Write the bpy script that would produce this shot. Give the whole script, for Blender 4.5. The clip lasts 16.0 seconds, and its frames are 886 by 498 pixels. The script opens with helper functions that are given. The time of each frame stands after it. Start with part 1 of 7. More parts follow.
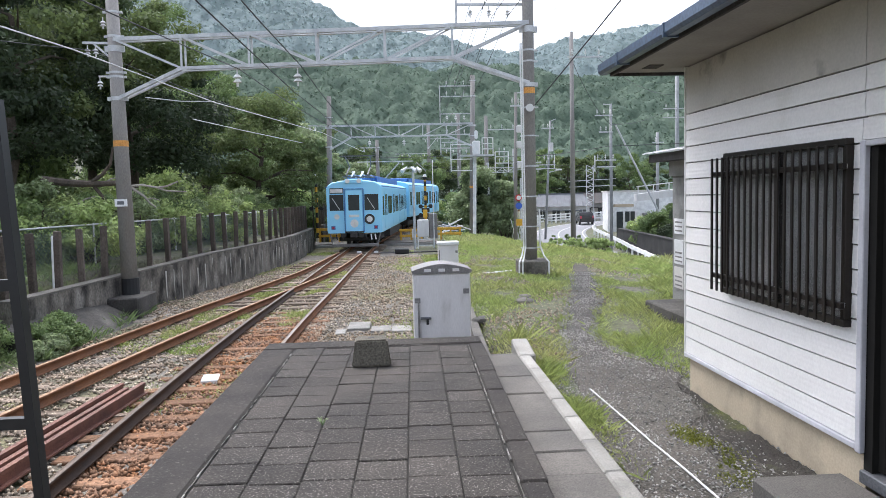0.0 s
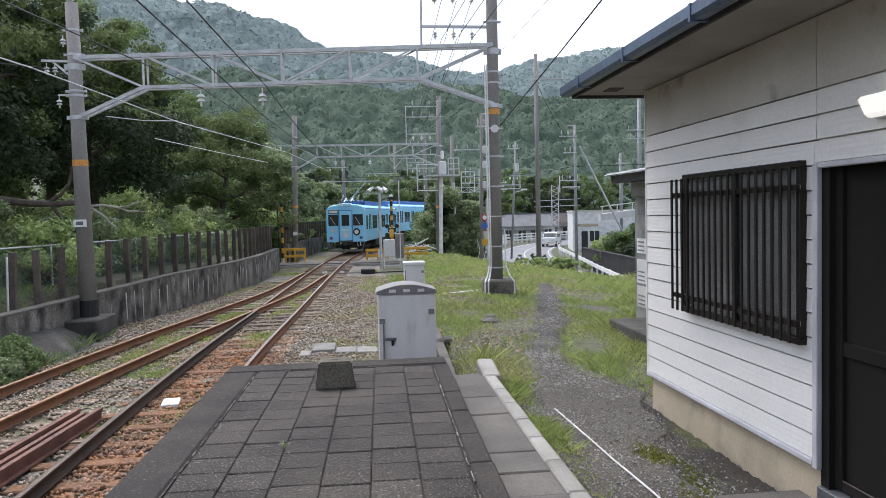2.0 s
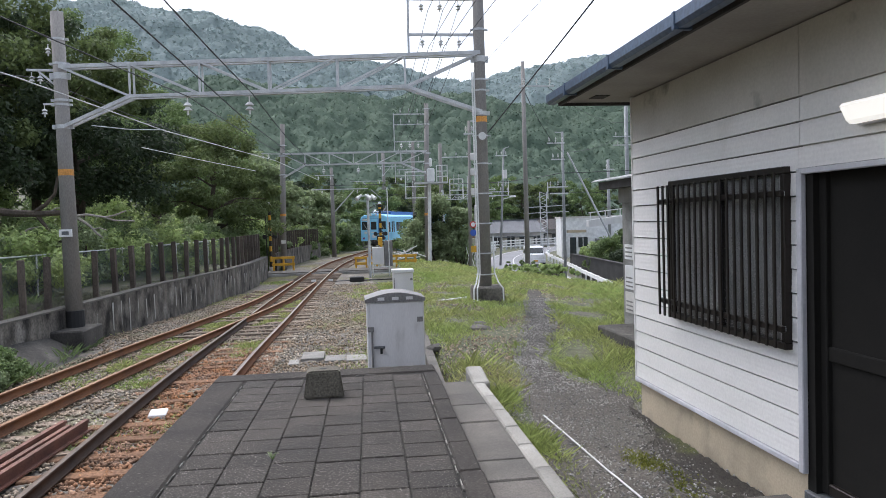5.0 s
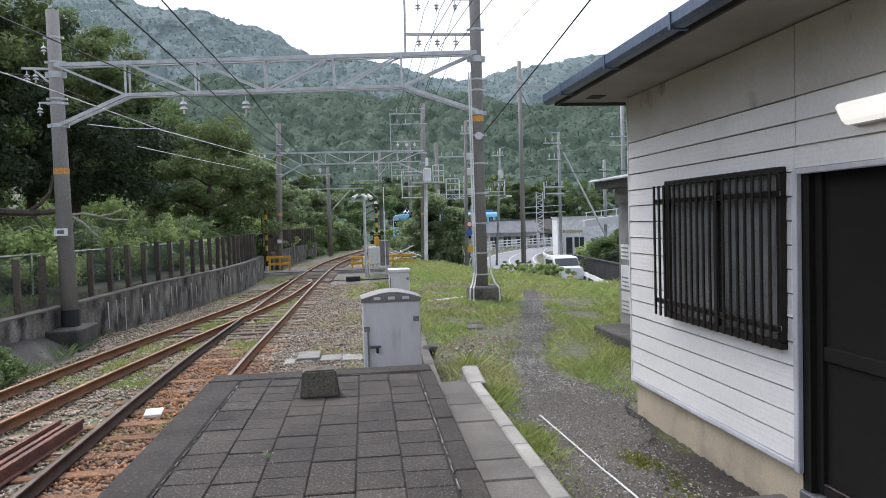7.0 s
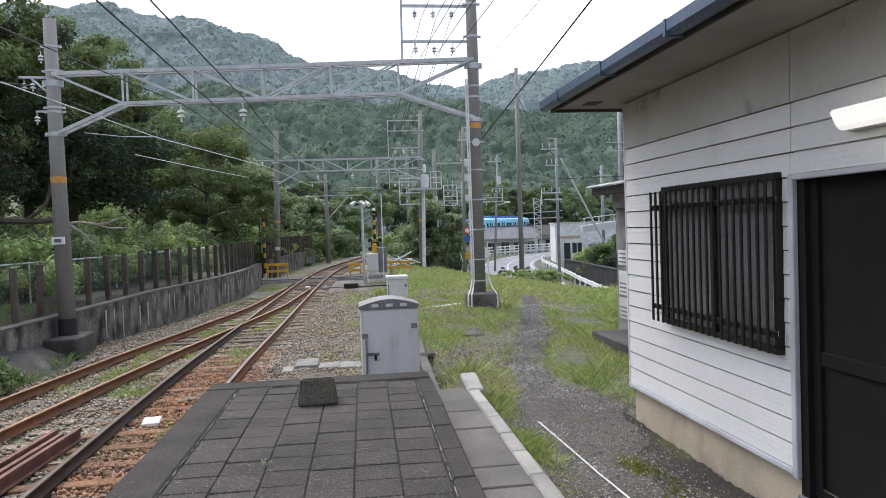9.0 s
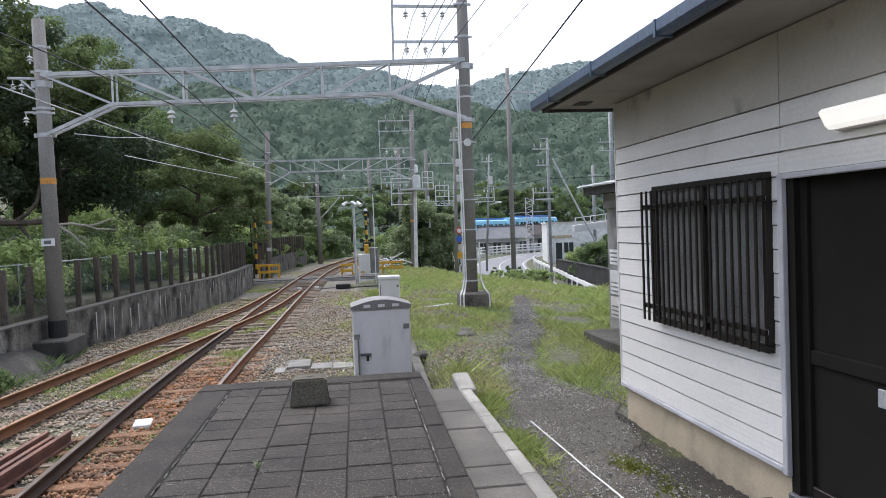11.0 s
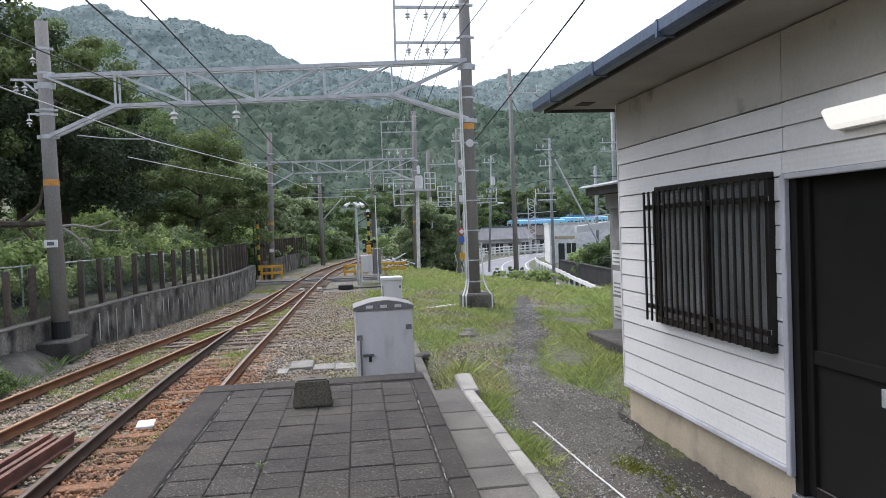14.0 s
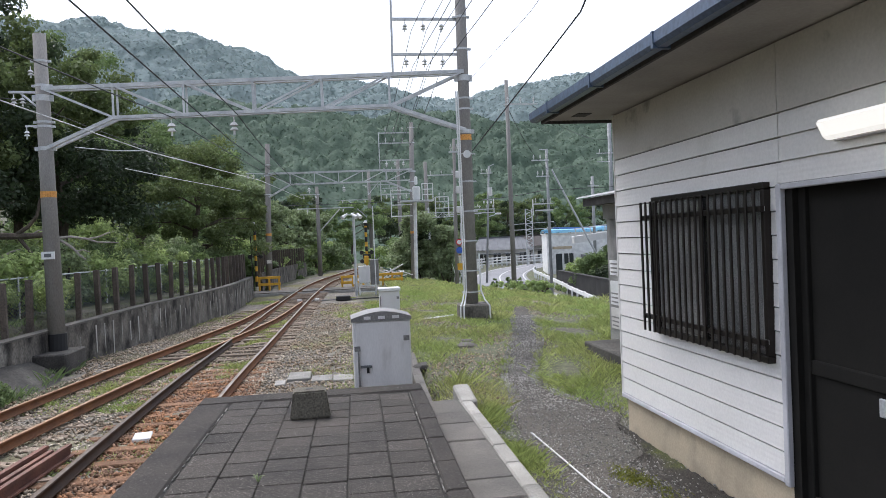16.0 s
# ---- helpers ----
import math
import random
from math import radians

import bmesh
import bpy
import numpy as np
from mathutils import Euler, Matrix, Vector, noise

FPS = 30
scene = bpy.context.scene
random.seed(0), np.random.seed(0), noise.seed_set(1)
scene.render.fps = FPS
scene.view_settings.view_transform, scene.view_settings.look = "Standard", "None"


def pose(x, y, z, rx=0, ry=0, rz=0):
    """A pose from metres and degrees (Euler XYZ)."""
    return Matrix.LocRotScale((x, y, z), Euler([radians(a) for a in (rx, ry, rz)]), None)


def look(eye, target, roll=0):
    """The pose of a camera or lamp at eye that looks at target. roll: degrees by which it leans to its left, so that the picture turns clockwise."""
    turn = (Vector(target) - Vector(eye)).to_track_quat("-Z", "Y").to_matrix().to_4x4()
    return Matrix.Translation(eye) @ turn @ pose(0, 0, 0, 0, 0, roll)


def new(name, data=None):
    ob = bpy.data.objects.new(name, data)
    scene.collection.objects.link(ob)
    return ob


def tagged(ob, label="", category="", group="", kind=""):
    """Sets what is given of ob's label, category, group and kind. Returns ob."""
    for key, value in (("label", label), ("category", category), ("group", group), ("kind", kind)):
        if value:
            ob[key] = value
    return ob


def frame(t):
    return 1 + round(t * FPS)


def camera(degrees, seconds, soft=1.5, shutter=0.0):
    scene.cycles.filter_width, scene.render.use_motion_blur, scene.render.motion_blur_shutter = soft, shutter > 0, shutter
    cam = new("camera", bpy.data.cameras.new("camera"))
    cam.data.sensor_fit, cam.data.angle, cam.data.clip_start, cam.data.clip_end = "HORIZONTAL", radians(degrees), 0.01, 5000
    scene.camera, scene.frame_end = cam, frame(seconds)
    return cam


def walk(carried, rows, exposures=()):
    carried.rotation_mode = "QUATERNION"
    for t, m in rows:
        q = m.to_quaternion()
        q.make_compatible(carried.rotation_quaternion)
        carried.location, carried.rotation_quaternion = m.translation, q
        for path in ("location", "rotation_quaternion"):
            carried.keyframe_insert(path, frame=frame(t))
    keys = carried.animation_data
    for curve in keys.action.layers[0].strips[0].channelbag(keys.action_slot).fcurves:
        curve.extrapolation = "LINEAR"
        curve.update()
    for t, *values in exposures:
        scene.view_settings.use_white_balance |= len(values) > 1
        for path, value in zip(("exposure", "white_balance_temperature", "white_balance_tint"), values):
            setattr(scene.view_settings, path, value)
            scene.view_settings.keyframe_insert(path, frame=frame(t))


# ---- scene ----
cam = camera(62.57, 16.0, soft=0.6)
PATH = [
    (0, pose(-0.039, 0.006, 1.583, 85.751, 1.368, -3.791)),
    (0.5, pose(-0.021, 0.005, 1.585, 86.001, 1.347, -5.192)),
    (1, pose(-0.017, -0.000, 1.594, 86.499, 1.421, -5.850)),
    (1.5, pose(-0.020, 0.004, 1.593, 87.174, 1.443, -5.986)),
    (2, pose(-0.015, 0.007, 1.591, 87.230, 1.395, -6.398)),
    (2.5, pose(-0.013, 0.010, 1.590, 87.260, 1.352, -6.855)),
    (3, pose(-0.014, 0.006, 1.591, 87.278, 1.365, -6.909)),
    (3.5, pose(-0.009, 0.003, 1.593, 87.402, 1.472, -6.853)),
    (4, pose(-0.006, 0.003, 1.596, 87.775, 1.628, -6.966)),
    (6.5, pose(-0.005, 0.006, 1.595, 87.744, 1.696, -7.578)),
    (7, pose(-0.005, 0.006, 1.594, 87.736, 1.661, -7.565)),
    (7.5, pose(-0.003, -0.003, 1.594, 87.820, 1.745, -7.584)),
    (8, pose(-0.002, -0.006, 1.599, 87.967, 1.853, -7.612)),
    (8.5, pose(-0.004, -0.003, 1.601, 88.123, 1.876, -7.606)),
    (9, pose(-0.000, -0.000, 1.600, 88.225, 1.957, -7.727)),
    (11.5, pose(0.002, -0.004, 1.600, 88.213, 2.167, -8.402)),
    (12, pose(0.002, -0.001, 1.599, 88.227, 2.157, -8.150)),
    (12.5, pose(0.002, 0.005, 1.598, 88.271, 2.183, -8.022)),
    (13, pose(0.006, 0.008, 1.598, 88.240, 2.273, -8.284)),
    (13.5, pose(0.004, -0.000, 1.596, 88.246, 2.276, -8.295)),
    (14, pose(0.003, -0.003, 1.598, 88.292, 2.247, -8.172)),
    (14.5, pose(0.004, -0.003, 1.598, 88.343, 2.279, -8.046)),
    (15, pose(0.004, -0.007, 1.600, 88.594, 2.418, -8.413)),
    (15.5, pose(0.007, -0.004, 1.601, 88.842, 2.395, -8.588)),
    (16, pose(0.003, -0.009, 1.600, 89.119, 2.412, -8.362)),
]
walk(cam, PATH, [(0, 1.46, 6000, 13), (0.7, 1.31, 6000, 13), (2.5, 1.06, 6000, 13), (16.0, 1.07, 6000, 13)])

# ---- world and sun: a bright, thinly overcast day ----
SUN_EL, SUN_AZ = radians(60), radians(-28)
world = bpy.data.worlds.new("world")
scene.world = world
world.use_nodes = True
wn = world.node_tree.nodes
sky = wn.new("ShaderNodeTexSky")
sky.sky_type = "NISHITA"
sky.sun_disc = False
sky.sun_elevation, sky.sun_rotation = SUN_EL, SUN_AZ
sky.dust_density, sky.air_density = 4.0, 1.0
pale = wn.new("ShaderNodeHueSaturation")
pale.inputs["Saturation"].default_value = 0.4
world.node_tree.links.new(sky.outputs[0], pale.inputs["Color"])
world.node_tree.links.new(pale.outputs[0], wn["Background"].inputs["Color"])
wn["Background"].inputs["Strength"].default_value = 0.15
sun = new("sun", bpy.data.lights.new("sun", "SUN"))
sun.data.energy, sun.data.angle, sun.data.color = 0.6, radians(25), (1.0, 0.96, 0.9)
sun.matrix_world = look((30 * math.sin(SUN_AZ), 30 * math.cos(SUN_AZ), 46), (0, 0, 0))


# ---- materials ----
def material(name, base, rough=0.8, metal=0.0, second=None, scale=3.0, spread=0.5, fine=60.0, fine_amount=0.25,
             bump=0.2, bump_scale=80.0, vary=0.0, island=False, stain=None, stain_scale=0.8, stain_at=0.6, stretch=(1, 1, 1)):
    """Base colour mixed with a second by large noise, fine grain on top, an optional stain, and relief."""
    m = bpy.data.materials.new(name)
    m.use_nodes = True
    nt, nodes = m.node_tree, m.node_tree.nodes
    bsdf = nodes["Principled BSDF"]
    link = nt.links.new
    geo = nodes.new("ShaderNodeNewGeometry")
    mapping = nodes.new("ShaderNodeMapping")
    mapping.inputs["Scale"].default_value = stretch
    if vary < 0:
        link(nodes.new("ShaderNodeTexCoord").outputs["Object"], mapping.inputs["Vector"])
    else:
        link(geo.outputs["Position"], mapping.inputs["Vector"])

    def noise_node(sc, detail=5.0):
        n = nodes.new("ShaderNodeTexNoise")
        n.inputs["Scale"].default_value = sc
        n.inputs["Detail"].default_value = detail
        link(mapping.outputs[0], n.inputs["Vector"])
        return n

    def ramp(source, lo, hi):
        r = nodes.new("ShaderNodeMapRange")
        r.inputs["From Min"].default_value, r.inputs["From Max"].default_value = lo, hi
        link(source, r.inputs["Value"])
        return r.outputs[0]

    def mix(fac, a, b, mode="MIX"):
        x = nodes.new("ShaderNodeMix")
        x.data_type, x.blend_type = "RGBA", mode
        if isinstance(fac, float):
            x.inputs[0].default_value = fac
        else:
            link(fac, x.inputs[0])
        for sock, v in ((x.inputs[6], a), (x.inputs[7], b)):
            if isinstance(v, tuple):
                sock.default_value = (*v, 1)
            else:
                link(v, sock)
        return x.outputs[2]

    second = second or tuple(c * 0.72 for c in base)
    colour = mix(ramp(noise_node(scale).outputs[0], 0.5 - spread * 0.4, 0.5 + spread * 0.4), base, second)
    if stain:
        colour = mix(ramp(noise_node(stain_scale, 8.0).outputs[0], stain_at - 0.08, stain_at + 0.12), colour, stain)
    if fine_amount:
        g = ramp(noise_node(fine, 3.0).outputs[0], 0.3, 0.7)
        grey = nodes.new("ShaderNodeMapRange")
        grey.inputs["To Min"].default_value, grey.inputs["To Max"].default_value = 1 - fine_amount, 1 + fine_amount
        link(g, grey.inputs["Value"])
        colour = mix(1.0, colour, grey.outputs[0], "MULTIPLY")
    if vary or island:
        grey = nodes.new("ShaderNodeMapRange")
        v = abs(vary) or 0.3
        grey.inputs["To Min"].default_value, grey.inputs["To Max"].default_value = 1 - v, 1 + v
        link(geo.outputs["Random Per Island"] if island else nodes.new("ShaderNodeObjectInfo").outputs["Random"], grey.inputs["Value"])
        colour = mix(1.0, colour, grey.outputs[0], "MULTIPLY")
    link(colour, bsdf.inputs["Base Color"])
    bsdf.inputs["Roughness"].default_value = rough
    bsdf.inputs["Metallic"].default_value = metal
    if rough > 0.75:
        bsdf.inputs["Specular IOR Level"].default_value = 0.25
    if bump:
        b = nodes.new("ShaderNodeBump")
        b.inputs["Strength"].default_value = bump
        b.inputs["Distance"].default_value = 0.01
        link(noise_node(bump_scale, 4.0).outputs[0], b.inputs["Height"])
        link(b.outputs[0], bsdf.inputs["Normal"])
    return m


M = dict(
    tile=material("paving_tile", (0.062, 0.054, 0.045), 0.9, second=(0.033, 0.03, 0.026), scale=1.3, fine=60, fine_amount=0.35, bump=0.5, bump_scale=220, vary=0.14, stain=(0.46, 0.43, 0.38), stain_scale=92, stain_at=0.66),
    platform=material("platform_concrete", (0.058, 0.051, 0.043), 0.92, second=(0.031, 0.028, 0.025), scale=1.5, fine=120, fine_amount=0.35, bump=0.5, bump_scale=150, stain=(0.19, 0.175, 0.155), stain_scale=50, stain_at=0.68),
    joint=material("joint_dirt", (0.035, 0.033, 0.028), 0.95, fine=90, bump=0.5),
    concrete=material("concrete", (0.36, 0.35, 0.33), 0.9, second=(0.25, 0.245, 0.23), scale=1.2, fine=70, bump=0.35, bump_scale=90, stain=(0.13, 0.13, 0.12), stain_scale=1.6, stain_at=0.62),
    slab=material("slab_concrete", (0.155, 0.142, 0.125), 0.92, second=(0.1, 0.095, 0.085), scale=2.0, fine=110, fine_amount=0.3, bump=0.45, bump_scale=140, vary=0.14),
    kerb=material("kerb_concrete", (0.34, 0.325, 0.29), 0.9, second=(0.23, 0.22, 0.195), scale=3.0, fine=120, bump=0.4, bump_scale=120, vary=0.15),
    old_wall=material("stained_concrete", (0.21, 0.19, 0.16), 0.95, second=(0.03, 0.028, 0.025), scale=2.4, spread=0.42, fine=30, fine_amount=0.35, bump=0.5, bump_scale=40, stain=(0.3, 0.28, 0.245), stain_scale=1.6, stain_at=0.64, stretch=(1.1, 1.1, 0.6)),
    pole=material("pole_concrete", (0.28, 0.265, 0.245), 0.88, second=(0.2, 0.188, 0.172), scale=1.5, fine=80, fine_amount=0.18, bump=0.2, stretch=(1, 1, 0.25)),
    steel=material("galvanised_steel", (0.62, 0.625, 0.62), 0.5, 0.25, second=(0.42, 0.43, 0.44), scale=5, fine=60, fine_amount=0.15, bump=0.05),
    dark_steel=material("dark_steel", (0.16, 0.165, 0.17), 0.6, 0.4, fine=60, bump=0.05),
    wire=material("wire", (0.05, 0.052, 0.055), 0.6, 0.3, fine_amount=0, bump=0),
    insulator=material("white_insulator", (0.75, 0.75, 0.73), 0.25, fine_amount=0.05, bump=0),
    orange=material("orange_band", (0.75, 0.36, 0.1), 0.8, fine=40, bump=0.1),
    ballast=material("ballast_bed", (0.2, 0.183, 0.155), 0.95, second=(0.125, 0.11, 0.092), scale=1.5, fine=28, fine_amount=0.6, bump=1.0, bump_scale=28, stain=(0.15, 0.14, 0.06), stain_scale=0.35, stain_at=0.56),
    stone=material("ballast_stone", (0.36, 0.315, 0.25), 0.9, second=(0.25, 0.185, 0.12), scale=1.2, fine=60, bump=0.3, vary=0.55, island=True),
    rusty_stone=material("rusty_stone", (0.32, 0.15, 0.065), 0.92, second=(0.21, 0.15, 0.11), scale=2.0, fine=60, bump=0.3, vary=0.55, island=True),
    rust=material("rusty_rail", (0.22, 0.1, 0.045), 0.85, second=(0.14, 0.07, 0.04), scale=3, fine=70, bump=0.25),
    dark_rail=material("dark_rail", (0.075, 0.048, 0.032), 0.8, second=(0.045, 0.032, 0.025), scale=3, fine=70, bump=0.25),
    dark_head=material("dark_head", (0.16, 0.125, 0.095), 0.42, 0.5, second=(0.11, 0.08, 0.06), scale=4, fine=60, bump=0.03),
    old_rail=material("old_rail", (0.2, 0.085, 0.055), 0.75, second=(0.11, 0.05, 0.036), scale=3, fine=60, bump=0.2),
    shiny=material("rail_head", (0.42, 0.38, 0.34), 0.3, 0.8, second=(0.3, 0.22, 0.16), scale=4, fine=60, bump=0.02),
    dull_head=material("worn_head", (0.34, 0.21, 0.12), 0.6, 0.3, second=(0.24, 0.13, 0.07), scale=4, fine=60, bump=0.05),
    sleeper=material("sleeper_wood", (0.27, 0.22, 0.17), 0.95, second=(0.15, 0.11, 0.08), scale=3, fine=30, fine_amount=0.4, bump=0.6, bump_scale=30, vary=0.35, stretch=(0.5, 3, 1)),
    rust_sleeper=material("rusty_sleeper", (0.27, 0.15, 0.085), 0.95, second=(0.17, 0.1, 0.06), scale=3, fine=30, fine_amount=0.4, bump=0.6, bump_scale=30, vary=0.3),
    gravel=material("gravel", (0.1, 0.09, 0.075), 0.95, second=(0.062, 0.056, 0.047), scale=0.9, fine=70, fine_amount=0.75, bump=0.6, bump_scale=50, stain=(0.1, 0.095, 0.08), stain_scale=0.5, stain_at=0.6),
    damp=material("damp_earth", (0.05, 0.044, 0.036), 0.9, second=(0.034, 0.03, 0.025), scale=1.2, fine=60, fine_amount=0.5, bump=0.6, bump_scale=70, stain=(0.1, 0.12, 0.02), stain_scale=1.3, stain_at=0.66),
    earth=material("grass_earth", (0.115, 0.105, 0.085), 0.95, second=(0.09, 0.105, 0.045), scale=0.7, fine=14, fine_amount=0.5, bump=0.9, bump_scale=18),
    asphalt=material("asphalt", (0.24, 0.24, 0.245), 0.9, second=(0.19, 0.19, 0.195), scale=0.6, fine=40, bump=0.3),
    roadpaint=material("road_paint", (0.55, 0.55, 0.54), 0.8, fine=20, bump=0.1),
    siding=material("siding_board", (0.77, 0.745, 0.71), 0.6, second=(0.7, 0.68, 0.64), scale=1.2, fine=50, fine_amount=0.05, bump=0.06, bump_scale=120, vary=0.03, stain=(0.48, 0.45, 0.38), stain_scale=1.2, stain_at=0.74),
    # Top board: base darker and browner all over than siding, plus mould stains.
    dark_top_siding=material("mouldy_siding", (0.56, 0.53, 0.48), 0.7, second=(0.47, 0.44, 0.39), scale=1.6, fine=50, fine_amount=0.06, bump=0.06, bump_scale=120, stain=(0.12, 0.11, 0.09), stain_scale=3.2, stain_at=0.68),
    white_trim=material("white_trim", (0.6, 0.59, 0.61), 0.45, fine_amount=0.05, bump=0.02),
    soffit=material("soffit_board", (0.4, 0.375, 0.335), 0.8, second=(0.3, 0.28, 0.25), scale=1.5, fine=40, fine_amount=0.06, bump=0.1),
    plinth=material("plinth_concrete", (0.52, 0.435, 0.31), 0.92, second=(0.41, 0.345, 0.25), scale=1.5, fine=60, fine_amount=0.08, bump=0.12, stain=(0.24, 0.21, 0.16), stain_scale=1.6, stain_at=0.6),
    gutter=material("gutter_metal", (0.085, 0.125, 0.19), 0.38, 0.2, second=(0.06, 0.085, 0.135), scale=2.0, fine=30, bump=0.05),
    fascia=material("fascia_wood", (0.085, 0.08, 0.078), 0.85, second=(0.05, 0.045, 0.042), scale=3, fine=40, bump=0.2),
    bronze=material("bronze_aluminium", (0.028, 0.022, 0.018), 0.4, 0.5, fine_amount=0.1, bump=0),
    black=material("black_paint", (0.012, 0.012, 0.013), 0.45, fine_amount=0.1, bump=0.02),
    door=material("door_panel", (0.013, 0.0118, 0.0095), 0.85, fine_amount=0.1, bump=0.02),
    cabinet=material("cabinet_paint", (0.68, 0.665, 0.655), 0.5, second=(0.6, 0.585, 0.57), scale=2.5, fine=40, fine_amount=0.05, bump=0.02, stain=(0.35, 0.33, 0.3), stain_scale=2.2, stain_at=0.7, stretch=(2, 2, 0.5)),
    cabinet_dark=material("cabinet_cap", (0.22, 0.21, 0.2), 0.6, fine=40, bump=0.1),
    bark=material("bark", (0.11, 0.09, 0.07), 0.95, second=(0.06, 0.05, 0.04), scale=6, fine=40, fine_amount=0.4, bump=0.8, bump_scale=30, stretch=(2, 2, 0.5)),
    dead_wood=material("dead_wood", (0.36, 0.33, 0.29), 0.9, fine=40, bump=0.4),
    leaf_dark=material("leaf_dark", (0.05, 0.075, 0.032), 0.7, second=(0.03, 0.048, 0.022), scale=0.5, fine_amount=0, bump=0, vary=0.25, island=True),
    leaf_mid=material("leaf_mid", (0.2, 0.27, 0.1), 0.75, second=(0.125, 0.185, 0.068), scale=0.4, fine_amount=0, bump=0, vary=0.28, island=True),
    leaf_bright=material("leaf_bright", (0.42, 0.5, 0.2), 0.75, second=(0.28, 0.37, 0.13), scale=0.5, fine_amount=0, bump=0, vary=0.28, island=True),
    grass=material("grass_blade", (0.27, 0.355, 0.105), 0.82, second=(0.38, 0.385, 0.155), scale=0.6, fine_amount=0, bump=0, vary=0.4, island=True),
    forest=material("hill_forest", (0.155, 0.21, 0.15), 0.9, second=(0.085, 0.128, 0.092), scale=0.1, fine=1.3, fine_amount=0.15, bump=0.6, bump_scale=1.2, vary=0.3, island=True),
    # Paler, bluer green than the near hill: distance haze put into the colour.
    hazy_far_forest=material("hazy_far_forest", (0.285, 0.35, 0.345), 0.9, second=(0.215, 0.275, 0.27), scale=0.03, fine=0.5, fine_amount=0.1, bump=0.6, bump_scale=0.5, vary=0.22, island=True),
    train_blue=material("train_blue_paint", (0.34, 0.73, 0.97), 0.35, second=(0.31, 0.69, 0.94), scale=1.5, fine_amount=0.04, bump=0, vary=-0.001),
    train_roof=material("train_roof", (0.08, 0.2, 0.5), 0.6, fine=20, fine_amount=0.15, bump=0, vary=-0.001),
    underframe=material("underframe", (0.06, 0.058, 0.055), 0.85, fine=20, bump=0.1, vary=-0.001),
    glass_dark=material("dark_glass", (0.05, 0.058, 0.06), 0.08, fine_amount=0, bump=0, vary=-0.001),
    yellow=material("warning_yellow", (0.72, 0.4, 0.03), 0.6, fine=30, fine_amount=0.12, bump=0.05),
    black_band=material("warning_black", (0.02, 0.02, 0.02), 0.7, fine_amount=0.1, bump=0),
    white_paint=material("white_paint", (0.82, 0.82, 0.8), 0.6, fine=30, fine_amount=0.06, bump=0.03),
    roof_tile=material("roof_tile", (0.14, 0.147, 0.155), 0.7, second=(0.1, 0.105, 0.112), scale=1, fine=8, fine_amount=0.2, bump=0.2),
    roof_brown=material("roof_brown", (0.09, 0.08, 0.075), 0.8, fine=8, bump=0.2),
    house_wall=material("house_wall", (0.66, 0.64, 0.6), 0.9, second=(0.47, 0.45, 0.41), scale=0.8, fine=20, fine_amount=0.08, bump=0.1),
    fence_post=material("old_fence_post", (0.12, 0.098, 0.08), 0.95, second=(0.075, 0.062, 0.052), scale=3, fine=30, fine_amount=0.35, bump=0.5, vary=0.25),
    mesh_green=material("fence_green", (0.06, 0.13, 0.11), 0.6, fine_amount=0.1, bump=0),
    sign_red=material("sign_red", (0.6, 0.05, 0.05), 0.5, fine_amount=0.05, bump=0),
    sign_blue=material("sign_blue", (0.05, 0.12, 0.5), 0.5, fine_amount=0.05, bump=0),
    moss=material("moss_block", (0.1, 0.09, 0.07), 0.95, second=(0.15, 0.135, 0.105), scale=6, fine=60, fine_amount=0.4, bump=0.6),
    # Mottled grey that paints the reflections of the near window pane.
    pane_reflection=material("painted_reflection", (0.34, 0.34, 0.33), 0.6, second=(0.1, 0.1, 0.097), scale=2.2, spread=0.3, fine_amount=0.1, bump=0.1, stretch=(1, 1, 0.5)),
    curtain=material("curtain", (0.42, 0.41, 0.39), 0.9, fine_amount=0.1, bump=0.1),
)


def glow(name, colour, strength):
    m = bpy.data.materials.new(name)
    m.use_nodes = True
    b = m.node_tree.nodes["Principled BSDF"]
    b.inputs["Base Color"].default_value = (*colour, 1)
    b.inputs["Emission Color"].default_value = (*colour, 1)
    b.inputs["Emission Strength"].default_value = strength
    return m


M["tube"] = glow("fluorescent_cover", (1.0, 0.94, 0.82), 0.34)
M["tail"] = glow("tail_light", (0.35, 0.03, 0.05), 0.05)
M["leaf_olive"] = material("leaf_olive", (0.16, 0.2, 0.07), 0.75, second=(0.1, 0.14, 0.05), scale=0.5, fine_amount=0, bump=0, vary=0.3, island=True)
M["leaf_vine"] = material("leaf_vine", (0.3, 0.36, 0.19), 0.7, second=(0.18, 0.235, 0.11), scale=0.6, fine_amount=0, bump=0, vary=0.35, island=True)
for key in ("leaf_vine", "leaf_olive", "leaf_dark", "leaf_mid", "leaf_bright", "grass", "forest", "hazy_far_forest"):
    nt = M[key].node_tree
    shine = nt.nodes["Principled BSDF"]
    thin = nt.nodes.new("ShaderNodeBsdfTranslucent")
    nt.links.new(shine.inputs["Base Color"].links[0].from_socket, thin.inputs["Color"])
    both = nt.nodes.new("ShaderNodeMixShader")
    both.inputs[0].default_value = 0.4
    nt.links.new(shine.outputs[0], both.inputs[1])
    nt.links.new(thin.outputs[0], both.inputs[2])
    nt.links.new(both.outputs[0], nt.nodes["Material Output"].inputs["Surface"])
M["pole_steel"] = material("pole_steel", (0.3, 0.31, 0.31), 0.6, 0.2, fine=50, fine_amount=0.12, bump=0.03)
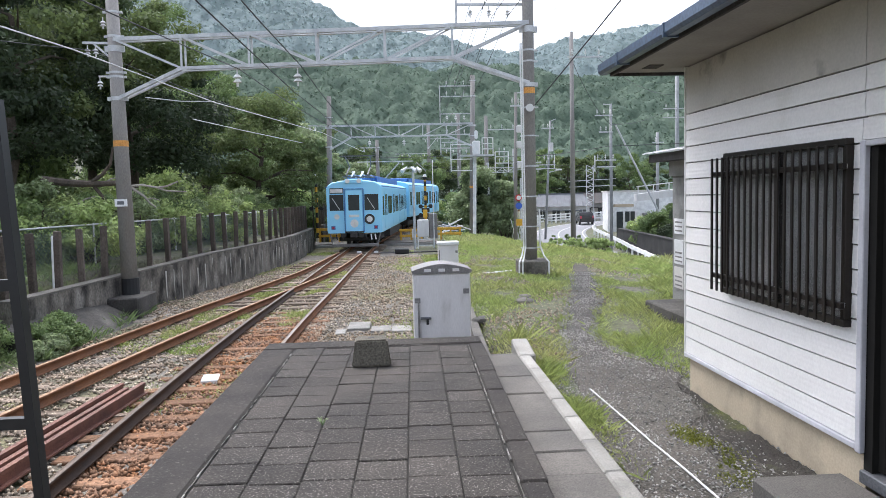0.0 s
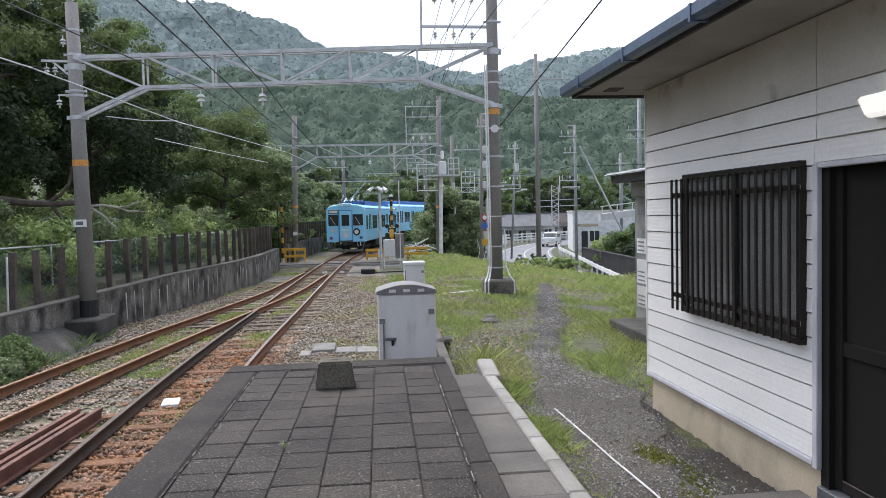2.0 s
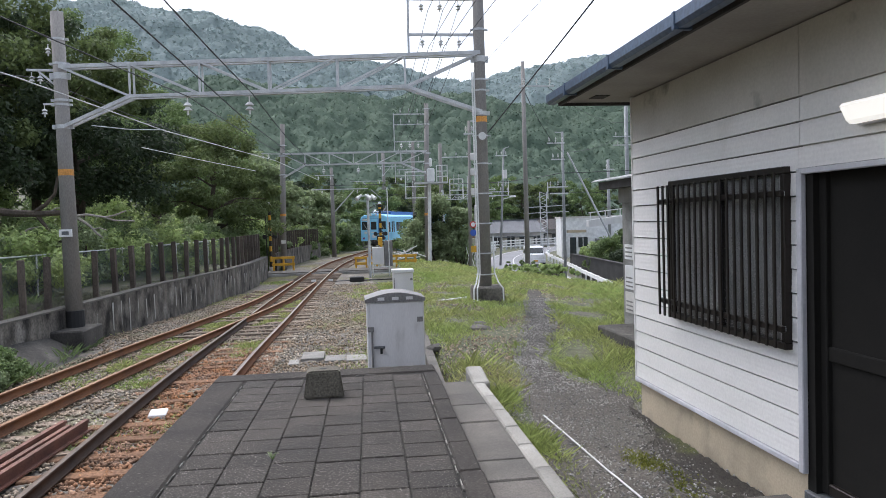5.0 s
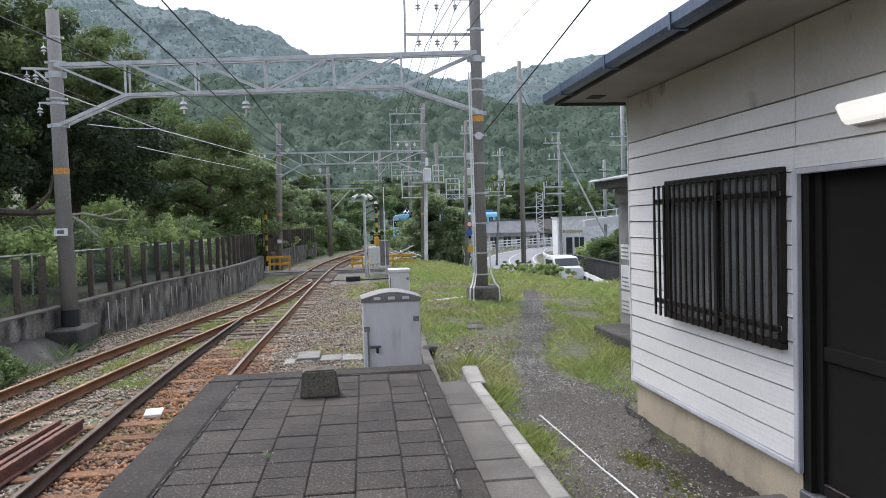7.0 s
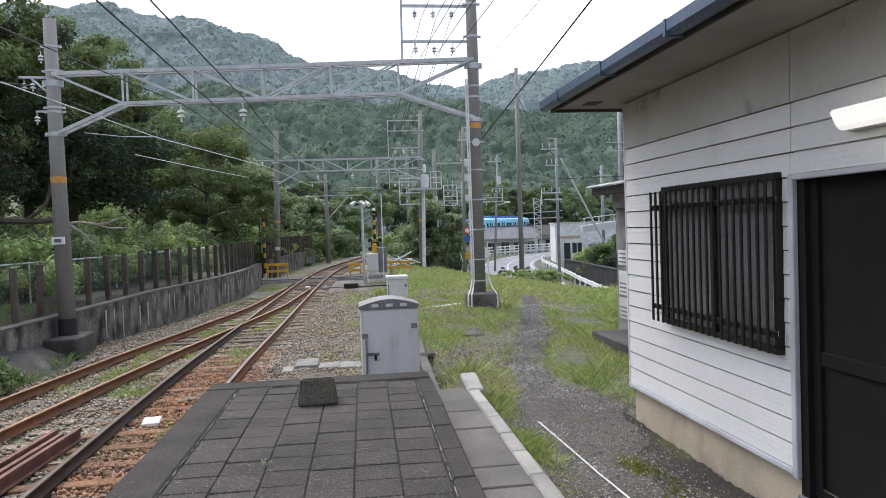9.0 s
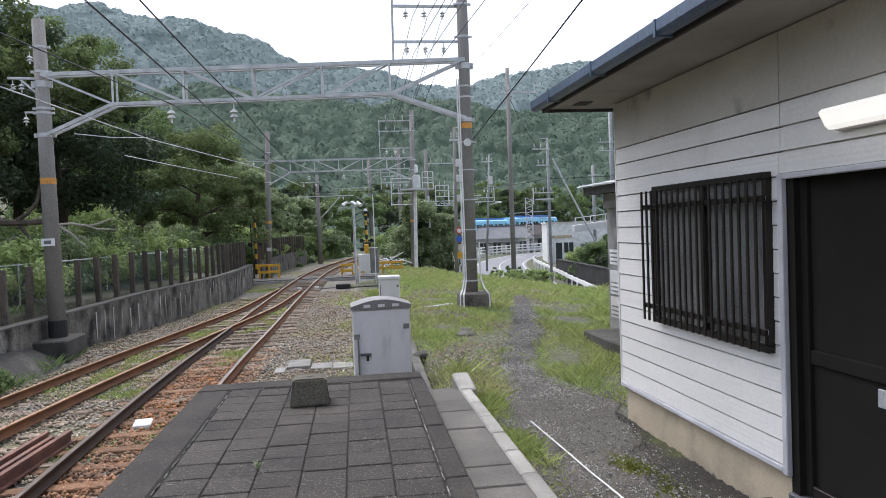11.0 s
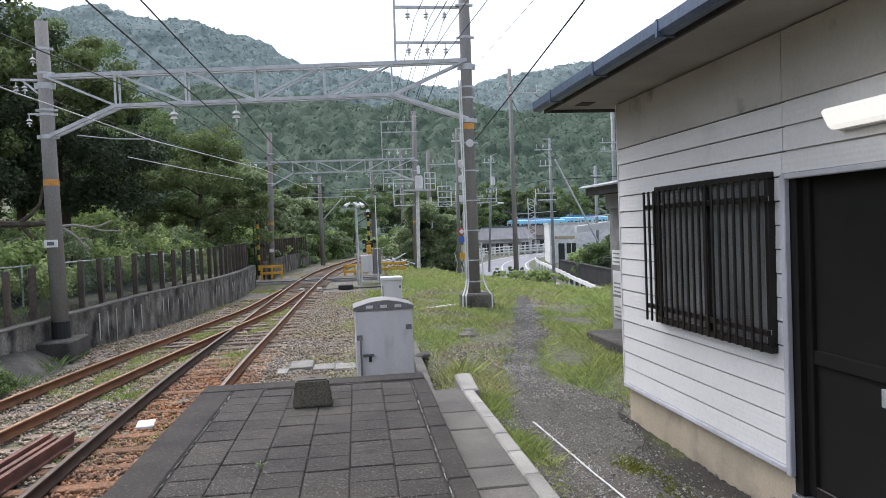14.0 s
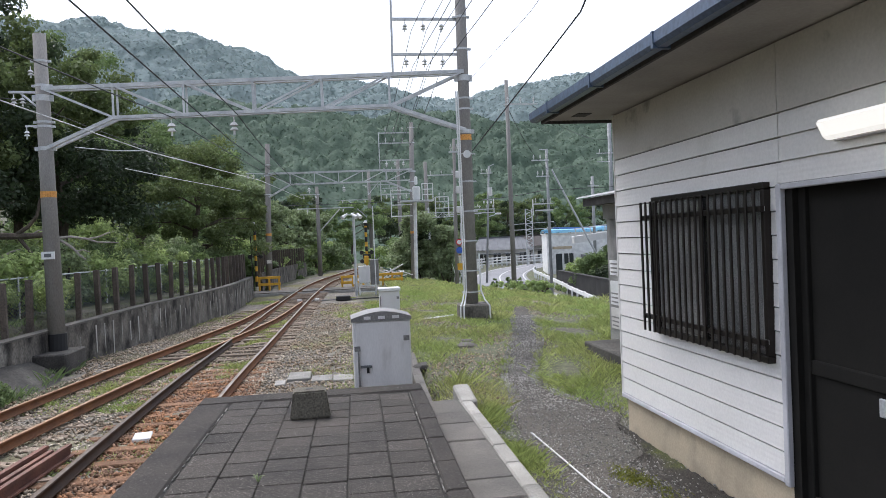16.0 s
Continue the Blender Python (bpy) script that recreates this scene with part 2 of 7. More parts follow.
M["dark_block"] = material("dark_block_wall", (0.05, 0.049, 0.047), 0.9, second=(0.03, 0.03, 0.029), scale=1.5, fine=30, fine_amount=0.3, bump=0.4, bump_scale=40)
M["apron"] = material("apron_concrete", (0.105, 0.098, 0.085), 0.95, second=(0.05, 0.047, 0.043), scale=1.4, fine=30, fine_amount=0.35, bump=0.5, bump_scale=40, stain=(0.18, 0.17, 0.145), stain_scale=1.5, stain_at=0.66)
M["moss_green"] = material("moss_green", (0.21, 0.22, 0.035), 0.9, second=(0.13, 0.145, 0.025), fine_amount=0, bump=0, vary=0.3, island=True)
M["lime"] = material("lime_streak", (0.55, 0.53, 0.48), 0.9, fine=60, fine_amount=0.3, bump=0.2)
M["pebble"] = material("path_pebble", (0.4, 0.385, 0.355), 0.9, second=(0.17, 0.165, 0.15), scale=2.0, fine=80, bump=0.0, vary=0.4, island=True)
glass = bpy.data.materials.new("window_glass")
glass.use_nodes = True
gb = glass.node_tree.nodes["Principled BSDF"]
gb.inputs["Base Color"].default_value = (0.03, 0.033, 0.033, 1)
gb.inputs["Roughness"].default_value = 0.06
gb.inputs["Alpha"].default_value = 0.17
M["glass"] = glass


# ---- building helpers ----
def part(name, bm, mat, parent=None, label="", smooth=False):
    me = bpy.data.meshes.new(name)
    bm.to_mesh(me)
    bm.free()
    me.materials.append(M[mat])
    if smooth:
        for p in me.polygons:
            p.use_smooth = True
    ob = new(name, me)
    if parent:
        ob.parent = parent
    if label:
        ob["label"] = label
    return ob


def thing(name, at, label, category, group="", kind="", rz=0.0):
    ob = new(name)
    ob.empty_display_size = 0.2
    ob.matrix_basis = pose(*at, 0, 0, rz)
    return tagged(ob, label, category, group, kind)


def box(bm, x0, x1, y0, y1, z0, z1, bevel=0.0, turn=None):
    r = bmesh.ops.create_cube(bm, size=1.0)
    vs = r["verts"]
    m = Matrix.Translation(((x0 + x1) / 2, (y0 + y1) / 2, (z0 + z1) / 2)) @ Matrix.Diagonal((x1 - x0, y1 - y0, z1 - z0, 1))
    if turn:
        m = turn @ m
    bmesh.ops.transform(bm, matrix=m, verts=vs)
    if bevel:
        es = {e for v in vs for e in v.link_edges}
        bmesh.ops.bevel(bm, geom=list(es), offset=bevel, segments=1, affect="EDGES")
    return bm


def cube(*a, **k):
    return box(bmesh.new(), *a, **k)


def tube(bm, p0, p1, r0, r1=None, seg=8, caps=True):
    """A straight round bar from p0 to p1, tapering from r0 to r1."""
    p0, p1 = Vector(p0), Vector(p1)
    d = p1 - p0
    r = bmesh.ops.create_cone(bm, cap_ends=caps, segments=seg, radius1=r0, radius2=r0 if r1 is None else r1, depth=d.length)
    m = Matrix.Translation((p0 + p1) / 2) @ d.to_track_quat("Z", "Y").to_matrix().to_4x4()
    bmesh.ops.transform(bm, matrix=m, verts=r["verts"])
    return bm


def bar(p0, p1, r0, r1=None, seg=8):
    return tube(bmesh.new(), p0, p1, r0, r1, seg)


def strip(bm, p0, p1, width, height):
    """A straight bar of rectangular section from p0 to p1."""
    p0, p1 = Vector(p0), Vector(p1)
    d = p1 - p0
    r = bmesh.ops.create_cube(bm, size=1.0)
    m = Matrix.Translation((p0 + p1) / 2) @ d.to_track_quat("Y", "Z").to_matrix().to_4x4() @ Matrix.Diagonal((width, d.length, height, 1))
    bmesh.ops.transform(bm, matrix=m, verts=r["verts"])
    return bm


def flat(p0, p1, width, height):
    return strip(bmesh.new(), p0, p1, width, height)


def raw(name, verts, faces, mat, parent=None, label="", smooth=False):
    me = bpy.data.meshes.new(name)
    me.from_pydata(verts, [], faces)
    me.materials.append(M[mat])
    if smooth:
        me.polygons.foreach_set("use_smooth", [True] * len(me.polygons))
    ob = new(name, me)
    if parent:
        ob.parent = parent
    if label:
        ob["label"] = label
    return ob


def arrays(name, v, f, mat, parent=None, label=""):
    """A mesh from numpy arrays: n x 3 corners, m x k faces."""
    me = bpy.data.meshes.new(name)
    k = f.shape[1]
    me.vertices.add(len(v))
    me.vertices.foreach_set("co", v.astype(np.float32).ravel())
    me.loops.add(f.size)
    me.loops.foreach_set("vertex_index", f.astype(np.int32).ravel())
    me.polygons.add(len(f))
    me.polygons.foreach_set("loop_start", np.arange(0, f.size, k, dtype=np.int32))
    me.update(calc_edges=True)
    me.materials.append(M[mat])
    ob = new(name, me)
    if parent:
        ob.parent = parent
    if label:
        ob["label"] = label
    return ob


def curve_points(ctrl, step=0.5):
    """A smooth line (Catmull-Rom) through the plan points, resampled."""
    p = np.array(ctrl, float)
    p = np.vstack([2 * p[0] - p[1], p, 2 * p[-1] - p[-2]])
    out = []
    for i in range(1, len(p) - 2):
        n = max(2, int(np.linalg.norm(p[i + 1] - p[i]) / step))
        for t in np.linspace(0, 1, n, endpoint=False):
            out.append(0.5 * (2 * p[i] + (p[i + 1] - p[i - 1]) * t + (2 * p[i - 1] - 5 * p[i] + 4 * p[i + 1] - p[i + 2]) * t * t
                              + (3 * p[i] - p[i - 1] - 3 * p[i + 1] + p[i + 2]) * t ** 3))
    out.append(p[-2])
    return np.array(out)


def smoothstep(a, b, x):
    t = np.clip((x - a) / (b - a), 0, 1)
    return t * t * (3 - 2 * t)


def leaves(name, centres, radii, per, size, mat, parent=None, label="", squash=0.8, seed=1, outward=0.7, loose=0.6, broad=0.55):
    """Many small leaf blades scattered in the shells of clumps."""
    r = np.random.default_rng(seed)
    n = len(centres) * per
    c = np.repeat(np.asarray(centres, float), per, axis=0)
    rad = np.repeat(np.asarray(radii, float), per)[:, None]
    d = r.normal(size=(n, 3))
    d /= np.linalg.norm(d, axis=1)[:, None]
    pos = c + d * rad * (r.random((n, 1)) ** 0.45) * np.array([1, 1, squash])
    nor = d * outward + r.normal(size=(n, 3)) * loose + np.array([0, 0, 0.5])
    nor /= np.linalg.norm(nor, axis=1)[:, None]
    a = np.cross(nor, r.normal(size=(n, 3)))
    a /= np.linalg.norm(a, axis=1)[:, None]
    b = np.cross(nor, a)
    s = size * (0.6 + 0.8 * r.random((n, 1)))
    v = np.empty((n, 4, 3))
    v[:, 0] = pos - a * s
    v[:, 1] = pos - b * s * broad + nor * s * 0.12
    v[:, 2] = pos + a * s
    v[:, 3] = pos + b * s * broad + nor * s * 0.12
    return arrays(name, v.reshape(-1, 3), np.arange(n * 4).reshape(-1, 4), mat, parent, label)


# ---- plan: tracks, ground levels ----
RAIL_TOP = -0.85
MAIN = curve_points([(-2.57, -40), (-2.57, -15), (-2.57, 0), (-2.57, 12), (-2.3, 20), (-1.95, 29.7), (-1.55, 38.5), (-0.9, 47), (0.4, 56),
                     (2.2, 66), (4.8, 76), (9.0, 86.5), (15.2, 99.5), (25.3, 116), (38.5, 131), (54, 146), (80, 170), (115, 200)])
SIDE = curve_points([(-9.6, -30), (-8, -15), (-6.3, 0), (-5.1, 10), (-4.25, 15.7), (-3.65, 19), (-2.95, 23), (-2.6, 25.5), (-2.15, 31), (-1.9, 34)])
WALL = curve_points([(-7.6, 9.5), (-7.1, 13.5), (-6.75, 17.0), (-6.4, 18.4), (-5.45, 22.9), (-4.6, 28.6), (-4.35, 34), (-4.4, 38.2)], 0.4)


def track_distance(x, y):
    d = np.full(np.shape(x), 1e9)
    for q in MAIN[::4]:
        d = np.minimum(d, (x - q[0]) ** 2 + (y - q[1]) ** 2)
    return np.sqrt(d)


def wall_x(y):
    return np.interp(y, WALL[:, 1], WALL[:, 0])


def level(x, y):
    """Height of the ground at plan places (numpy arrays)."""
    x, y = np.asarray(x, float), np.asarray(y, float)
    z = np.full(x.shape, -1.07)
    plateau = -0.42 + 0.1 * smoothstep(8, 16, y) - 0.45 * smoothstep(20, 45, y)
    rise = smoothstep(1.0, 1.35, x - 0.06 * np.clip(y - 18, 0, 40)) * smoothstep(-4.9, -4.5, y * 0 + x)
    z = z + (plateau + 1.07) * rise
    z = z - 0.38 * smoothstep(4.2, 8.5, x) * smoothstep(13, 22, y)
    q = ((x - 3.5) * 27 + (y - 50) * 5.5) / 27.55
    low = -2.35
    z = np.where(q > -0.5, z + (low - z) * smoothstep(-0.3, 3.0, q), z)
    d = track_distance(x, y)
    z = np.where(y > 44, z + (-1.07 - z) * (1 - smoothstep(2.5, 6.5, d)), z)
    left = wall_x(y) - 0.25 - x
    bank = 0.02 + 0.05 * np.clip(left, 0, 8) + 0.22 * np.clip(left - 8, 0, 400)
    edge = smoothstep(0.0, 0.12, left) * np.where(y < 11, smoothstep(9.0, 11.0, y), 1.0)
    z = np.where(left > 0, z + (bank - z) * np.where(y < 38.5, edge, smoothstep(0.0, 3.0, left) * smoothstep(41, 46, y)), z)
    z = np.where((left > 3) & (y < 11), z + (0.2 - z) * smoothstep(3, 6, left) * (1 - smoothstep(9, 11, y)), z)
    return z


def ground_sheet():
    xs = np.unique(np.concatenate([np.linspace(-14, 14, 141), np.linspace(-60, 80, 90), np.linspace(-900, 900, 61)]))
    ys = np.unique(np.concatenate([np.linspace(-12, 50, 180), np.linspace(50, 160, 60), np.linspace(-400, 1500, 60)]))
    X, Y = np.meshgrid(xs, ys)
    Z = level(X, Y)
    Z += 0.02 * np.sin(X * 2.1 + 1.7 * np.sin(Y * 1.3)) * np.sin(Y * 1.9) * (np.abs(X + 2) > 3.5)
    Z = np.where((X > -1.58) & (X < 1.25) & (Y < 7.9), Z - 0.3, Z)
    n, m = X.shape
    idx = np.arange(n * m).reshape(n, m)
    f = np.stack([idx[:-1, :-1], idx[:-1, 1:], idx[1:, 1:], idx[1:, :-1]], -1).reshape(-1, 4)
    ob = arrays("ground", np.stack([X, Y, Z], -1).reshape(-1, 3), f, "earth")
    return tagged(ob, "rough grassy earth beside the railway", "ground", kind="structure")


ground_sheet()


def draped(name, mat, outline_fn, y0, y1, ny, nx, lift, label, category, kind="structure", bumps=0.0, tilt=0.0):
    """A sheet between two side lines, laid a little above the ground."""
    ys = np.linspace(y0, y1, ny)
    r = np.random.default_rng(3)
    v = []
    for y in ys:
        a, b = outline_fn(y)
        x = np.linspace(a, b, nx)
        z = level(x, np.full(nx, y)) + lift + bumps * r.normal(size=nx) + tilt * np.linspace(-1, 1, nx)
        z[0] -= 0.05
        z[-1] -= 0.05
        v.append(np.stack([x, np.full(nx, y), z], -1))
    idx = np.arange(ny * nx).reshape(ny, nx)
    f = np.stack([idx[:-1, :-1], idx[:-1, 1:], idx[1:, 1:], idx[1:, :-1]], -1).reshape(-1, 4)
    return tagged(arrays(name, np.array(v).reshape(-1, 3), f, mat), label, category, kind=kind)


def side_x(y):
    return np.interp(y, SIDE[:, 1], SIDE[:, 0])


def main_x(y):
    return np.interp(y, MAIN[:, 1], MAIN[:, 0])


draped("ballast_bed", "ballast", lambda y: (float(wall_x(y)) + 0.1 if y > 16.5 else min(side_x(y), main_x(y)) - 1.35 - 0.3 * math.sin(y * 0.7), 1.02 if y > 8 else -1.5),
       -12, 38.6, 150, 40, 0.02, "grey and rust-brown track ballast", "ballast", bumps=0.012)
draped("far_ballast", "ballast", lambda y: (main_x(y) - 2.9, main_x(y) + 2.4), 40.6, 120, 160, 10, 0.02, "grey track ballast on the curve", "ballast", bumps=0.012)
PATH_Y = [-8, 6, 7, 7.6, 8.1, 8.6, 9.15, 10, 11.5, 13.8, 17.1, 21]
PATH_C = [2.08, 2.1, 2.24, 2.38, 2.36, 2.36, 2.38, 2.48, 2.93, 3.65, 4.35, 5.2]
PATH_B = [1.36, 1.32, 1.1, 1.2, 0.95, 0.5, 0.34, 0.34, 0.42, 0.42, 0.4, 0.25]


def PATH_X(y):
    return float(np.interp(y, PATH_Y, PATH_C))


def PATH_W(y):
    return float(np.interp(y, PATH_Y, PATH_B))


draped("gravel_path", "gravel", lambda y: (PATH_X(y) - PATH_W(y) / 2 - 0.05 * math.sin(y * 4.1) * min(1, PATH_W(y)), PATH_X(y) + PATH_W(y) / 2 + 0.04 * math.sin(y * 4.3)),
       -8, 18.5, 300, 40, 0.03, "trodden grey gravel path", "path", bumps=0.006)
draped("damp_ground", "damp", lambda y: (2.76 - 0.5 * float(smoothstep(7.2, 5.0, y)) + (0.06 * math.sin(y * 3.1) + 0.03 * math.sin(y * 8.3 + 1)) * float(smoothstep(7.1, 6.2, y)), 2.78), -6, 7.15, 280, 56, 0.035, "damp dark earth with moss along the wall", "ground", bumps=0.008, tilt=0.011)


# ---- road below the bank ----
ROAD = curve_points([(12.5, -10), (11.4, 15), (11.0, 30), (11.2, 42), (12.4, 52), (14.0, 62), (16.5, 72), (20.6, 82), (26.5, 90.5), (36, 99), (60, 112)], 1.0)


def ribbon(name, line, offset0, offset1, z, mat, parent=None):
    t = np.gradient(line, axis=0)
    t /= np.linalg.norm(t, axis=1)[:, None]
    nrm = np.stack([-t[:, 1], t[:, 0]], -1)
    a, b = line + nrm * offset0, line + nrm * offset1
    n = len(line)
    v = np.concatenate([np.c_[a, np.full(n, z)], np.c_[b, np.full(n, z)]])
    i = np.arange(n - 1)
    return arrays(name, v, np.stack([i, i + 1, i + 1 + n, i + n], -1), mat, parent)


tagged(ribbon("road", ROAD, -2.5, 2.6, -2.31, "asphalt"), "grey asphalt road on a bend", "road", kind="structure")
for nm, o in (("edge_line", -2.2), ("edge_line", 2.3), ("centre_line", 0.0)):
    tagged(ribbon(nm, ROAD, o - 0.06, o + 0.06, -2.3, "roadpaint"), "white painted road line", "road marking", kind="structure")


# ---- rails and sleepers ----
def rail_mesh(name, line, offset, mat, head, label, lo=None, hi=None):
    keep = np.ones(len(line), bool)
    if lo is not None:
        keep &= line[:, 1] >= lo
    if hi is not None:
        keep &= line[:, 1] <= hi
    t = np.gradient(line, axis=0)
    t /= np.linalg.norm(t, axis=1)[:, None]
    p = (line + np.stack([t[:, 1], -t[:, 0]], -1) * offset)[keep]
    nrm = np.stack([t[:, 1], -t[:, 0]], -1)[keep]
    profile = [(-0.055, -0.14), (-0.055, -0.128), (-0.01, -0.115), (-0.01, -0.04), (-0.032, -0.034), (-0.032, -0.004), (-0.026, 0.0),
               (0.026, 0.0), (0.032, -0.004), (0.032, -0.034), (0.01, -0.04), (0.01, -0.115), (0.055, -0.128), (0.055, -0.14)]
    k, n = len(profile), len(p)
    v = np.array([[q[0] + m[0] * a, q[1] + m[1] * a, RAIL_TOP + b] for q, m in zip(p, nrm) for a, b in profile])
    f = np.array([[i * k + j, i * k + (j + 1) % k, (i + 1) * k + (j + 1) % k, (i + 1) * k + j] for i in range(n - 1) for j in range(k)])
    ob = arrays(name, v, f, mat)
    ob.data.materials.append(M[head])
    mi = np.array([1 if j in (5, 6, 7) else 0 for i in range(n - 1) for j in range(k)], np.int32)
    ob.data.polygons.foreach_set("material_index", mi)
    return tagged(ob, label, "rail", "rails", "structure")


G = 0.5335 + 0.032
rail_mesh("rail", MAIN, -G, "dark_rail", "dark_head", "dark brown rail with a worn head", hi=20.0)
rail_mesh("rail", MAIN, G, "rust", "shiny", "rusty rail with a worn bright head")
rail_mesh("rail", SIDE, -G, "rust", "dull_head", "brown rusty rail of the siding", hi=33)
rail_mesh("rail", SIDE, G, "rust", "dull_head", "brown rusty rail of the siding", hi=32)
rail_mesh("rail", MAIN, -G, "rust", "shiny", "rusty rail with a worn bright head", lo=20.6)


def sleepers():
    holder = thing("sleepers", (0, 0, 0), "weathered wooden railway sleepers bedded in ballast", "sleepers", kind="structure")
    shapes = {}
    for key, (ln, mat) in dict(a=(2.0, "sleeper"), b=(2.0, "rust_sleeper"), c=(3.0, "sleeper"), d=(2.1, "sleeper")).items():
        me = bpy.data.meshes.new("sleeper")
        bm = cube(-ln / 2, ln / 2, -0.1, 0.1, -0.1, 0.04, bevel=0.012)
        bm.to_mesh(me)
        bm.free()
        me.materials.append(M[mat])
        shapes[key] = me
    r = random.Random(4)

    def lay(line, lo, hi, keyfn, shift=0.0, sink=0.0):
        t = np.gradient(line, axis=0)
        s = np.concatenate([[0], np.cumsum(np.linalg.norm(np.diff(line, axis=0), axis=1))])
        ds = 0.66
        for d in np.arange(0, s[-1], ds):
            x, y = np.interp(d, s, line[:, 0]), np.interp(d, s, line[:, 1])
            if not lo <= y <= hi:
                continue
            a = math.degrees(math.atan2(np.interp(d, s, t[:, 1]), np.interp(d, s, t[:, 0]))) - 90
            ob = new("sleeper", shapes[keyfn(y)])
            ob.parent = holder
            ob.matrix_basis = pose(x + shift, y, RAIL_TOP - 0.175 - sink + r.uniform(-0.012, 0.012), 0, 0, a + r.uniform(-1.5, 1.5))

    lay(MAIN, -3, 17, lambda y: "b", 0.0, 0.035)
    lay(SIDE, 2, 17, lambda y: "a", 0.0, 0.045)
    lay(MAIN, 17, 30, lambda y: "c", -0.45, 0.012)
    lay(MAIN, 30, 38.6, lambda y: "d")
    lay(MAIN, 40.6, 64, lambda y: "d")


sleepers()


def stones(name, n, area, size, mat, label, seed, lift=0.025):
    """Loose ballast stones as small eight-sided lumps."""
    r = np.random.default_rng(seed)
    x, y = area(r, n)
    n = len(x)
    z = level(x, y) + lift
    base = np.array([(1, 0, 0), (0, 1, 0), (-1, 0, 0), (0, -1, 0), (0, 0, 0.8), (0, 0, -0.8)], float)
    tri = np.array([(0, 1, 4), (1, 2, 4), (2, 3, 4), (3, 0, 4), (1, 0, 5), (2, 1, 5), (3, 2, 5), (0, 3, 5)])
    s = size * (0.5 + r.random((n, 1, 1)))
    v = base[None] * s * (0.7 + 0.6 * r.random((n, 6, 1))) + r.normal(size=(n, 6, 3)) * 0.12 * s
    a = r.random(n) * 6.28
    c, sn = np.cos(a)[:, None], np.sin(a)[:, None]
    v = np.stack([v[..., 0] * c - v[..., 1] * sn, v[..., 0] * sn + v[..., 1] * c, v[..., 2]], -1)
    v += np.stack([x, y, z + r.random(n) * 0.02], -1)[:, None]
    f = tri[None] + (np.arange(n) * 6)[:, None, None]
    return tagged(arrays(name, v.reshape(-1, 3), f.reshape(-1, 3), mat), label, "stones", kind="stuff")


def near_area(x0, x1, y0, y1, power=1.6):
    def pick(r, n):
        y = y0 + (y1 - y0) * r.random(n) ** power
        return x0 + (x1 - x0) * r.random(n), y
    return pick


def between_tracks(r, n):
    y = 3 + 26 * r.random(n) ** 1.5
    a = np.where(y > 17, wall_x(y) + 0.2, np.minimum(side_x(y), main_x(y)) - 1.4)
    return a + (main_x(y) - 0.55 - a) * r.random(n), y


stones("ballast_stones", 18000, between_tracks, 0.026, "stone", "loose grey ballast stones between the rails", 5)
def under_main(r, n):
    y = 14.5 + 20 * r.random(n) ** 1.2
    return main_x(y) + (r.random(n) - 0.5) * 2.2, y


stones("turnout_stones", 6500, under_main, 0.027, "stone", "loose grey ballast stones in the turnout", 7)
stones("rusty_stones", 15000, near_area(-3.35, -1.55, 3, 16), 0.027, "rusty_stone", "rust-brown ballast stones beside the platform", 6)
stones("gravel_stones", 14000, near_area(-1.9, 1.0, 8.1, 32, 1.5), 0.026, "stone", "loose grey gravel beyond the platform end", 8)
def on_path(r, n):
    y = 3.6 + 13 * r.random(n) ** 1.5
    c, w = np.interp(y, PATH_Y, PATH_C), np.interp(y, PATH_Y, PATH_B) * 1.3 + 0.1
    return c + (r.random(n) - 0.5) * w, y


stones("path_pebbles", 17000, on_path, 0.0095, "pebble", "fine pebbles on the gravel path", 9, 0.02)


# ---- platform ----
SK = 0.0245
END_Y = 8.0


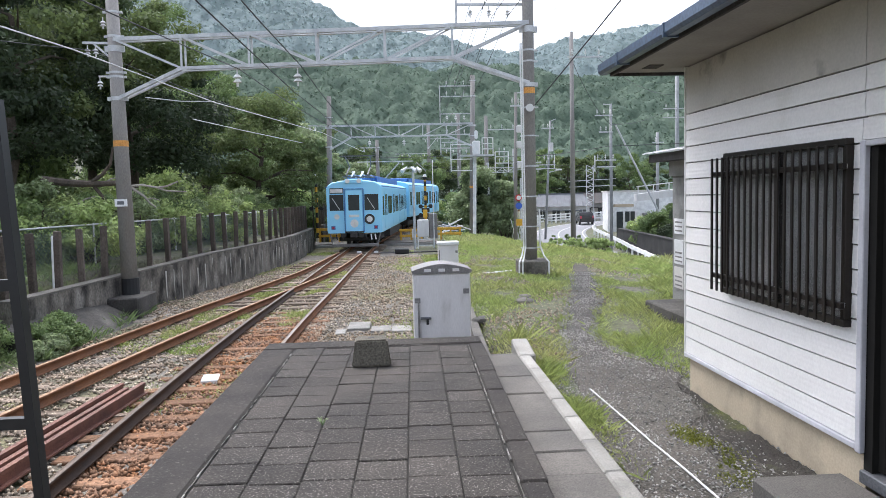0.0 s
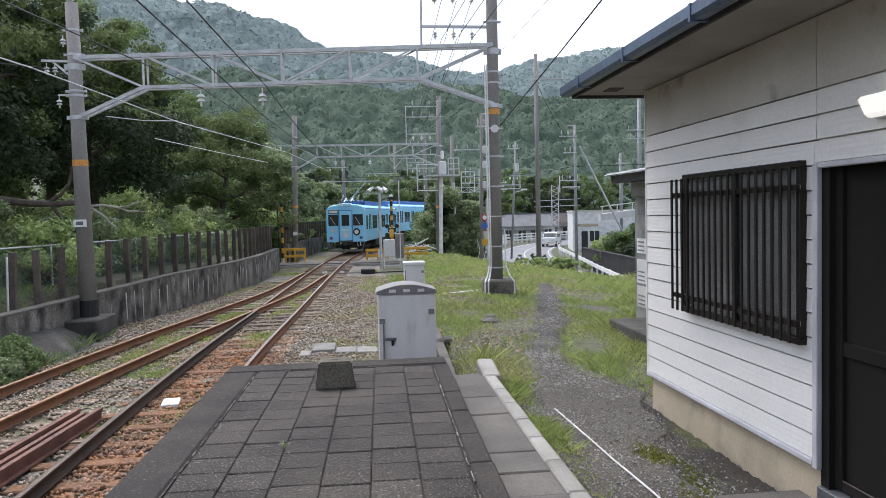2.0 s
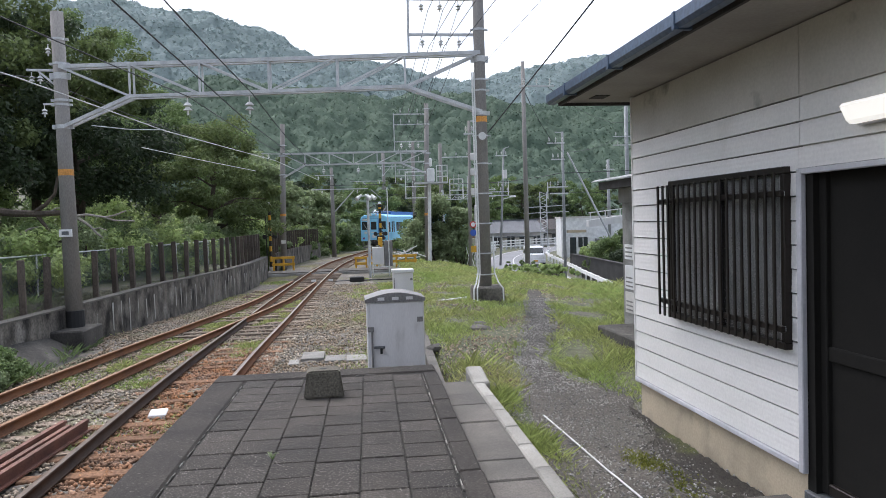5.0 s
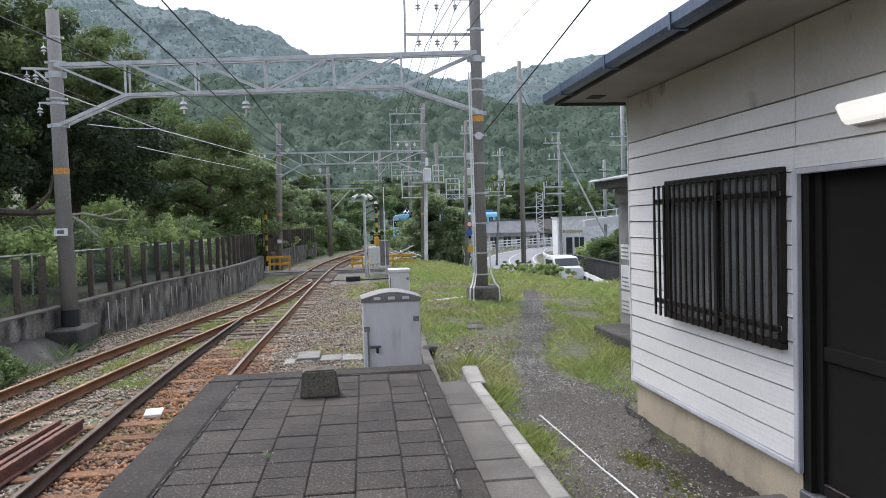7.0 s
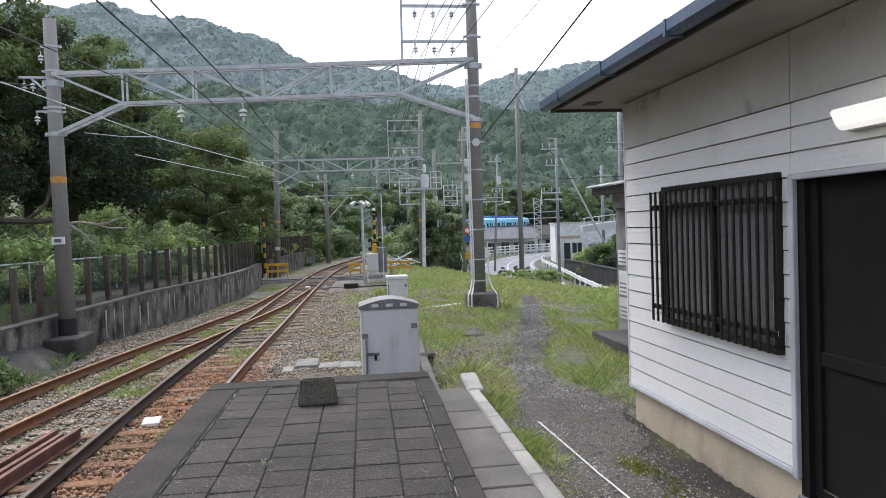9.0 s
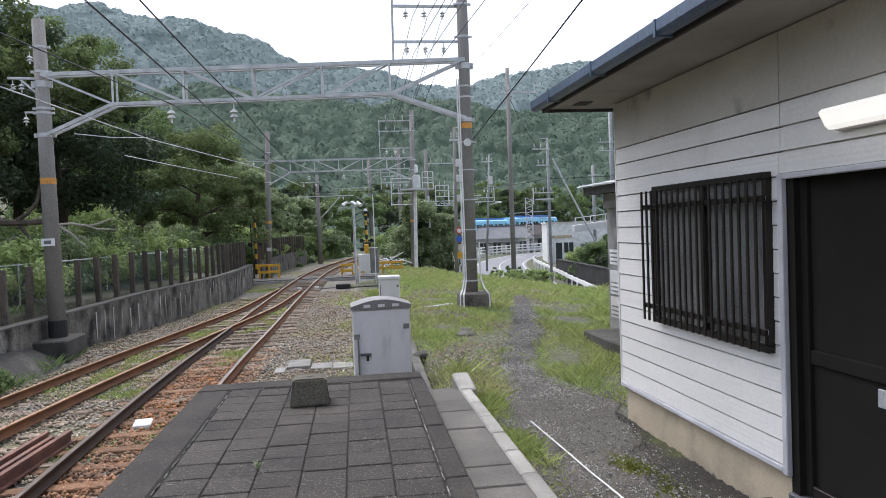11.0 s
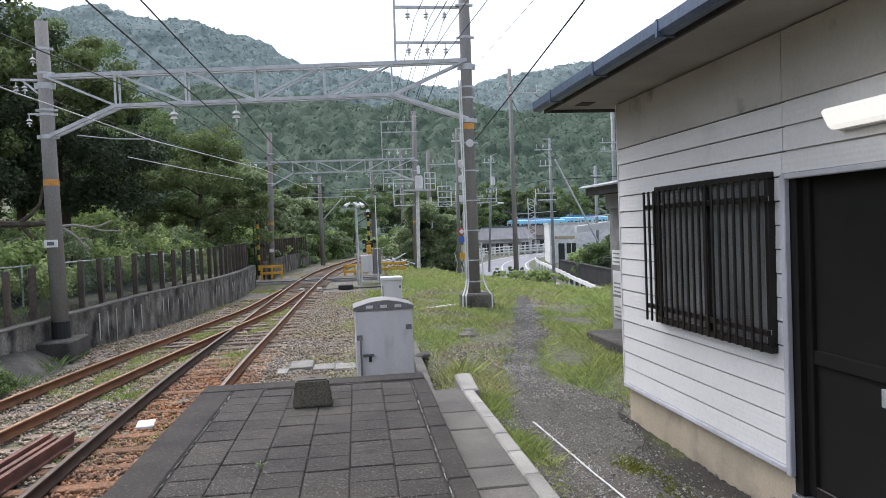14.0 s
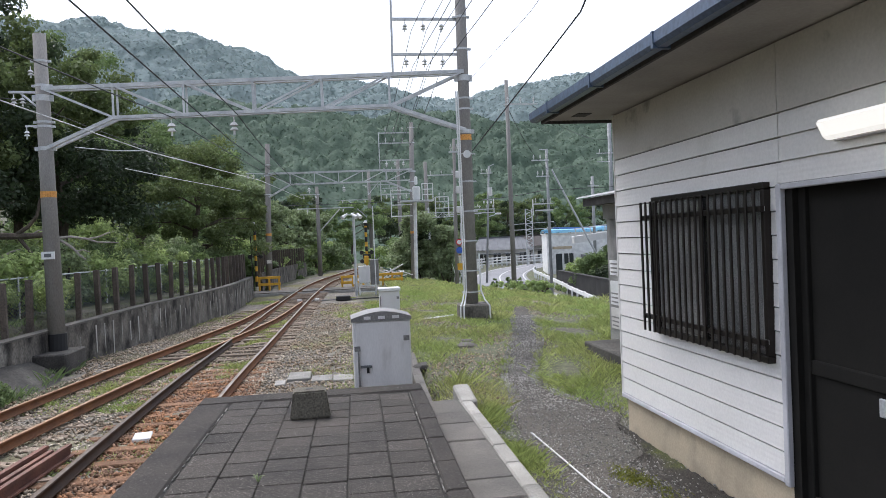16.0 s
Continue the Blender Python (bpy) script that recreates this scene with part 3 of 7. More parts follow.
def platform():
    p = thing("platform", (0, 0, 0), "low station platform paved with worn grey tiles", "platform", kind="structure")

    def skew(bm):
        for v in bm.verts:
            v.co.x += SK * v.co.y
        return bm

    part("core", skew(cube(-1.63, 0.64, -9, END_Y - 0.03, -1.3, -0.012)), "joint", p)
    part("edge_slab", skew(cube(-1.66, -1.325, -9, END_Y - 0.34, -0.22, 0.006, bevel=0.02)), "platform", p, "dark concrete platform edge")
    part("end_slab", skew(cube(-1.66, 0.665, END_Y - 0.33, END_Y, -0.3, 0.008, bevel=0.02)), "platform", p, "dark concrete coping at the platform end")
    part("front_face", skew(cube(-1.62, 0.64, END_Y - 0.03, END_Y - 0.01, -1.25, -0.2)), "old_wall", p)
    part("side_face", skew(cube(-1.64, -1.62, -9, END_Y - 0.05, -1.25, -0.2)), "old_wall", p)
    r = random.Random(2)
    y = END_Y - 0.35
    while y > -3:
        ln = 0.62 + r.uniform(-0.04, 0.04)
        part("side_slab", skew(cube(0.515, 0.665 + r.uniform(-0.006, 0.006), y - ln + 0.012, y, -0.16, 0.004 + r.uniform(-0.004, 0.004), bevel=0.012)), "platform", p)
        y -= ln
    tiles = []
    for k in range(4):
        me = bpy.data.meshes.new("tile")
        bm = cube(-0.1465, 0.1465, -0.1455, 0.1455, -0.03, 0.0, bevel=0.006)
        for v in bm.verts:
            v.co.z += 0.002 * math.sin(v.co.x * 9 + k * 2) * math.cos(v.co.y * 8 + k)
        bm.to_mesh(me)
        bm.free()
        me.materials.append(M["tile"])
        tiles.append(me)
    for c in range(6):
        y = END_Y - 0.5 - (0.0, 0.035, 0.01, 0.045, 0.02, 0.06)[c]
        while y > -2.2:
            ob = new("tile", tiles[r.randrange(4)])
            ob.parent = p
            ob.matrix_basis = pose(-1.308 + 0.15 + 0.3 * c + SK * y, y, r.uniform(-0.004, 0.003), r.uniform(-0.5, 0.5), r.uniform(-0.5, 0.5), -1.4 + r.uniform(-0.5, 0.5))
            y -= 0.3
    for mx in (0.505, -1.317):
        y = END_Y - 0.45
        while y > 0.8:
            ln = r.uniform(0.03, 0.12)
            if r.random() < 0.8:
                w0, w1 = r.uniform(0.001, 0.007), r.uniform(0.001, 0.006)
                part("mortar_chip", skew(cube(mx - w0, mx + w1, y - ln, y, -0.02, 0.003 + r.uniform(-0.005, 0.004), bevel=0.001)), "slab" if r.random() < 0.7 else "kerb", p)
            y -= ln + 0.004
    x = -1.3
    while x < 0.5:
        ln = r.uniform(0.03, 0.14)
        if r.random() < 0.55:
            part("mortar_chip", skew(cube(x, x + ln, END_Y - 0.352, END_Y - 0.34 + r.uniform(-0.004, 0.006), -0.02, 0.003, bevel=0.002)), "slab", p)
        x += ln + 0.005


platform()


def lower_step():
    p = thing("lower_walkway", (0, 0, 0), "sunken concrete slab walkway along the platform", "walkway", kind="structure")
    r = random.Random(5)
    y = 7.95
    while y > -3:
        ln = r.choice([0.42, 0.45, 0.6])
        bm = cube(0.68, 1.185, y - ln + 0.01, y, -0.36, -0.19 + r.uniform(-0.006, 0.006), bevel=0.01)
        for v in bm.verts:
            v.co.x += SK * (v.co.y - 1)
        part("slab", bm, "slab", p)
        y -= ln
    k = thing("kerb", (0, 0, 0), "pale worn concrete kerb stones in a row", "kerb", kind="structure")
    y = 7.72
    while y > -3:
        ln = r.choice([0.5, 0.55, 0.6])
        bm = cube(1.215, 1.34, y - ln + 0.008, y, -0.5, -0.165 + r.uniform(-0.008, 0.008), bevel=0.014)
        for v in bm.verts:
            v.co.x += 0.012 * (v.co.y - 4)
        part("kerb_stone", bm, "kerb", k)
        y -= ln
    bm = cube(1.21, 1.4, 7.73, 8.3, -0.55, -0.1, bevel=0.02)
    for v in bm.verts:
        v.co.x += 0.012 * (v.co.y - 4)
        if v.co.z > -0.3:
            v.co.z -= 0.02 + 0.08 * (8.3 - v.co.y) if v.co.y < 8 else 0
    part("end_stone", bm, "kerb", k, "rounded pale end stone of the kerb")


lower_step()


# ---- station house ----
WX, CY, ZG = 2.77, 6.91, -0.42


def station_house():
    h = thing("station_house", (WX, CY, ZG), "white-sided single-storey station house with grey eaves", "house", kind="structure")
    o = Vector((WX, CY, ZG))

    def lp(name, bm, mat, label="", parent=None):
        bmesh.ops.translate(bm, verts=bm.verts, vec=-o)
        return part(name, bm, mat, parent or h, label)

    lp("plinth", cube(WX + 0.035, WX + 0.2, 4.2, CY - 0.035, ZG - 0.4, -0.035), "plinth", "beige rendered concrete plinth")
    lp("plinth_end", cube(WX + 0.2, WX + 5, CY - 0.2, CY - 0.035, ZG - 0.4, -0.035), "plinth")
    lp("plinth_near", cube(WX + 0.035, WX + 0.2, -7, 2.3, ZG - 0.4, -0.035), "plinth")
    lp("core_wall", cube(WX + 0.03, WX + 0.16, 4.23, CY - 0.03, -0.03, 2.78), "cabinet_dark")
    lp("core_wall", cube(WX + 0.03, WX + 0.16, 2.27, 4.23, 1.86, 2.78), "siding")
    lp("core_wall", cube(WX + 0.03, WX + 0.16, -7, 2.27, -0.03, 2.78), "siding")
    bm = bmesh.new()
    q = [(WX + 0.03, -0.03), (WX + 5, -0.03), (WX + 5, 4.45), (WX + 0.03, 3.0)]
    fr, bk = [bm.verts.new((a, CY - 0.03, b)) for a, b in q], [bm.verts.new((a, CY - 0.16, b)) for a, b in q]
    bm.faces.new(fr)
    bm.faces.new(bk[::-1])
    for i in range(4):
        bm.faces.new((fr[i], bk[i], bk[(i + 1) % 4], fr[(i + 1) % 4]))
    lp("end_wall", bm, "siding")
    lp("bottom_trim", cube(WX - 0.012, WX + 0.05, 4.25, CY + 0.012, -0.05, -0.012, bevel=0.004), "white_trim")
    lp("bottom_trim", cube(WX - 0.012, WX + 5, CY - 0.05, CY + 0.012, -0.055, -0.014, bevel=0.004), "white_trim")
    pitch = 0.1535
    k = 0
    z = -0.004
    while z < 2.4:
        top = z + pitch if z + pitch < 2.4 else 2.745

        def board(y0, y1):
            if y1 - y0 < 0.05:
                return
            n = 8
            hh = top - z - 0.011
            v, f = [], []
            for i in range(n + 1):
                zz = z + hh * i / n
                groove = 0.0009 * (i % 2)
                xx = WX + groove + 0.012 * (i / n) * 0.4
                v += [(xx, y0, zz), (xx, y1, zz)]
            for i in range(n):
                f.append((2 * i, 2 * i + 2, 2 * i + 3, 2 * i + 1))
            b = len(v)
            v += [(WX + 0.03, y0, z), (WX + 0.03, y1, z), (WX + 0.03, y0, z + hh), (WX + 0.03, y1, z + hh)]
            f += [(0, 1, b + 1, b), (2 * n, b + 2, b + 3, 2 * n + 1), (0, b, b + 2, 2 * n), (1, 2 * n + 1, b + 3, b + 1)]
            v = [tuple(Vector(q) - o) for q in v]
            raw("siding_board", v, f, "dark_top_siding" if top > 2.7 else "siding", h, "mould-stained siding board" if top > 2.7 else "")
        if top <= 1.85:
            board(4.24, CY)
            board(-7, 2.24)
        elif z < 1.85:
            board(4.24, CY)
            board(-7, 2.24)
            low, z = z, 1.852
            board(2.244, 4.237)
            z = low
        else:
            board(4.222, CY)
            board(-7, 4.216)
        z += pitch
        k += 1
    lp("corner_trim", cube(WX - 0.004, WX + 0.035, CY + 0.001, CY + 0.02, -0.03, 2.745), "siding")
    # roof and eaves
    EX, EY = 2.13, 7.22
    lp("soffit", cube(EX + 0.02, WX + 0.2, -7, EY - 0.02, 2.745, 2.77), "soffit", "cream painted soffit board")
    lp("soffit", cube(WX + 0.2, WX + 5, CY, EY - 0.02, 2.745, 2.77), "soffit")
    lp("soffit_vent", cube(2.36, 2.5, 6.75, 6.95, 2.738, 2.744), "fascia")
    lp("fascia", cube(EX - 0.005, EX + 0.02, -7, EY, 2.715, 2.83), "fascia", "weathered dark fascia board")
    lp("fascia", cube(EX, WX + 5, EY - 0.02, EY + 0.005, 2.715, 2.83), "fascia")
    bm = bmesh.new()
    prof = [(0, 0.1), (0, 0.0), (0.03, -0.035), (0.09, -0.035), (0.115, 0.0), (0.115, 0.1), (0.105, 0.1), (0.105, 0.01), (0.085, -0.02), (0.035, -0.02), (0.012, 0.008), (0.012, 0.1)]
    rings = [[bm.verts.new((EX - 0.005 - a, y, 2.755 + b * 0.72)) for a, b in prof] for y in (-7, EY + 0.02)]
    for i in range(len(prof)):
        j = (i + 1) % len(prof)
        bm.faces.new((rings[0][i], rings[0][j], rings[1][j], rings[1][i]))
    bm.faces.new(rings[1])
    lp("gutter", bm, "gutter", "blue-grey metal rain gutter")
    y = 6.6
    while y > 0:
        lp("gutter_joint", cube(EX - 0.126, EX - 0.002, y, y + 0.03, 2.722, 2.832), "gutter")
        y -= 1.15
    bm = bmesh.new()
    q = [(EX - 0.03, -7, 2.832), (EX - 0.03, EY + 0.05, 2.832), (WX + 5, EY + 0.05, 4.5), (WX + 5, -7, 4.5)]
    vs = [bm.verts.new(c) for c in q] + [bm.verts.new((c[0], c[1], c[2] + 0.03)) for c in q]
    for f in ((3, 2, 1, 0), (4, 5, 6, 7), (0, 1, 5, 4), (1, 2, 6, 5), (2, 3, 7, 6), (3, 0, 4, 7)):
        bm.faces.new([vs[i] for i in f])
    lp("roof", bm, "gutter", "blue-grey sheet metal roof")
    lp("back_wall", cube(WX + 4.9, WX + 5, -7, CY, -0.6, 4.4), "siding")
    lp("near_wall", cube(WX + 0.1, WX + 5, -7.1, -6.98, -0.6, 4.4), "siding")
    # door opening with its white surround and the dark sliding door
    d = new("door_1")
    d.parent = h
    d["label"] = "dark sliding door in a white frame"
    lp("frame_side", cube(WX - 0.02, WX + 0.019, 4.185, 4.236, -0.06, 1.848, bevel=0.006), "white_trim", parent=d)
    lp("frame_head", cube(WX - 0.02, WX + 0.019, 2.3, 4.184, 1.812, 1.848, bevel=0.006), "white_trim", parent=d)
    lp("frame_side", cube(WX - 0.03, WX + 0.12, 2.25, 2.3, -0.06, 1.86, bevel=0.006), "white_trim", parent=d)
    lp("jamb", cube(WX + 0.02, WX + 0.14, 4.12, 4.2, -0.2, 1.834), "door", parent=d)
    lp("head_jamb", cube(WX + 0.02, WX + 0.14, 2.3, 4.2, 1.836, 1.858), "black", parent=d)
    lp("panel_upper", cube(WX + 0.09, WX + 0.11, 2.3, 4.14, 0.757, 1.834), "door", parent=d)
    lp("panel_lower", cube(WX + 0.09, WX + 0.11, 2.3, 4.14, -0.15, 0.675), "door", parent=d)
    lp("cross_rail", cube(WX + 0.07, WX + 0.115, 2.3, 4.14, 0.672, 0.76, bevel=0.006), "door", parent=d)
    lp("stile", cube(WX + 0.06, WX + 0.115, 4.06, 4.14, -0.15, 1.834, bevel=0.006), "door", parent=d)
    lp("bottom_rail", cube(WX + 0.06, WX + 0.115, 2.3, 4.06, -0.15, -0.08, bevel=0.006), "bronze", parent=d)
    lp("sill", cube(WX - 0.01, WX + 0.2, 2.25, 4.2, -0.24, -0.16, bevel=0.006), "dark_steel", parent=d)
    lp("handle", cube(WX + 0.075, WX + 0.094, 3.44, 3.515, 0.54, 0.64, bevel=0.004), "steel", "pale metal finger plate", parent=d)
    lp("room_back", cube(WX + 1.6, WX + 1.65, 1.5, 5.5, -0.4, 2.6), "door")


station_house()


def window_grille():
    w = thing("barred_window", (WX, 5.2, 0.68), "dark bronze sliding window behind vertical security bars", "window", kind="structure")
    o = Vector((WX, 5.2, 0.68))

    def lp(name, bm, mat, label="", parent=None):
        bmesh.ops.translate(bm, verts=bm.verts, vec=-o)
        return part(name, bm, mat, parent or w, label)

    y0, y1, z0, z1 = 4.32, 6.0, 0.7, 1.872
    lp("frame_top", cube(WX - 0.05, WX + 0.01, y0, y1, z1 - 0.045, z1, bevel=0.005), "bronze")
    lp("frame_bottom", cube(WX - 0.05, WX + 0.01, y0, y1, z0, z0 + 0.045, bevel=0.005), "bronze")
    lp("frame_side", cube(WX - 0.047, WX + 0.01, y0, y0 + 0.04, z0 + 0.045, z1 - 0.045, bevel=0.005), "bronze")
    lp("frame_side", cube(WX - 0.047, WX + 0.01, y1 - 0.04, y1, z0 + 0.045, z1 - 0.045, bevel=0.005), "bronze")
    lp("curtain", cube(WX - 0.012, WX - 0.006, 5.1, y1 - 0.05, z0 + 0.05, z1 - 0.05), "curtain", "drawn grey curtain behind the glass")
    # Added sheet behind the near pane; its streaky grey stands for reflections.
    lp("dark_blind", cube(WX - 0.009, WX - 0.003, y0 + 0.05, 5.1, z0 + 0.05, z1 - 0.05), "pane_reflection")
    p_ = lp("pane", cube(WX - 0.042, WX - 0.036, y0 + 0.06, 5.14, z0 + 0.06, z1 - 0.06), "glass")
    p_.visible_shadow = False
    p_ = lp("pane", cube(WX - 0.028, WX - 0.022, 5.14, y1 - 0.06, z0 + 0.06, z1 - 0.06), "glass")
    p_.visible_shadow = False
    lp("meeting_stile", cube(WX - 0.048, WX - 0.01, 5.11, 5.17, z0 + 0.05, z1 - 0.05, bevel=0.004), "bronze")
    lp("grille_rail", cube(WX - 0.095, WX - 0.065, 4.28, 6.11, 1.68, 1.72, bevel=0.004), "bronze")
    lp("grille_rail", cube(WX - 0.095, WX - 0.065, 4.28, 6.11, 0.82, 0.86, bevel=0.004), "bronze")
    n = 19
    for i in range(n):
        y = 6.09 - i * (6.09 - 4.34) / (n - 1)
        lp("bar", cube(WX - 0.11, WX - 0.095, y - 0.014, y + 0.014, 0.715, 1.835, bevel=0.004), "bronze")
    for y in (4.33, 5.14, 5.95):
        for z in (1.7, 0.84):
            lp("bracket", cube(WX - 0.066, WX - 0.045, y - 0.02, y + 0.02, z - 0.015, z + 0.015), "steel")


window_grille()


def wall_lamp():
    l = thing("wall_lamp", (WX, 3.24, 2.06), "lit white fluorescent strip lamp above the door", "lamp")
    part("backplate", cube(-0.035, 0.0, -0.42, 0.42, -0.02, 0.11, bevel=0.006), "white_trim", l)
    bm = cube(-0.135, -0.036, -0.44, 0.44, -0.012, 0.1, bevel=0.018)
    for v in bm.verts:
        v.co.y *= 1.0 - 0.35 * max(0.0, 0.1 - v.co.z) * (1 if v.co.x < -0.08 else 0.4)
        v.co.x += 0.03 if (v.co.z < 0.02 and v.co.x < -0.1) else 0.0
    part("diffuser", bm, "tube", l, "glowing white diffuser")


wall_lamp()


def door_step():
    s = thing("door_step", (WX - 0.45, 3.2, ZG), "low concrete step before the door", "step")
    part("slab", cube(-0.18, 0.40, -1.1, 1.11, -0.1, 0.2, bevel=0.015), "slab", s)


door_step()


# ---- equipment cabinets and platform block ----
def cabinet_a():
    c = thing("equipment_cabinet", (0.5, 8.75, -1.06), "grey steel trackside equipment cabinet with arched top", "cabinet")
    part("body", cube(-0.345, 0.345, -0.02, 0.42, 0.0, 1.71, bevel=0.01), "cabinet", c)
    part("door", cube(-0.31, 0.335, -0.035, -0.021, 0.31, 1.69, bevel=0.004), "cabinet", c)
    bm = bmesh.new()
    n = 10
    prof = [(-0.36, 1.70)] + [(-0.36 + 0.72 * i / n, 1.74 + 0.075 * math.sin(math.pi * i / n)) for i in range(n + 1)] + [(0.36, 1.70)]
    a = [bm.verts.new((x, -0.05, z)) for x, z in prof]
    b = [bm.verts.new((x, 0.46, z)) for x, z in prof]
    bm.faces.new(a)
    bm.faces.new(b[::-1])
    for i in range(len(prof)):
        j = (i + 1) % len(prof)
        bm.faces.new((a[i], b[i], b[j], a[j]))
    part("cap", bm, "cabinet_dark", c, "arched darker grey lid")
    for x in (-0.17, 0.0, 0.17):
        part("vent", cube(x - 0.04, x + 0.04, -0.06, -0.051, 1.725, 1.76), "cabinet", c)
    part("lock_bar", cube(-0.3, -0.28, -0.06, -0.036, 0.91, 1.36, bevel=0.004), "cabinet_dark", c)
    hd = part("handle", cube(-0.27, -0.14, -0.07, -0.045, 1.15, 1.18, bevel=0.004), "dark_steel", c)
    part("padlock", cube(-0.2, -0.17, -0.085, -0.06, 1.09, 1.16, bevel=0.004), "black", hd)
    for x, z in ((0.29, 1.48), (0.29, 0.78), (-0.3, 1.38), (-0.3, 0.84)):
        part("hinge", cube(x - 0.035, x + 0.035, -0.047, -0.034, z - 0.03, z + 0.03), "cabinet_dark", c)


def cabinet_b():
    c = thing("small_cabinet", (1.32, 19.0, -0.95), "small grey trackside cabinet with a sloping lid", "cabinet")
    part("body", cube(-0.26, 0.26, -0.1, 0.3, 0.0, 1.22, bevel=0.01), "cabinet", c)
    part("lid", cube(-0.285, 0.285, -0.14, 0.33, 1.22, 1.31, bevel=0.015), "white_paint", c, "pale overhanging lid")
    part("lock", cube(-0.12, -0.06, -0.13, -0.1, 0.62, 0.74), "black", c)
    part("edge_bar", cube(-0.25, -0.23, -0.12, -0.1, 0.4, 1.1), "cabinet_dark", c)
    part("plate", cube(0.18, 0.24, -0.112, -0.1, 1.02, 1.08), "cabinet_dark", c)


cabinet_a()
cabinet_b()


def footing_block():
    b = thing("concrete_footing", (-0.3, 6.86, 0.0), "dark mossy concrete sign footing with a slot", "footing", rz=2)
    bm = bmesh.new()
    r = bmesh.ops.create_cube(bm, size=1.0)
    for v in bm.verts:
        f = 0.185 if v.co.z < 0 else 0.15
        g = 0.15 if v.co.z < 0 else 0.12
        v.co = Vector((f * (1 if v.co.x > 0 else -1), g * (1 if v.co.y > 0 else -1), 0.004 if v.co.z < 0 else 0.25))
    bmesh.ops.bevel(bm, geom=list(bm.edges), offset=0.015, segments=2, affect="EDGES")
    part("block", bm, "moss", b)
    part("slot", cube(-0.03, 0.03, -0.02, 0.02, 0.245, 0.253), "black_band", b)


footing_block()


def joint_weed():
    w = thing("weed", (-0.59, 5.06, 0.0), "small green weed sprouting from a paving joint", "weed")
    r = random.Random(23)
    for _ in range(16):
        a = r.uniform(0, 6.28)
        d = Vector((math.cos(a), math.sin(a), 0)) * r.uniform(0.02, 0.06)
        bm = strip(bmesh.new(), (0, 0, -0.01), d * 0.5 + Vector((0, 0, 0.03)), 0.004, 0.0015)
        strip(bm, d * 0.5 + Vector((0, 0, 0.03)), d + Vector((0, 0, r.uniform(0.02, 0.05))), 0.003, 0.0012)
        part("blade", bm, "leaf_vine", w)


joint_weed()


# ---- retaining wall and fence ----
def wall_top(y):
    return float(np.interp(y, [16.5, 18.2, 22.0], [-0.18, -0.13, 0.0]))


def retaining_wall():
    w = thing("retaining_wall", (0, 0, 0), "stained old concrete retaining wall beside the siding", "wall", kind="structure")
    n = 0
    pts = WALL[WALL[:, 1] > 13.2]
    for i in range(0, len(pts) - 1, 5):
        a, b = pts[i], pts[min(i + 5, len(pts) - 1)]
        t0, t1 = wall_top(a[1]), wall_top(b[1])
        part("wall_section", flat((a[0], a[1], (t0 - 1.4) / 2), (b[0], b[1] + 0.004, (t1 - 1.4) / 2), 0.28, (t0 + t1) / 2 + 1.4), "old_wall", w)
        part("coping", flat((a[0], a[1], t0 + 0.018), (b[0], b[1] + 0.002, t1 + 0.018), 0.3, 0.036), "slab", w, "paler top edge of the wall")
        n += 1
    v = [(-7.0, 13.2, -0.55), (-6.72, 16.75, -0.62), (-5.75, 16.75, -1.12), (-6.0, 13.0, -1.12), (-7.0, 13.2, -1.3), (-6.72, 16.9, -1.3), (-5.75, 17.0, -1.3), (-6.0, 13.0, -1.3)]
    raw("apron", v, [(0, 3, 2, 1), (4, 5, 6, 7), (0, 1, 5, 4), (1, 2, 6, 5), (2, 3, 7, 6), (3, 0, 4, 7)], "apron", w)
    r = random.Random(15)
    y = 18.6
    while y < 38:
        q = WALL[np.argmin(np.abs(WALL[:, 1] - y))]
        q2 = WALL[min(len(WALL) - 1, np.argmin(np.abs(WALL[:, 1] - y)) + 1)]
        a = math.atan2(q2[1] - q[1], q2[0] - q[0])
        h, wd, top = r.uniform(0.2, 0.8), r.uniform(0.008, 0.035), wall_top(y) - 0.05 - r.uniform(0, 0.35)
        d = Vector((math.cos(a), math.sin(a), 0))
        n = Vector((math.sin(a), -math.cos(a), 0)) * 0.146
        c = Vector((q[0], q[1], 0)) + n
        pts = [c - d * wd + Vector((0, 0, top)), c + d * wd + Vector((0, 0, top)), c + d * wd * 0.5 + Vector((0, 0, top - h)), c - d * wd * 0.4 + Vector((0, 0, top - h * 0.9))]
        pts += [p + n * 0.03 for p in pts]
        raw("lime_streak", [p[:] for p in pts], [(4, 5, 6, 7), (0, 1, 5, 4), (1, 2, 6, 5), (2, 3, 7, 6), (3, 0, 4, 7)], "lime", w, "pale lime streak")
        y += r.uniform(0.12, 0.75)


retaining_wall()


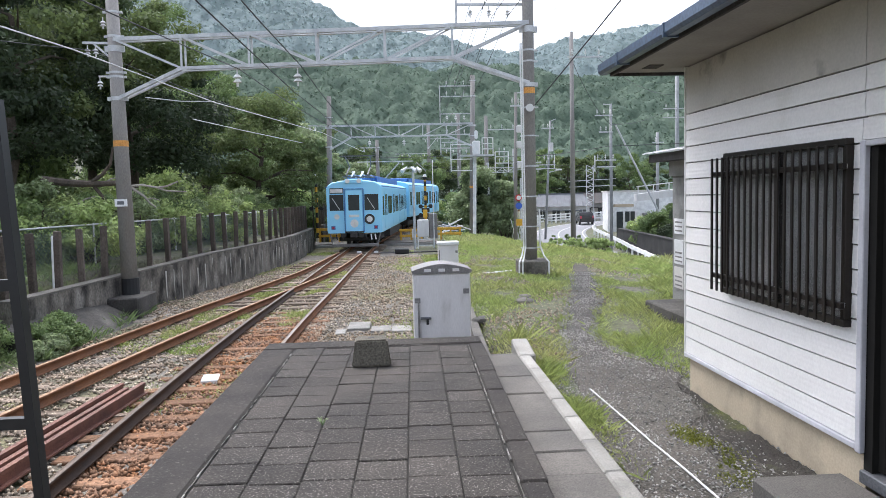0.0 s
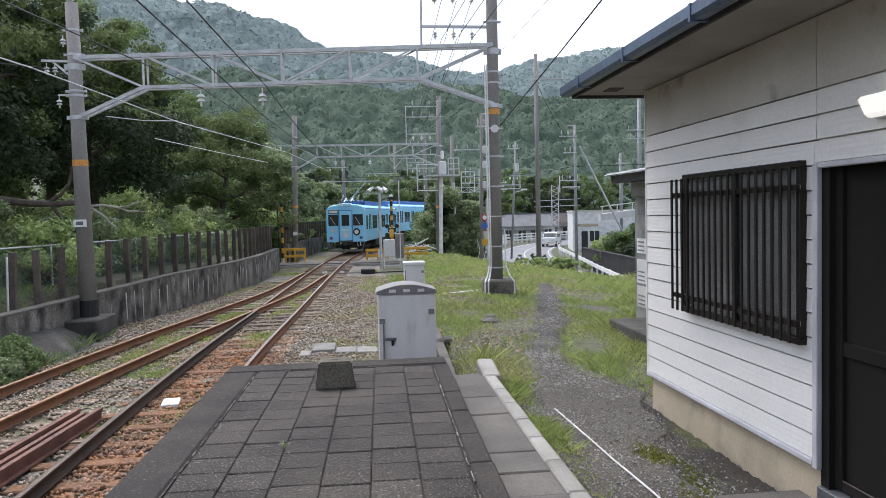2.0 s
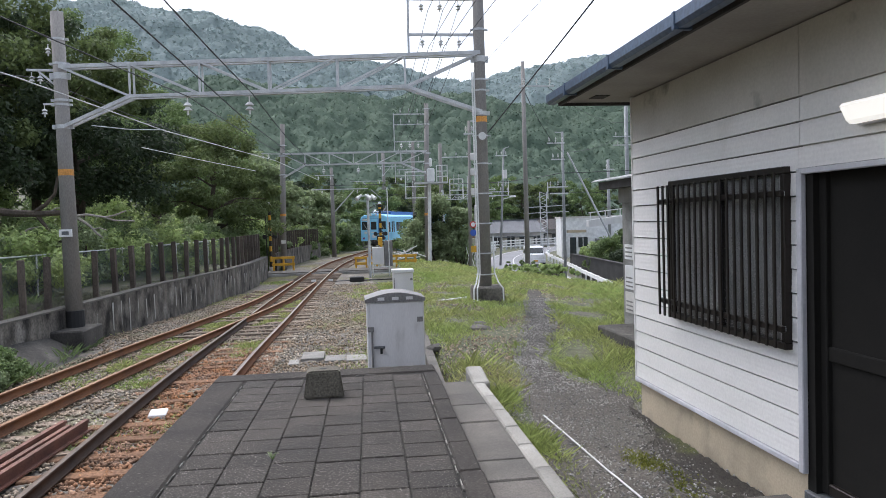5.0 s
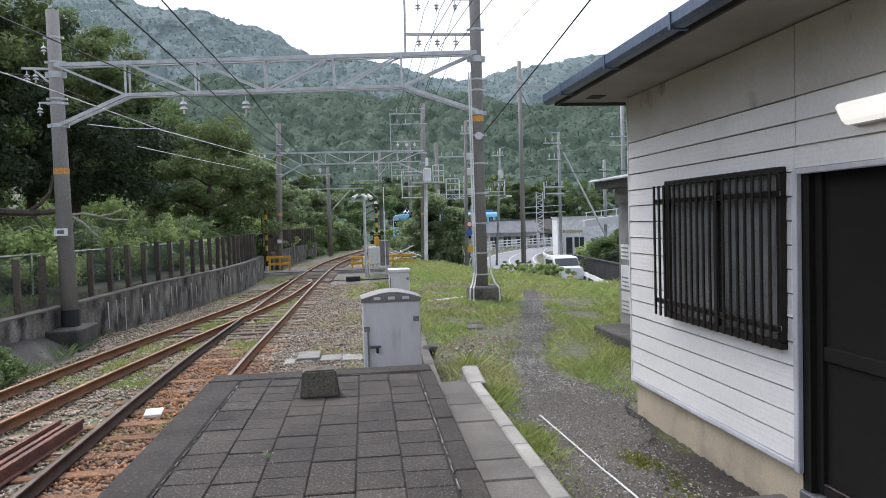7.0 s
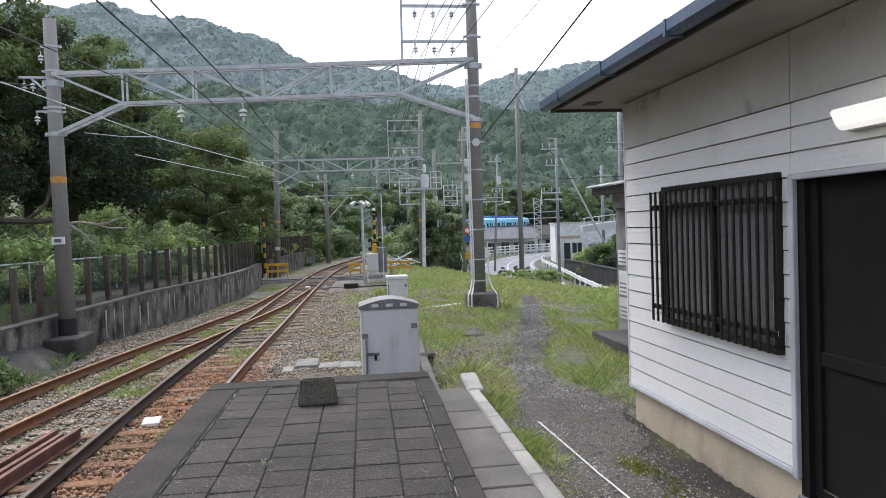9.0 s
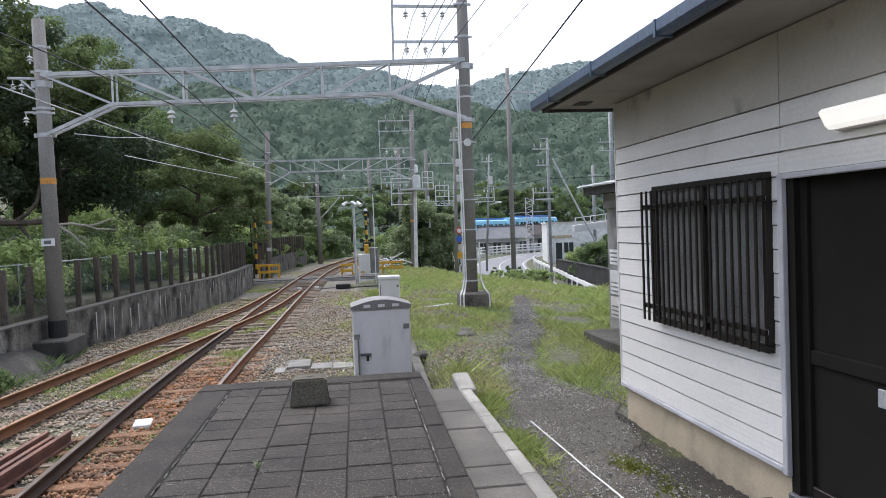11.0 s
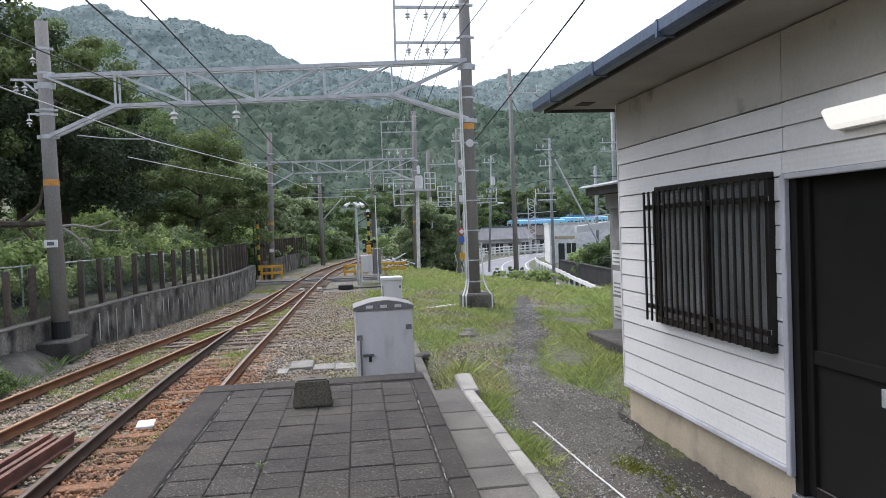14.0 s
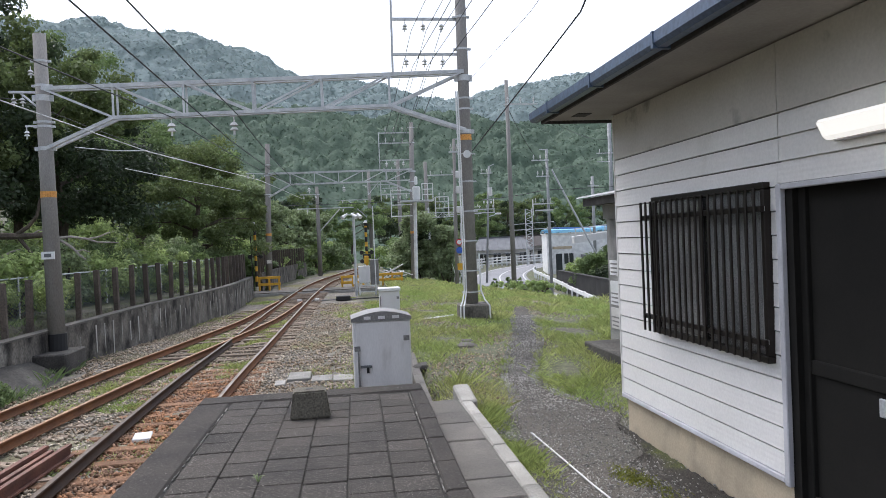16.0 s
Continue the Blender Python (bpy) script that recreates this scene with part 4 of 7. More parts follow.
def fence():
    f = thing("fence", (0, 0, 0), "row of dark old concrete fence posts on the wall", "fence", kind="structure")
    me = bpy.data.meshes.new("post")
    bm = cube(-0.065, 0.065, -0.06, 0.06, -0.1, 1.2, bevel=0.012)
    bm.to_mesh(me)
    bm.free()
    me.materials.append(M["fence_post"])
    r = random.Random(8)
    seg = np.concatenate([[0], np.cumsum(np.linalg.norm(np.diff(WALL, axis=0), axis=1))])
    d = float(np.interp(22.0, WALL[:, 1], seg)) % 0.92
    while d < seg[-1] - 0.2:
        x, y = np.interp(d, seg, WALL[:, 0]), np.interp(d, seg, WALL[:, 1])
        ob = new("post", me)
        ob.parent = f
        ob.matrix_basis = pose(x - 0.22, y, wall_top(y), r.uniform(-1.5, 1.5), r.uniform(-1.5, 1.5), r.uniform(-10, 10))
        d += 0.92
    for j in range(0, len(WALL) - 4, 4):
        a, b = WALL[j], WALL[min(j + 4, len(WALL) - 1)]
        zb = 0.02 if a[1] > 16.5 else -0.08
        ln = math.hypot(b[0] - a[0], b[1] - a[1])
        k = int(ln / 0.09)
        v, fc = [], []
        for i in range(-12, k):
            for sgn in (1, -1):
                c0, c1 = max(0.0, i / k), min(1.0, (i + 12) / k)
                if c1 <= c0:
                    continue
                q0, q1 = (c0 * k - i) / 12, (c1 * k - i) / 12
                if sgn < 0:
                    q0, q1 = 1 - q0, 1 - q1
                for c, q in ((c0, q0), (c1, q1)):
                    x, y = a[0] + (b[0] - a[0]) * c - 0.3, a[1] + (b[1] - a[1]) * c
                    v += [(x - 0.002, y, zb + q * 1.05), (x, y - 0.002, zb + q * 1.05), (x + 0.002, y + 0.002, zb + q * 1.05)]
                n0 = len(v) - 6
                fc += [(n0, n0 + 1, n0 + 4, n0 + 3), (n0 + 1, n0 + 2, n0 + 5, n0 + 4), (n0 + 2, n0, n0 + 3, n0 + 5)]
        raw("wire_mesh", v, fc, "dark_steel", f)
    # beyond the crossing
    far = curve_points([(-4.3, 41.8), (-4.1, 48), (-3.4, 55), (-2.6, 60.5)], 0.4)
    for i in range(0, len(far), 2):
        ob = new("post", me)
        ob.parent = f
        ob.matrix_basis = pose(far[i][0], far[i][1], 0.05, r.uniform(-1.5, 1.5), 0, 0)
    for a, b in zip(far[:-5:5], far[5::5]):
        part("wall_section", flat((a[0], a[1], -0.65), (b[0], b[1], -0.65), 0.28, 1.4), "old_wall", f)
    part("end_post", bar((-7.18, 15.6, -0.22), (-7.15, 15.6, 0.93), 0.022), "white_paint", f, "white painted end post")
    g = thing("mesh_fence", (0, 0, 0), "thin green wire mesh fence behind the posts", "fence", kind="structure")
    line = [(wall_x(y) - 1.4, y) for y in (11.5, 15, 19, 23, 27, 31, 35)]
    for (x0, y0), (x1, y1) in zip(line[:-1], line[1:]):
        part("top_rail", bar((x0, y0, 1.05), (x1, y1, 1.05), 0.02), "steel", g)
        part("mesh_post", bar((x0, y0, -0.1), (x0, y0, 1.1), 0.024), "white_paint", g)
        bm = bmesh.new()
        ln = math.hypot(x1 - x0, y1 - y0)
        k = int(ln / 0.12)
        for i in range(-9, k):
            for sgn in (1, -1):
                a0, a1 = i / k, (i + 9) / k
                z0, z1 = (0.0, 1.04) if sgn > 0 else (1.04, 0.0)
                c0, c1 = max(0.0, a0), min(1.0, a1)
                if c1 <= c0:
                    continue
                zz0 = z0 + (z1 - z0) * (c0 - a0) / (a1 - a0)
                zz1 = z0 + (z1 - z0) * (c1 - a0) / (a1 - a0)
                strip(bm, (x0 + (x1 - x0) * c0, y0 + (y1 - y0) * c0, zz0), (x0 + (x1 - x0) * c1, y0 + (y1 - y0) * c1, zz1), 0.005, 0.005)
        part("wire_mesh", bm, "mesh_green", g)


fence()


# ---- poles and gantries ----
def insulator(parent, at, size=1.0, hang=True):
    bm = bmesh.new()
    x, y, z = at
    s = -1 if hang else 1
    tube(bm, (x, y, z), (x, y, z + s * 0.1 * size), 0.012 * size, seg=6)
    for k in range(2):
        tube(bm, (x, y, z + s * (0.1 + 0.075 * k) * size), (x, y, z + s * (0.15 + 0.075 * k) * size), 0.035 * size, 0.075 * size if hang else 0.05 * size, seg=10)
    tube(bm, (x, y, z + s * 0.22 * size), (x, y, z + s * 0.3 * size), 0.02 * size, seg=6)
    return part("insulator", bm, "insulator", parent)


def pole_with_bands(parent, base, top, r0, r1, bands):
    p = part("pole", bar(base, top, r0, r1, 20), "pole", parent, smooth=False)
    for poly in p.data.polygons:
        poly.use_smooth = len(poly.vertices) == 4
    L = top[2] - base[2]
    for z, hgt, mat in bands:
        k = (z - base[2]) / L
        rr = r0 + (r1 - r0) * k + 0.006
        c = Vector(base).lerp(Vector(top), k)
        bm = bar((c.x, c.y, c.z - hgt / 2), (c.x, c.y, c.z + hgt / 2), rr, seg=20)
        if mat == "steel":
            box(bm, c.x - rr - 0.07, c.x - rr + 0.01, c.y - 0.03, c.y + 0.03, c.z - hgt / 2, c.z + hgt / 2)
            box(bm, c.x + rr - 0.01, c.x + rr + 0.07, c.y - 0.03, c.y + 0.03, c.z - hgt / 2, c.z + hgt / 2)
        part("band", bm, mat, p)
    return p


def angle_bar(p0, p1, leg, thick=0.014, out=None):
    """A steel angle: an upright leg and a flange on its lower edge, turned towards out."""
    p0, p1, o = Vector(p0), Vector(p1), Vector(out)
    bm = strip(bmesh.new(), p0, p1, thick, leg)
    dn = Vector((0, 0, -leg / 2 + thick / 2))
    return strip(bm, p0 + dn + o * leg / 2, p1 + dn + o * leg / 2, leg, thick)


def truss(parent, a, b, depth, inset0, inset1, drop, bays):
    """A lattice beam between two poles with a raised bottom chord and knee braces."""
    a, b = Vector(a), Vector(b)
    d = (b - a).normalized()
    side = Vector((-d.y, d.x, 0)) * 0.14
    up = Vector((0, 0, 1))
    beam = new("beam")
    beam.parent = parent
    for s in (-1, 1):
        part("top_chord", angle_bar(a + side * s, b + side * s, 0.085, out=-side.normalized() * s), "steel", beam)
        p0, p1 = a + d * inset0 - up * depth, b - d * inset1 - up * depth
        part("bottom_chord", angle_bar(p0 + side * s, p1 + side * s, 0.075, out=-side.normalized() * s), "steel", beam)
        part("knee_brace", flat(p0 + side * s, a - up * drop + side * s * 0.8, 0.06, 0.08), "steel", beam)
        part("knee_brace", flat(p1 + side * s, b - up * drop + side * s * 0.8, 0.06, 0.08), "steel", beam)
        L = (p1 - p0).length
        part("diagonal", flat(a + side * s, p0 + side * s, 0.018, 0.045), "steel", beam)
        part("diagonal", flat(b + side * s, p1 + side * s, 0.018, 0.045), "steel", beam)
        for i in range(bays + 1):
            q = p0 + d * (L * i / bays)
            part("upright", flat(q + side * s, q + up * depth + side * s, 0.045, 0.018), "steel", beam)
            if i < bays:
                q2 = p0 + d * (L * (i + 1) / bays)
                e = (q + up * depth, q2) if i < bays / 2 else (q, q2 + up * depth)
                part("diagonal", flat(e[0] + side * s, e[1] + side * s, 0.018, 0.042), "steel", beam)
    for i in range(bays + 1):
        q = a + d * inset0 + d * ((b - a).length - inset0 - inset1) * i / bays
        part("cross_tie", flat(q - side, q + side, 0.04, 0.04), "dark_steel", beam)
    return beam


def side_arm(parent, x0, x1, y, z, n, hang=True, size=1.0):
    part("cross_arm", flat((x0, y, z), (x1, y, z), 0.06, 0.06), "steel", parent)
    for i in range(n):
        x = x0 + (x1 - x0) * (i + 0.7) / (n + 0.6)
        insulator(parent, (x, y, z - 0.03 if hang else z + 0.03), size, hang)


def gantry_one():
    g = thing("line_gantry", (0, 0, 0), "steel lattice gantry on two concrete poles over the tracks", "gantry", "gantries")
    L, R = Vector((-6.36, 17.6, 5.32)), Vector((3.13, 16.9, 5.46))
    left = pole_with_bands(g, (-6.34, 17.6, -0.5), (-6.4, 17.6, 6.56), 0.185, 0.135, [(2.95, 0.14, "orange"), (5.95, 0.05, "steel"), (5.4, 0.05, "steel"), (5.12, 0.14, "steel"), (4.58, 0.05, "steel"), (4.48, 0.05, "steel"), (3.98, 0.09, "steel")])
    part("collar", bar((-6.34, 17.6, -0.6), (-6.34, 17.6, -0.2), 0.21, seg=16), "black_band", left, "black collar")
    part("number_plate", cube(-6.5, -6.23, 17.36, 17.41, 1.49, 1.66), "white_paint", left, "small white plate")
    part("plate_bar", cube(-6.44, -6.29, 17.352, 17.358, 1.535, 1.615), "dark_steel", left)
    bm = cube(-6.95, -5.9, 16.8, 18.1, -1.3, -0.58, bevel=0.03)
    part("foundation", bm, "apron", g)
    right = pole_with_bands(g, (3.115, 16.9, -0.3), (3.13, 16.9, 9.2), 0.15, 0.12, [(3.93, 0.13, "orange"), (4.07, 0.09, "steel"), (5.32, 0.14, "steel"), (6.0, 0.05, "steel"), (6.75, 0.05, "steel"), (4.6, 0.04, "steel"), (4.85, 0.04, "steel"), (3.55, 0.03, "steel"), (2.9, 0.03, "steel"), (2.2, 0.03, "steel"), (1.5, 0.03, "steel"), (0.8, 0.03, "steel"), (0.3, 0.03, "steel")])
    part("foundation", cube(2.8, 3.5, 16.52, 17.25, -0.7, 0.03, bevel=0.04), "old_wall", g)
    for dx in (-0.2, -0.155, 0.19):
        pts = [(3.115 + dx, 16.78, 5.0 if dx < 0 else 1.2), (3.115 + dx, 16.72, 0.35), (3.115 + dx * 1.35, 16.62, 0.12), (3.115 + dx * 1.75, 16.47, 0.0), (3.115 + dx * 1.8, 16.46, -0.5)]
        for a, b in zip(pts[:-1], pts[1:]):
            part("conduit", bar(a, b, 0.018), "white_paint", right)
    part("lamp_disc", bar((3.1, 16.7, 3.52), (3.1, 16.66, 3.52), 0.09, seg=14), "insulator", right)
    truss(g, L, R, 0.72, 1.55, 1.75, 1.36, 4)
    # outer bracket with small insulators on the far-side pole
    part("bracket", flat((-6.4, 17.6, 5.25), (-7.1, 17.6, 5.27), 0.06, 0.05), "steel", left)
    part("bracket_strut", flat((-6.42, 17.6, 4.85), (-6.85, 17.6, 5.24), 0.04, 0.04), "steel", left)
    for x in (-7.0, -6.82):
        insulator(left, (x, 17.6, 5.22), 0.9)
    insulator(left, (-6.62, 17.6, 5.85), 0.9)
    part("bracket", flat((-6.38, 17.6, 4.5), (-6.78, 17.6, 4.5), 0.04, 0.04), "steel", left)
    insulator(left, (-6.76, 17.6, 4.48), 0.9)
    # frame on top at the other pole
    part("riser", flat((1.48, 16.95, 5.45), (1.52, 16.95, 8.9), 0.05, 0.05), "steel", g)
    for z in (5.9, 6.72, 7.6):
        side_arm(g, 1.5, 3.05, 16.95, z, 3, True, 0.9)
    # hanging wire supports
    for x in (-3.58, -2.2):
        insulator(g, (x, 17.35, 4.6), 1.4)
        part("hanger_clamp", bar((x - 0.08, 17.35, 4.62), (x + 0.08, 17.35, 4.62), 0.03), "steel", g)


gantry_one()


def gantry_two():
    g = thing("line_gantry", (0, 0, 0), "far steel lattice gantry with stacked insulator arms", "gantry", "gantries")
    left = pole_with_bands(g, (-3.9, 43, -1.0), (-3.66, 43, 7.4), 0.18, 0.13, [(2.2, 0.14, "orange"), (6.2, 0.05, "steel"), (5.6, 0.1, "steel"), (4.5, 0.06, "steel")])
    part("plate", cube(-3.95, -3.7, 42.75, 42.8, 0.55, 0.75), "white_paint", left)
    right = pole_with_bands(g, (4.5, 43, -1.0), (4.7, 43, 8.5), 0.18, 0.13, [(2.0, 0.14, "orange"), (8.2, 0.05, "steel"), (7.3, 0.06, "steel"), (5.6, 0.1, "steel"), (5.0, 0.06, "steel")])
    truss(g, (-3.7, 43, 5.7), (4.65, 43, 5.73), 0.66, 1.25, 1.55, 1.35, 4)
    part("outer_bracket", flat((-3.7, 43, 5.7), (-4.9, 43, 5.75), 0.06, 0.05), "steel", left)
    for x in (-4.8, -4.5):
        insulator(left, (x, 43, 5.72), 0.9)
    part("riser", flat((2.75, 43, 5.75), (2.75, 43, 7.95), 0.05, 0.05), "steel", g)
    for z in (7.9, 7.3):
        side_arm(g, 2.8, 4.6, 43, z, 3, False, 1.0)
    side_arm(g, 2.8, 4.6, 43, 6.3, 3, True, 1.2)
    part("riser", flat((2.75, 43, 3.9), (2.75, 43, 5.1), 0.05, 0.05), "steel", g)
    side_arm(g, 2.8, 4.6, 43, 5.1, 3, False, 0.9)
    side_arm(g, 2.8, 4.6, 43, 4.3, 4, True, 0.9)
    for x in (-1.4, 0.6):
        insulator(g, (x, 43, 4.95), 1.5)
    part("drop_arm", flat((2.0, 43, 5.0), (2.0, 43, 4.3), 0.05, 0.05), "steel", g)
    part("drop_arm", flat((2.0, 43, 4.3), (2.6, 43, 5.0), 0.04, 0.04), "steel", g)


gantry_two()


def plain_pole(at, top, r0, r1, label, arms=(), mat="pole", name="utility_pole", group="utility poles", lean=0.0):
    p = thing(name, at, label, "pole", group)
    q = part("pole", bar((0, 0, 0), (lean, 0, top), r0, r1, 14), mat, p)
    for poly in q.data.polygons:
        poly.use_smooth = len(poly.vertices) == 4
    for z, x0, x1, n, hang in arms:
        part("cross_arm", flat((x0, -0.1, z), (x1, -0.1, z), 0.07, 0.07), "steel", p)
        for i in range(n):
            insulator(p, (x0 + (x1 - x0) * (i + 0.3) / max(1, n - 0.4), -0.1, z + (-0.03 if hang else 0.03)), 1.1, hang)
    return p


# poles along the line, the road and the slope
p = plain_pole((-1.3, 58, -1.0), 7.0, 0.18, 0.13, "concrete pole with a bracket over the curve", [(6.4, -1.3, 0.2, 2, True), (5.3, -1.6, 2.8, 2, True)])
part("strut", flat((0.1, 0, 3.5), (1.7, -0.1, 5.2), 0.08, 0.08), "steel", p)
p = plain_pole((4.4, 92, -1.0), 11.4, 0.25, 0.2, "concrete pole beyond the curve", [(9.6, -0.8, 3.0, 3, True), (7.8, -4.2, 0.3, 2, True)])
part("strut", flat((0, 0, 5.2), (-2.6, -0.1, 7.7), 0.12, 0.12), "steel", p)
plain_pole((5.5, 62, -1.0), 9.4, 0.18, 0.14, "distant concrete line pole", [(8.4, -1.4, 0.3, 3, False), (7.0, -1.4, 0.3, 3, True)])
plain_pole((6.7, 53, -1.2), 8.4, 0.17, 0.13, "concrete pole among the bushes", [(7.4, 0.1, 2.2, 3, False)])
plain_pole((8.6, 35, -1.0), 10.2, 0.125, 0.09, "tall round concrete utility pole at the roadside", [(9.0, -0.2, 1.5, 3, False)])
p = plain_pole((13.2, 44, -2.35), 9.2, 0.1, 0.08, "grey steel utility pole with short arms", [(8.5, -1.0, 0.1, 3, False), (7.5, -0.75, 0.1, 3, False), (5.8, -1.0, 0.25, 3, False), (5.4, -0.9, 0.25, 0, False)], mat="pole_steel")
part("hook_arm", flat((0, 0, 9.15), (-0.45, 0, 9.18), 0.05, 0.05), "steel", p)
part("hanger", flat((-1.0, 0, 5.1), (-1.0, 0, 6.1), 0.05, 0.05), "white_paint", p)
p = plain_pole((12.4, 60, -2.35), 9.8, 0.1, 0.08, "slim lamp pole by the road", [(9.2, -0.2, 0.8, 3, False), (7.0, -0.1, 0.7, 3, True), (6.2, -1.1, 0.9, 4, False), (5.9, -1.1, 0.9, 0, False)], mat="pole_steel", lean=0.55)
part("hook_arm", flat((0.55, 0, 9.78), (1.0, 0, 9.95), 0.06, 0.06), "steel", p)
part("lamp_arm", flat((0.3, 0, 5.55), (1.1, 0, 5.75), 0.06, 0.06), "steel", p)
part("lamp_head", cube(0.95, 1.45, -0.1, 0.1, 5.72, 5.86, bevel=0.03), "white_paint", p, "pale street lamp head")
part("hanger", flat((0.85, 0, 5.9), (0.85, 0, 7.1), 0.05, 0.05), "white_paint", p)
part("transformer", bar((0.55, -0.25, 7.3), (0.55, -0.25, 8.0), 0.16, seg=12), "cabinet", p)
plain_pole((22.85, 58, -2.35), 13.0, 0.19, 0.15, "tall steel pole behind the houses", [(10.4, -1.2, 1.0, 3, False), (9.7, -1.2, 1.0, 2, False), (6.6, -1.0, 0.6, 2, False)], mat="pole_steel")
plain_pole((18.3, 50, -2.35), 7.9, 0.12, 0.1, "grey steel pole by the white building", [(7.2, -0.4, 0.4, 1, False)], mat="pole_steel")
p = plain_pole((5.42, 33, -0.9), 7.0, 0.09, 0.07, "slim pole beside the lattice gantry", [(6.4, -0.15, 0.3, 2, False)], mat="pole", lean=0.12)
part("hook_arm", flat((0.12, 0, 6.98), (0.35, 0, 7.0), 0.05, 0.05), "steel", p)
for z in (5.2, 4.5, 3.6):
    part("switch_box", cube(0.1, 0.38, -0.15, 0.1, z, z + 0.32, bevel=0.03), "cabinet", p)
plain_pole((13.8, 84, -2.35), 9.0, 0.15, 0.12, "lattice-armed pole far along the line", [(7.4, -1.6, 3.2, 4, False), (6.6, -1.6, 3.2, 4, True)], mat="pole_steel")
p = thing("lattice_mast", (23.8, 88, -2.35), "distant grey steel lattice mast by the line", "pole", "utility poles")
for x in (-0.42, 0.42):
    part("leg", flat((x, 0, 0), (x, 0, 7.1), 0.1, 0.1), "steel", p)
for k in range(10):
    z = 0.5 + k * 0.66
    part("rung", flat((-0.42, 0, z), (0.42, 0, z + 0.33), 0.06, 0.06), "steel", p)
    part("rung", flat((0.42, 0, z + 0.33), (-0.42, 0, z + 0.66), 0.06, 0.06), "steel", p)
part("cross_arm", flat((-2.6, 0, 5.2), (3.2, 0, 5.4), 0.08, 0.08), "steel", p)
part("cross_arm", flat((-2.6, 0, 4.5), (3.2, 0, 4.6), 0.08, 0.08), "steel", p)
p = thing("stay_pole", (16.2, 45, -2.35), "leaning steel stay pole", "pole", "utility poles")
part("pole", bar((1.6, 0, 0), (-2.4, 0, 8.0), 0.07, 0.06, 10), "steel", p)


# ---- train ----
def train_car(end_lights):
    c = thing("train_car", (0, 50, RAIL_TOP), "sky-blue commuter railcar with dark windows", "train", "train cars")
    W, Lh, Z0, Z1 = 1.37, 8.85, 0.95, 3.62
    prof = [(-W + 0.04, Z0), (-W, Z0 + 0.15), (-W, 3.1), (-W + 0.07, 3.28), (-W + 0.3, 3.42), (-0.6, 3.5), (0, 3.53), (0.6, 3.5), (W - 0.3, 3.42), (W - 0.07, 3.28), (W, 3.1), (W, Z0 + 0.15), (W - 0.04, Z0)]
    bm = bmesh.new()
    rings = []
    for y, s in ((-Lh, 0.985), (-Lh + 0.12, 1.0), (Lh - 0.12, 1.0), (Lh, 0.985)):
        rings.append([bm.verts.new((x * s, y, Z0 + (z - Z0) * (s if s < 1 else 1))) for x, z in prof])
    for a, b in zip(rings[:-1], rings[1:]):
        for i in range(len(prof) - 1):
            bm.faces.new((a[i], b[i], b[i + 1], a[i + 1]))
        bm.faces.new((a[-1], b[-1], b[0], a[0]))
    bm.faces.new(rings[0][::-1])
    bm.faces.new(rings[-1])
    bmesh.ops.recalc_face_normals(bm, faces=bm.faces)
    part("body", bm, "train_blue", c)
    for s in (-1, 1):
        x = s * (W + 0.004)
        for y in (-6.9, -2.3, 2.3, 6.9):
            d = part("door", cube(min(x, x + s * 0.012), max(x, x + s * 0.012), y - 0.65, y + 0.65, 1.1, 3.0), "train_blue", c)
            for k in (-1, 1):
                part("door_window", cube(min(x + s * 0.014, x + s * 0.02), max(x + s * 0.014, x + s * 0.02), y + k * 0.32 - 0.2, y + k * 0.32 + 0.2, 1.75, 2.8), "glass_dark", d)
        for y in (-8.15, -5.15, -4.05, -0.55, 0.55, 4.05, 5.15, 8.15):
            wd = part("window", cube(min(x, x + s * 0.014), max(x, x + s * 0.014), y - 0.47 if abs(y) < 8 else y - 0.28, y + 0.47 if abs(y) < 8 else y + 0.28, 1.78, 2.72, bevel=0.0), "glass_dark", c)
        part("gutter_line", cube(min(x, x + s * 0.02), max(x, x + s * 0.02), -Lh + 0.1, Lh - 0.1, 3.18, 3.22), "train_roof", c)
        part("skirt_box", cube(s * 0.55 if s > 0 else -1.25, 1.25 if s > 0 else -0.55, -3.6, 3.2, 0.35, 0.93, bevel=0.02), "underframe", c)
        part("roof_screen", cube(s * 0.78 - 0.02, s * 0.78 + 0.02, -5.5, 7.5, 3.45, 3.78), "train_roof", c)
    # running gear
    for y in (-6.05, 6.05):
        b = part("bogie", cube(-1.0, 1.0, y - 1.5, y + 1.5, 0.35, 0.62, bevel=0.03), "underframe", c)
        for dy in (-1.05, 1.05):
            for x in (-0.57, 0.57):
                part("wheel", bar((x - 0.06, y + dy, 0.43), (x + 0.06, y + dy, 0.43), 0.43, seg=18), "underframe", b)
    for y in (-4.4, -1.3, 1.8, 4.9):
        ac = part("air_conditioner", cube(-0.72, 0.72, y - 0.95, y + 0.95, 3.48, 3.8, bevel=0.06), "train_roof", c)
        part("grille", cube(-0.5, 0.5, y - 0.6, y + 0.6, 3.8, 3.82), "underframe", ac)
    if not end_lights:
        return c
    f = -Lh
    # cab end
    for x0, x1 in ((-1.2, -0.52), (0.52, 1.2)):
        cw = part("cab_window", cube(x0, x1, f - 0.02, f + 0.01, 2.05, 2.82, bevel=0.0), "glass_dark", c)
        part("wiper", flat(((x0 + x1) / 2 - 0.2, f - 0.03, 2.65), ((x0 + x1) / 2 + 0.15, f - 0.03, 2.1), 0.03, 0.03), "steel", cw)
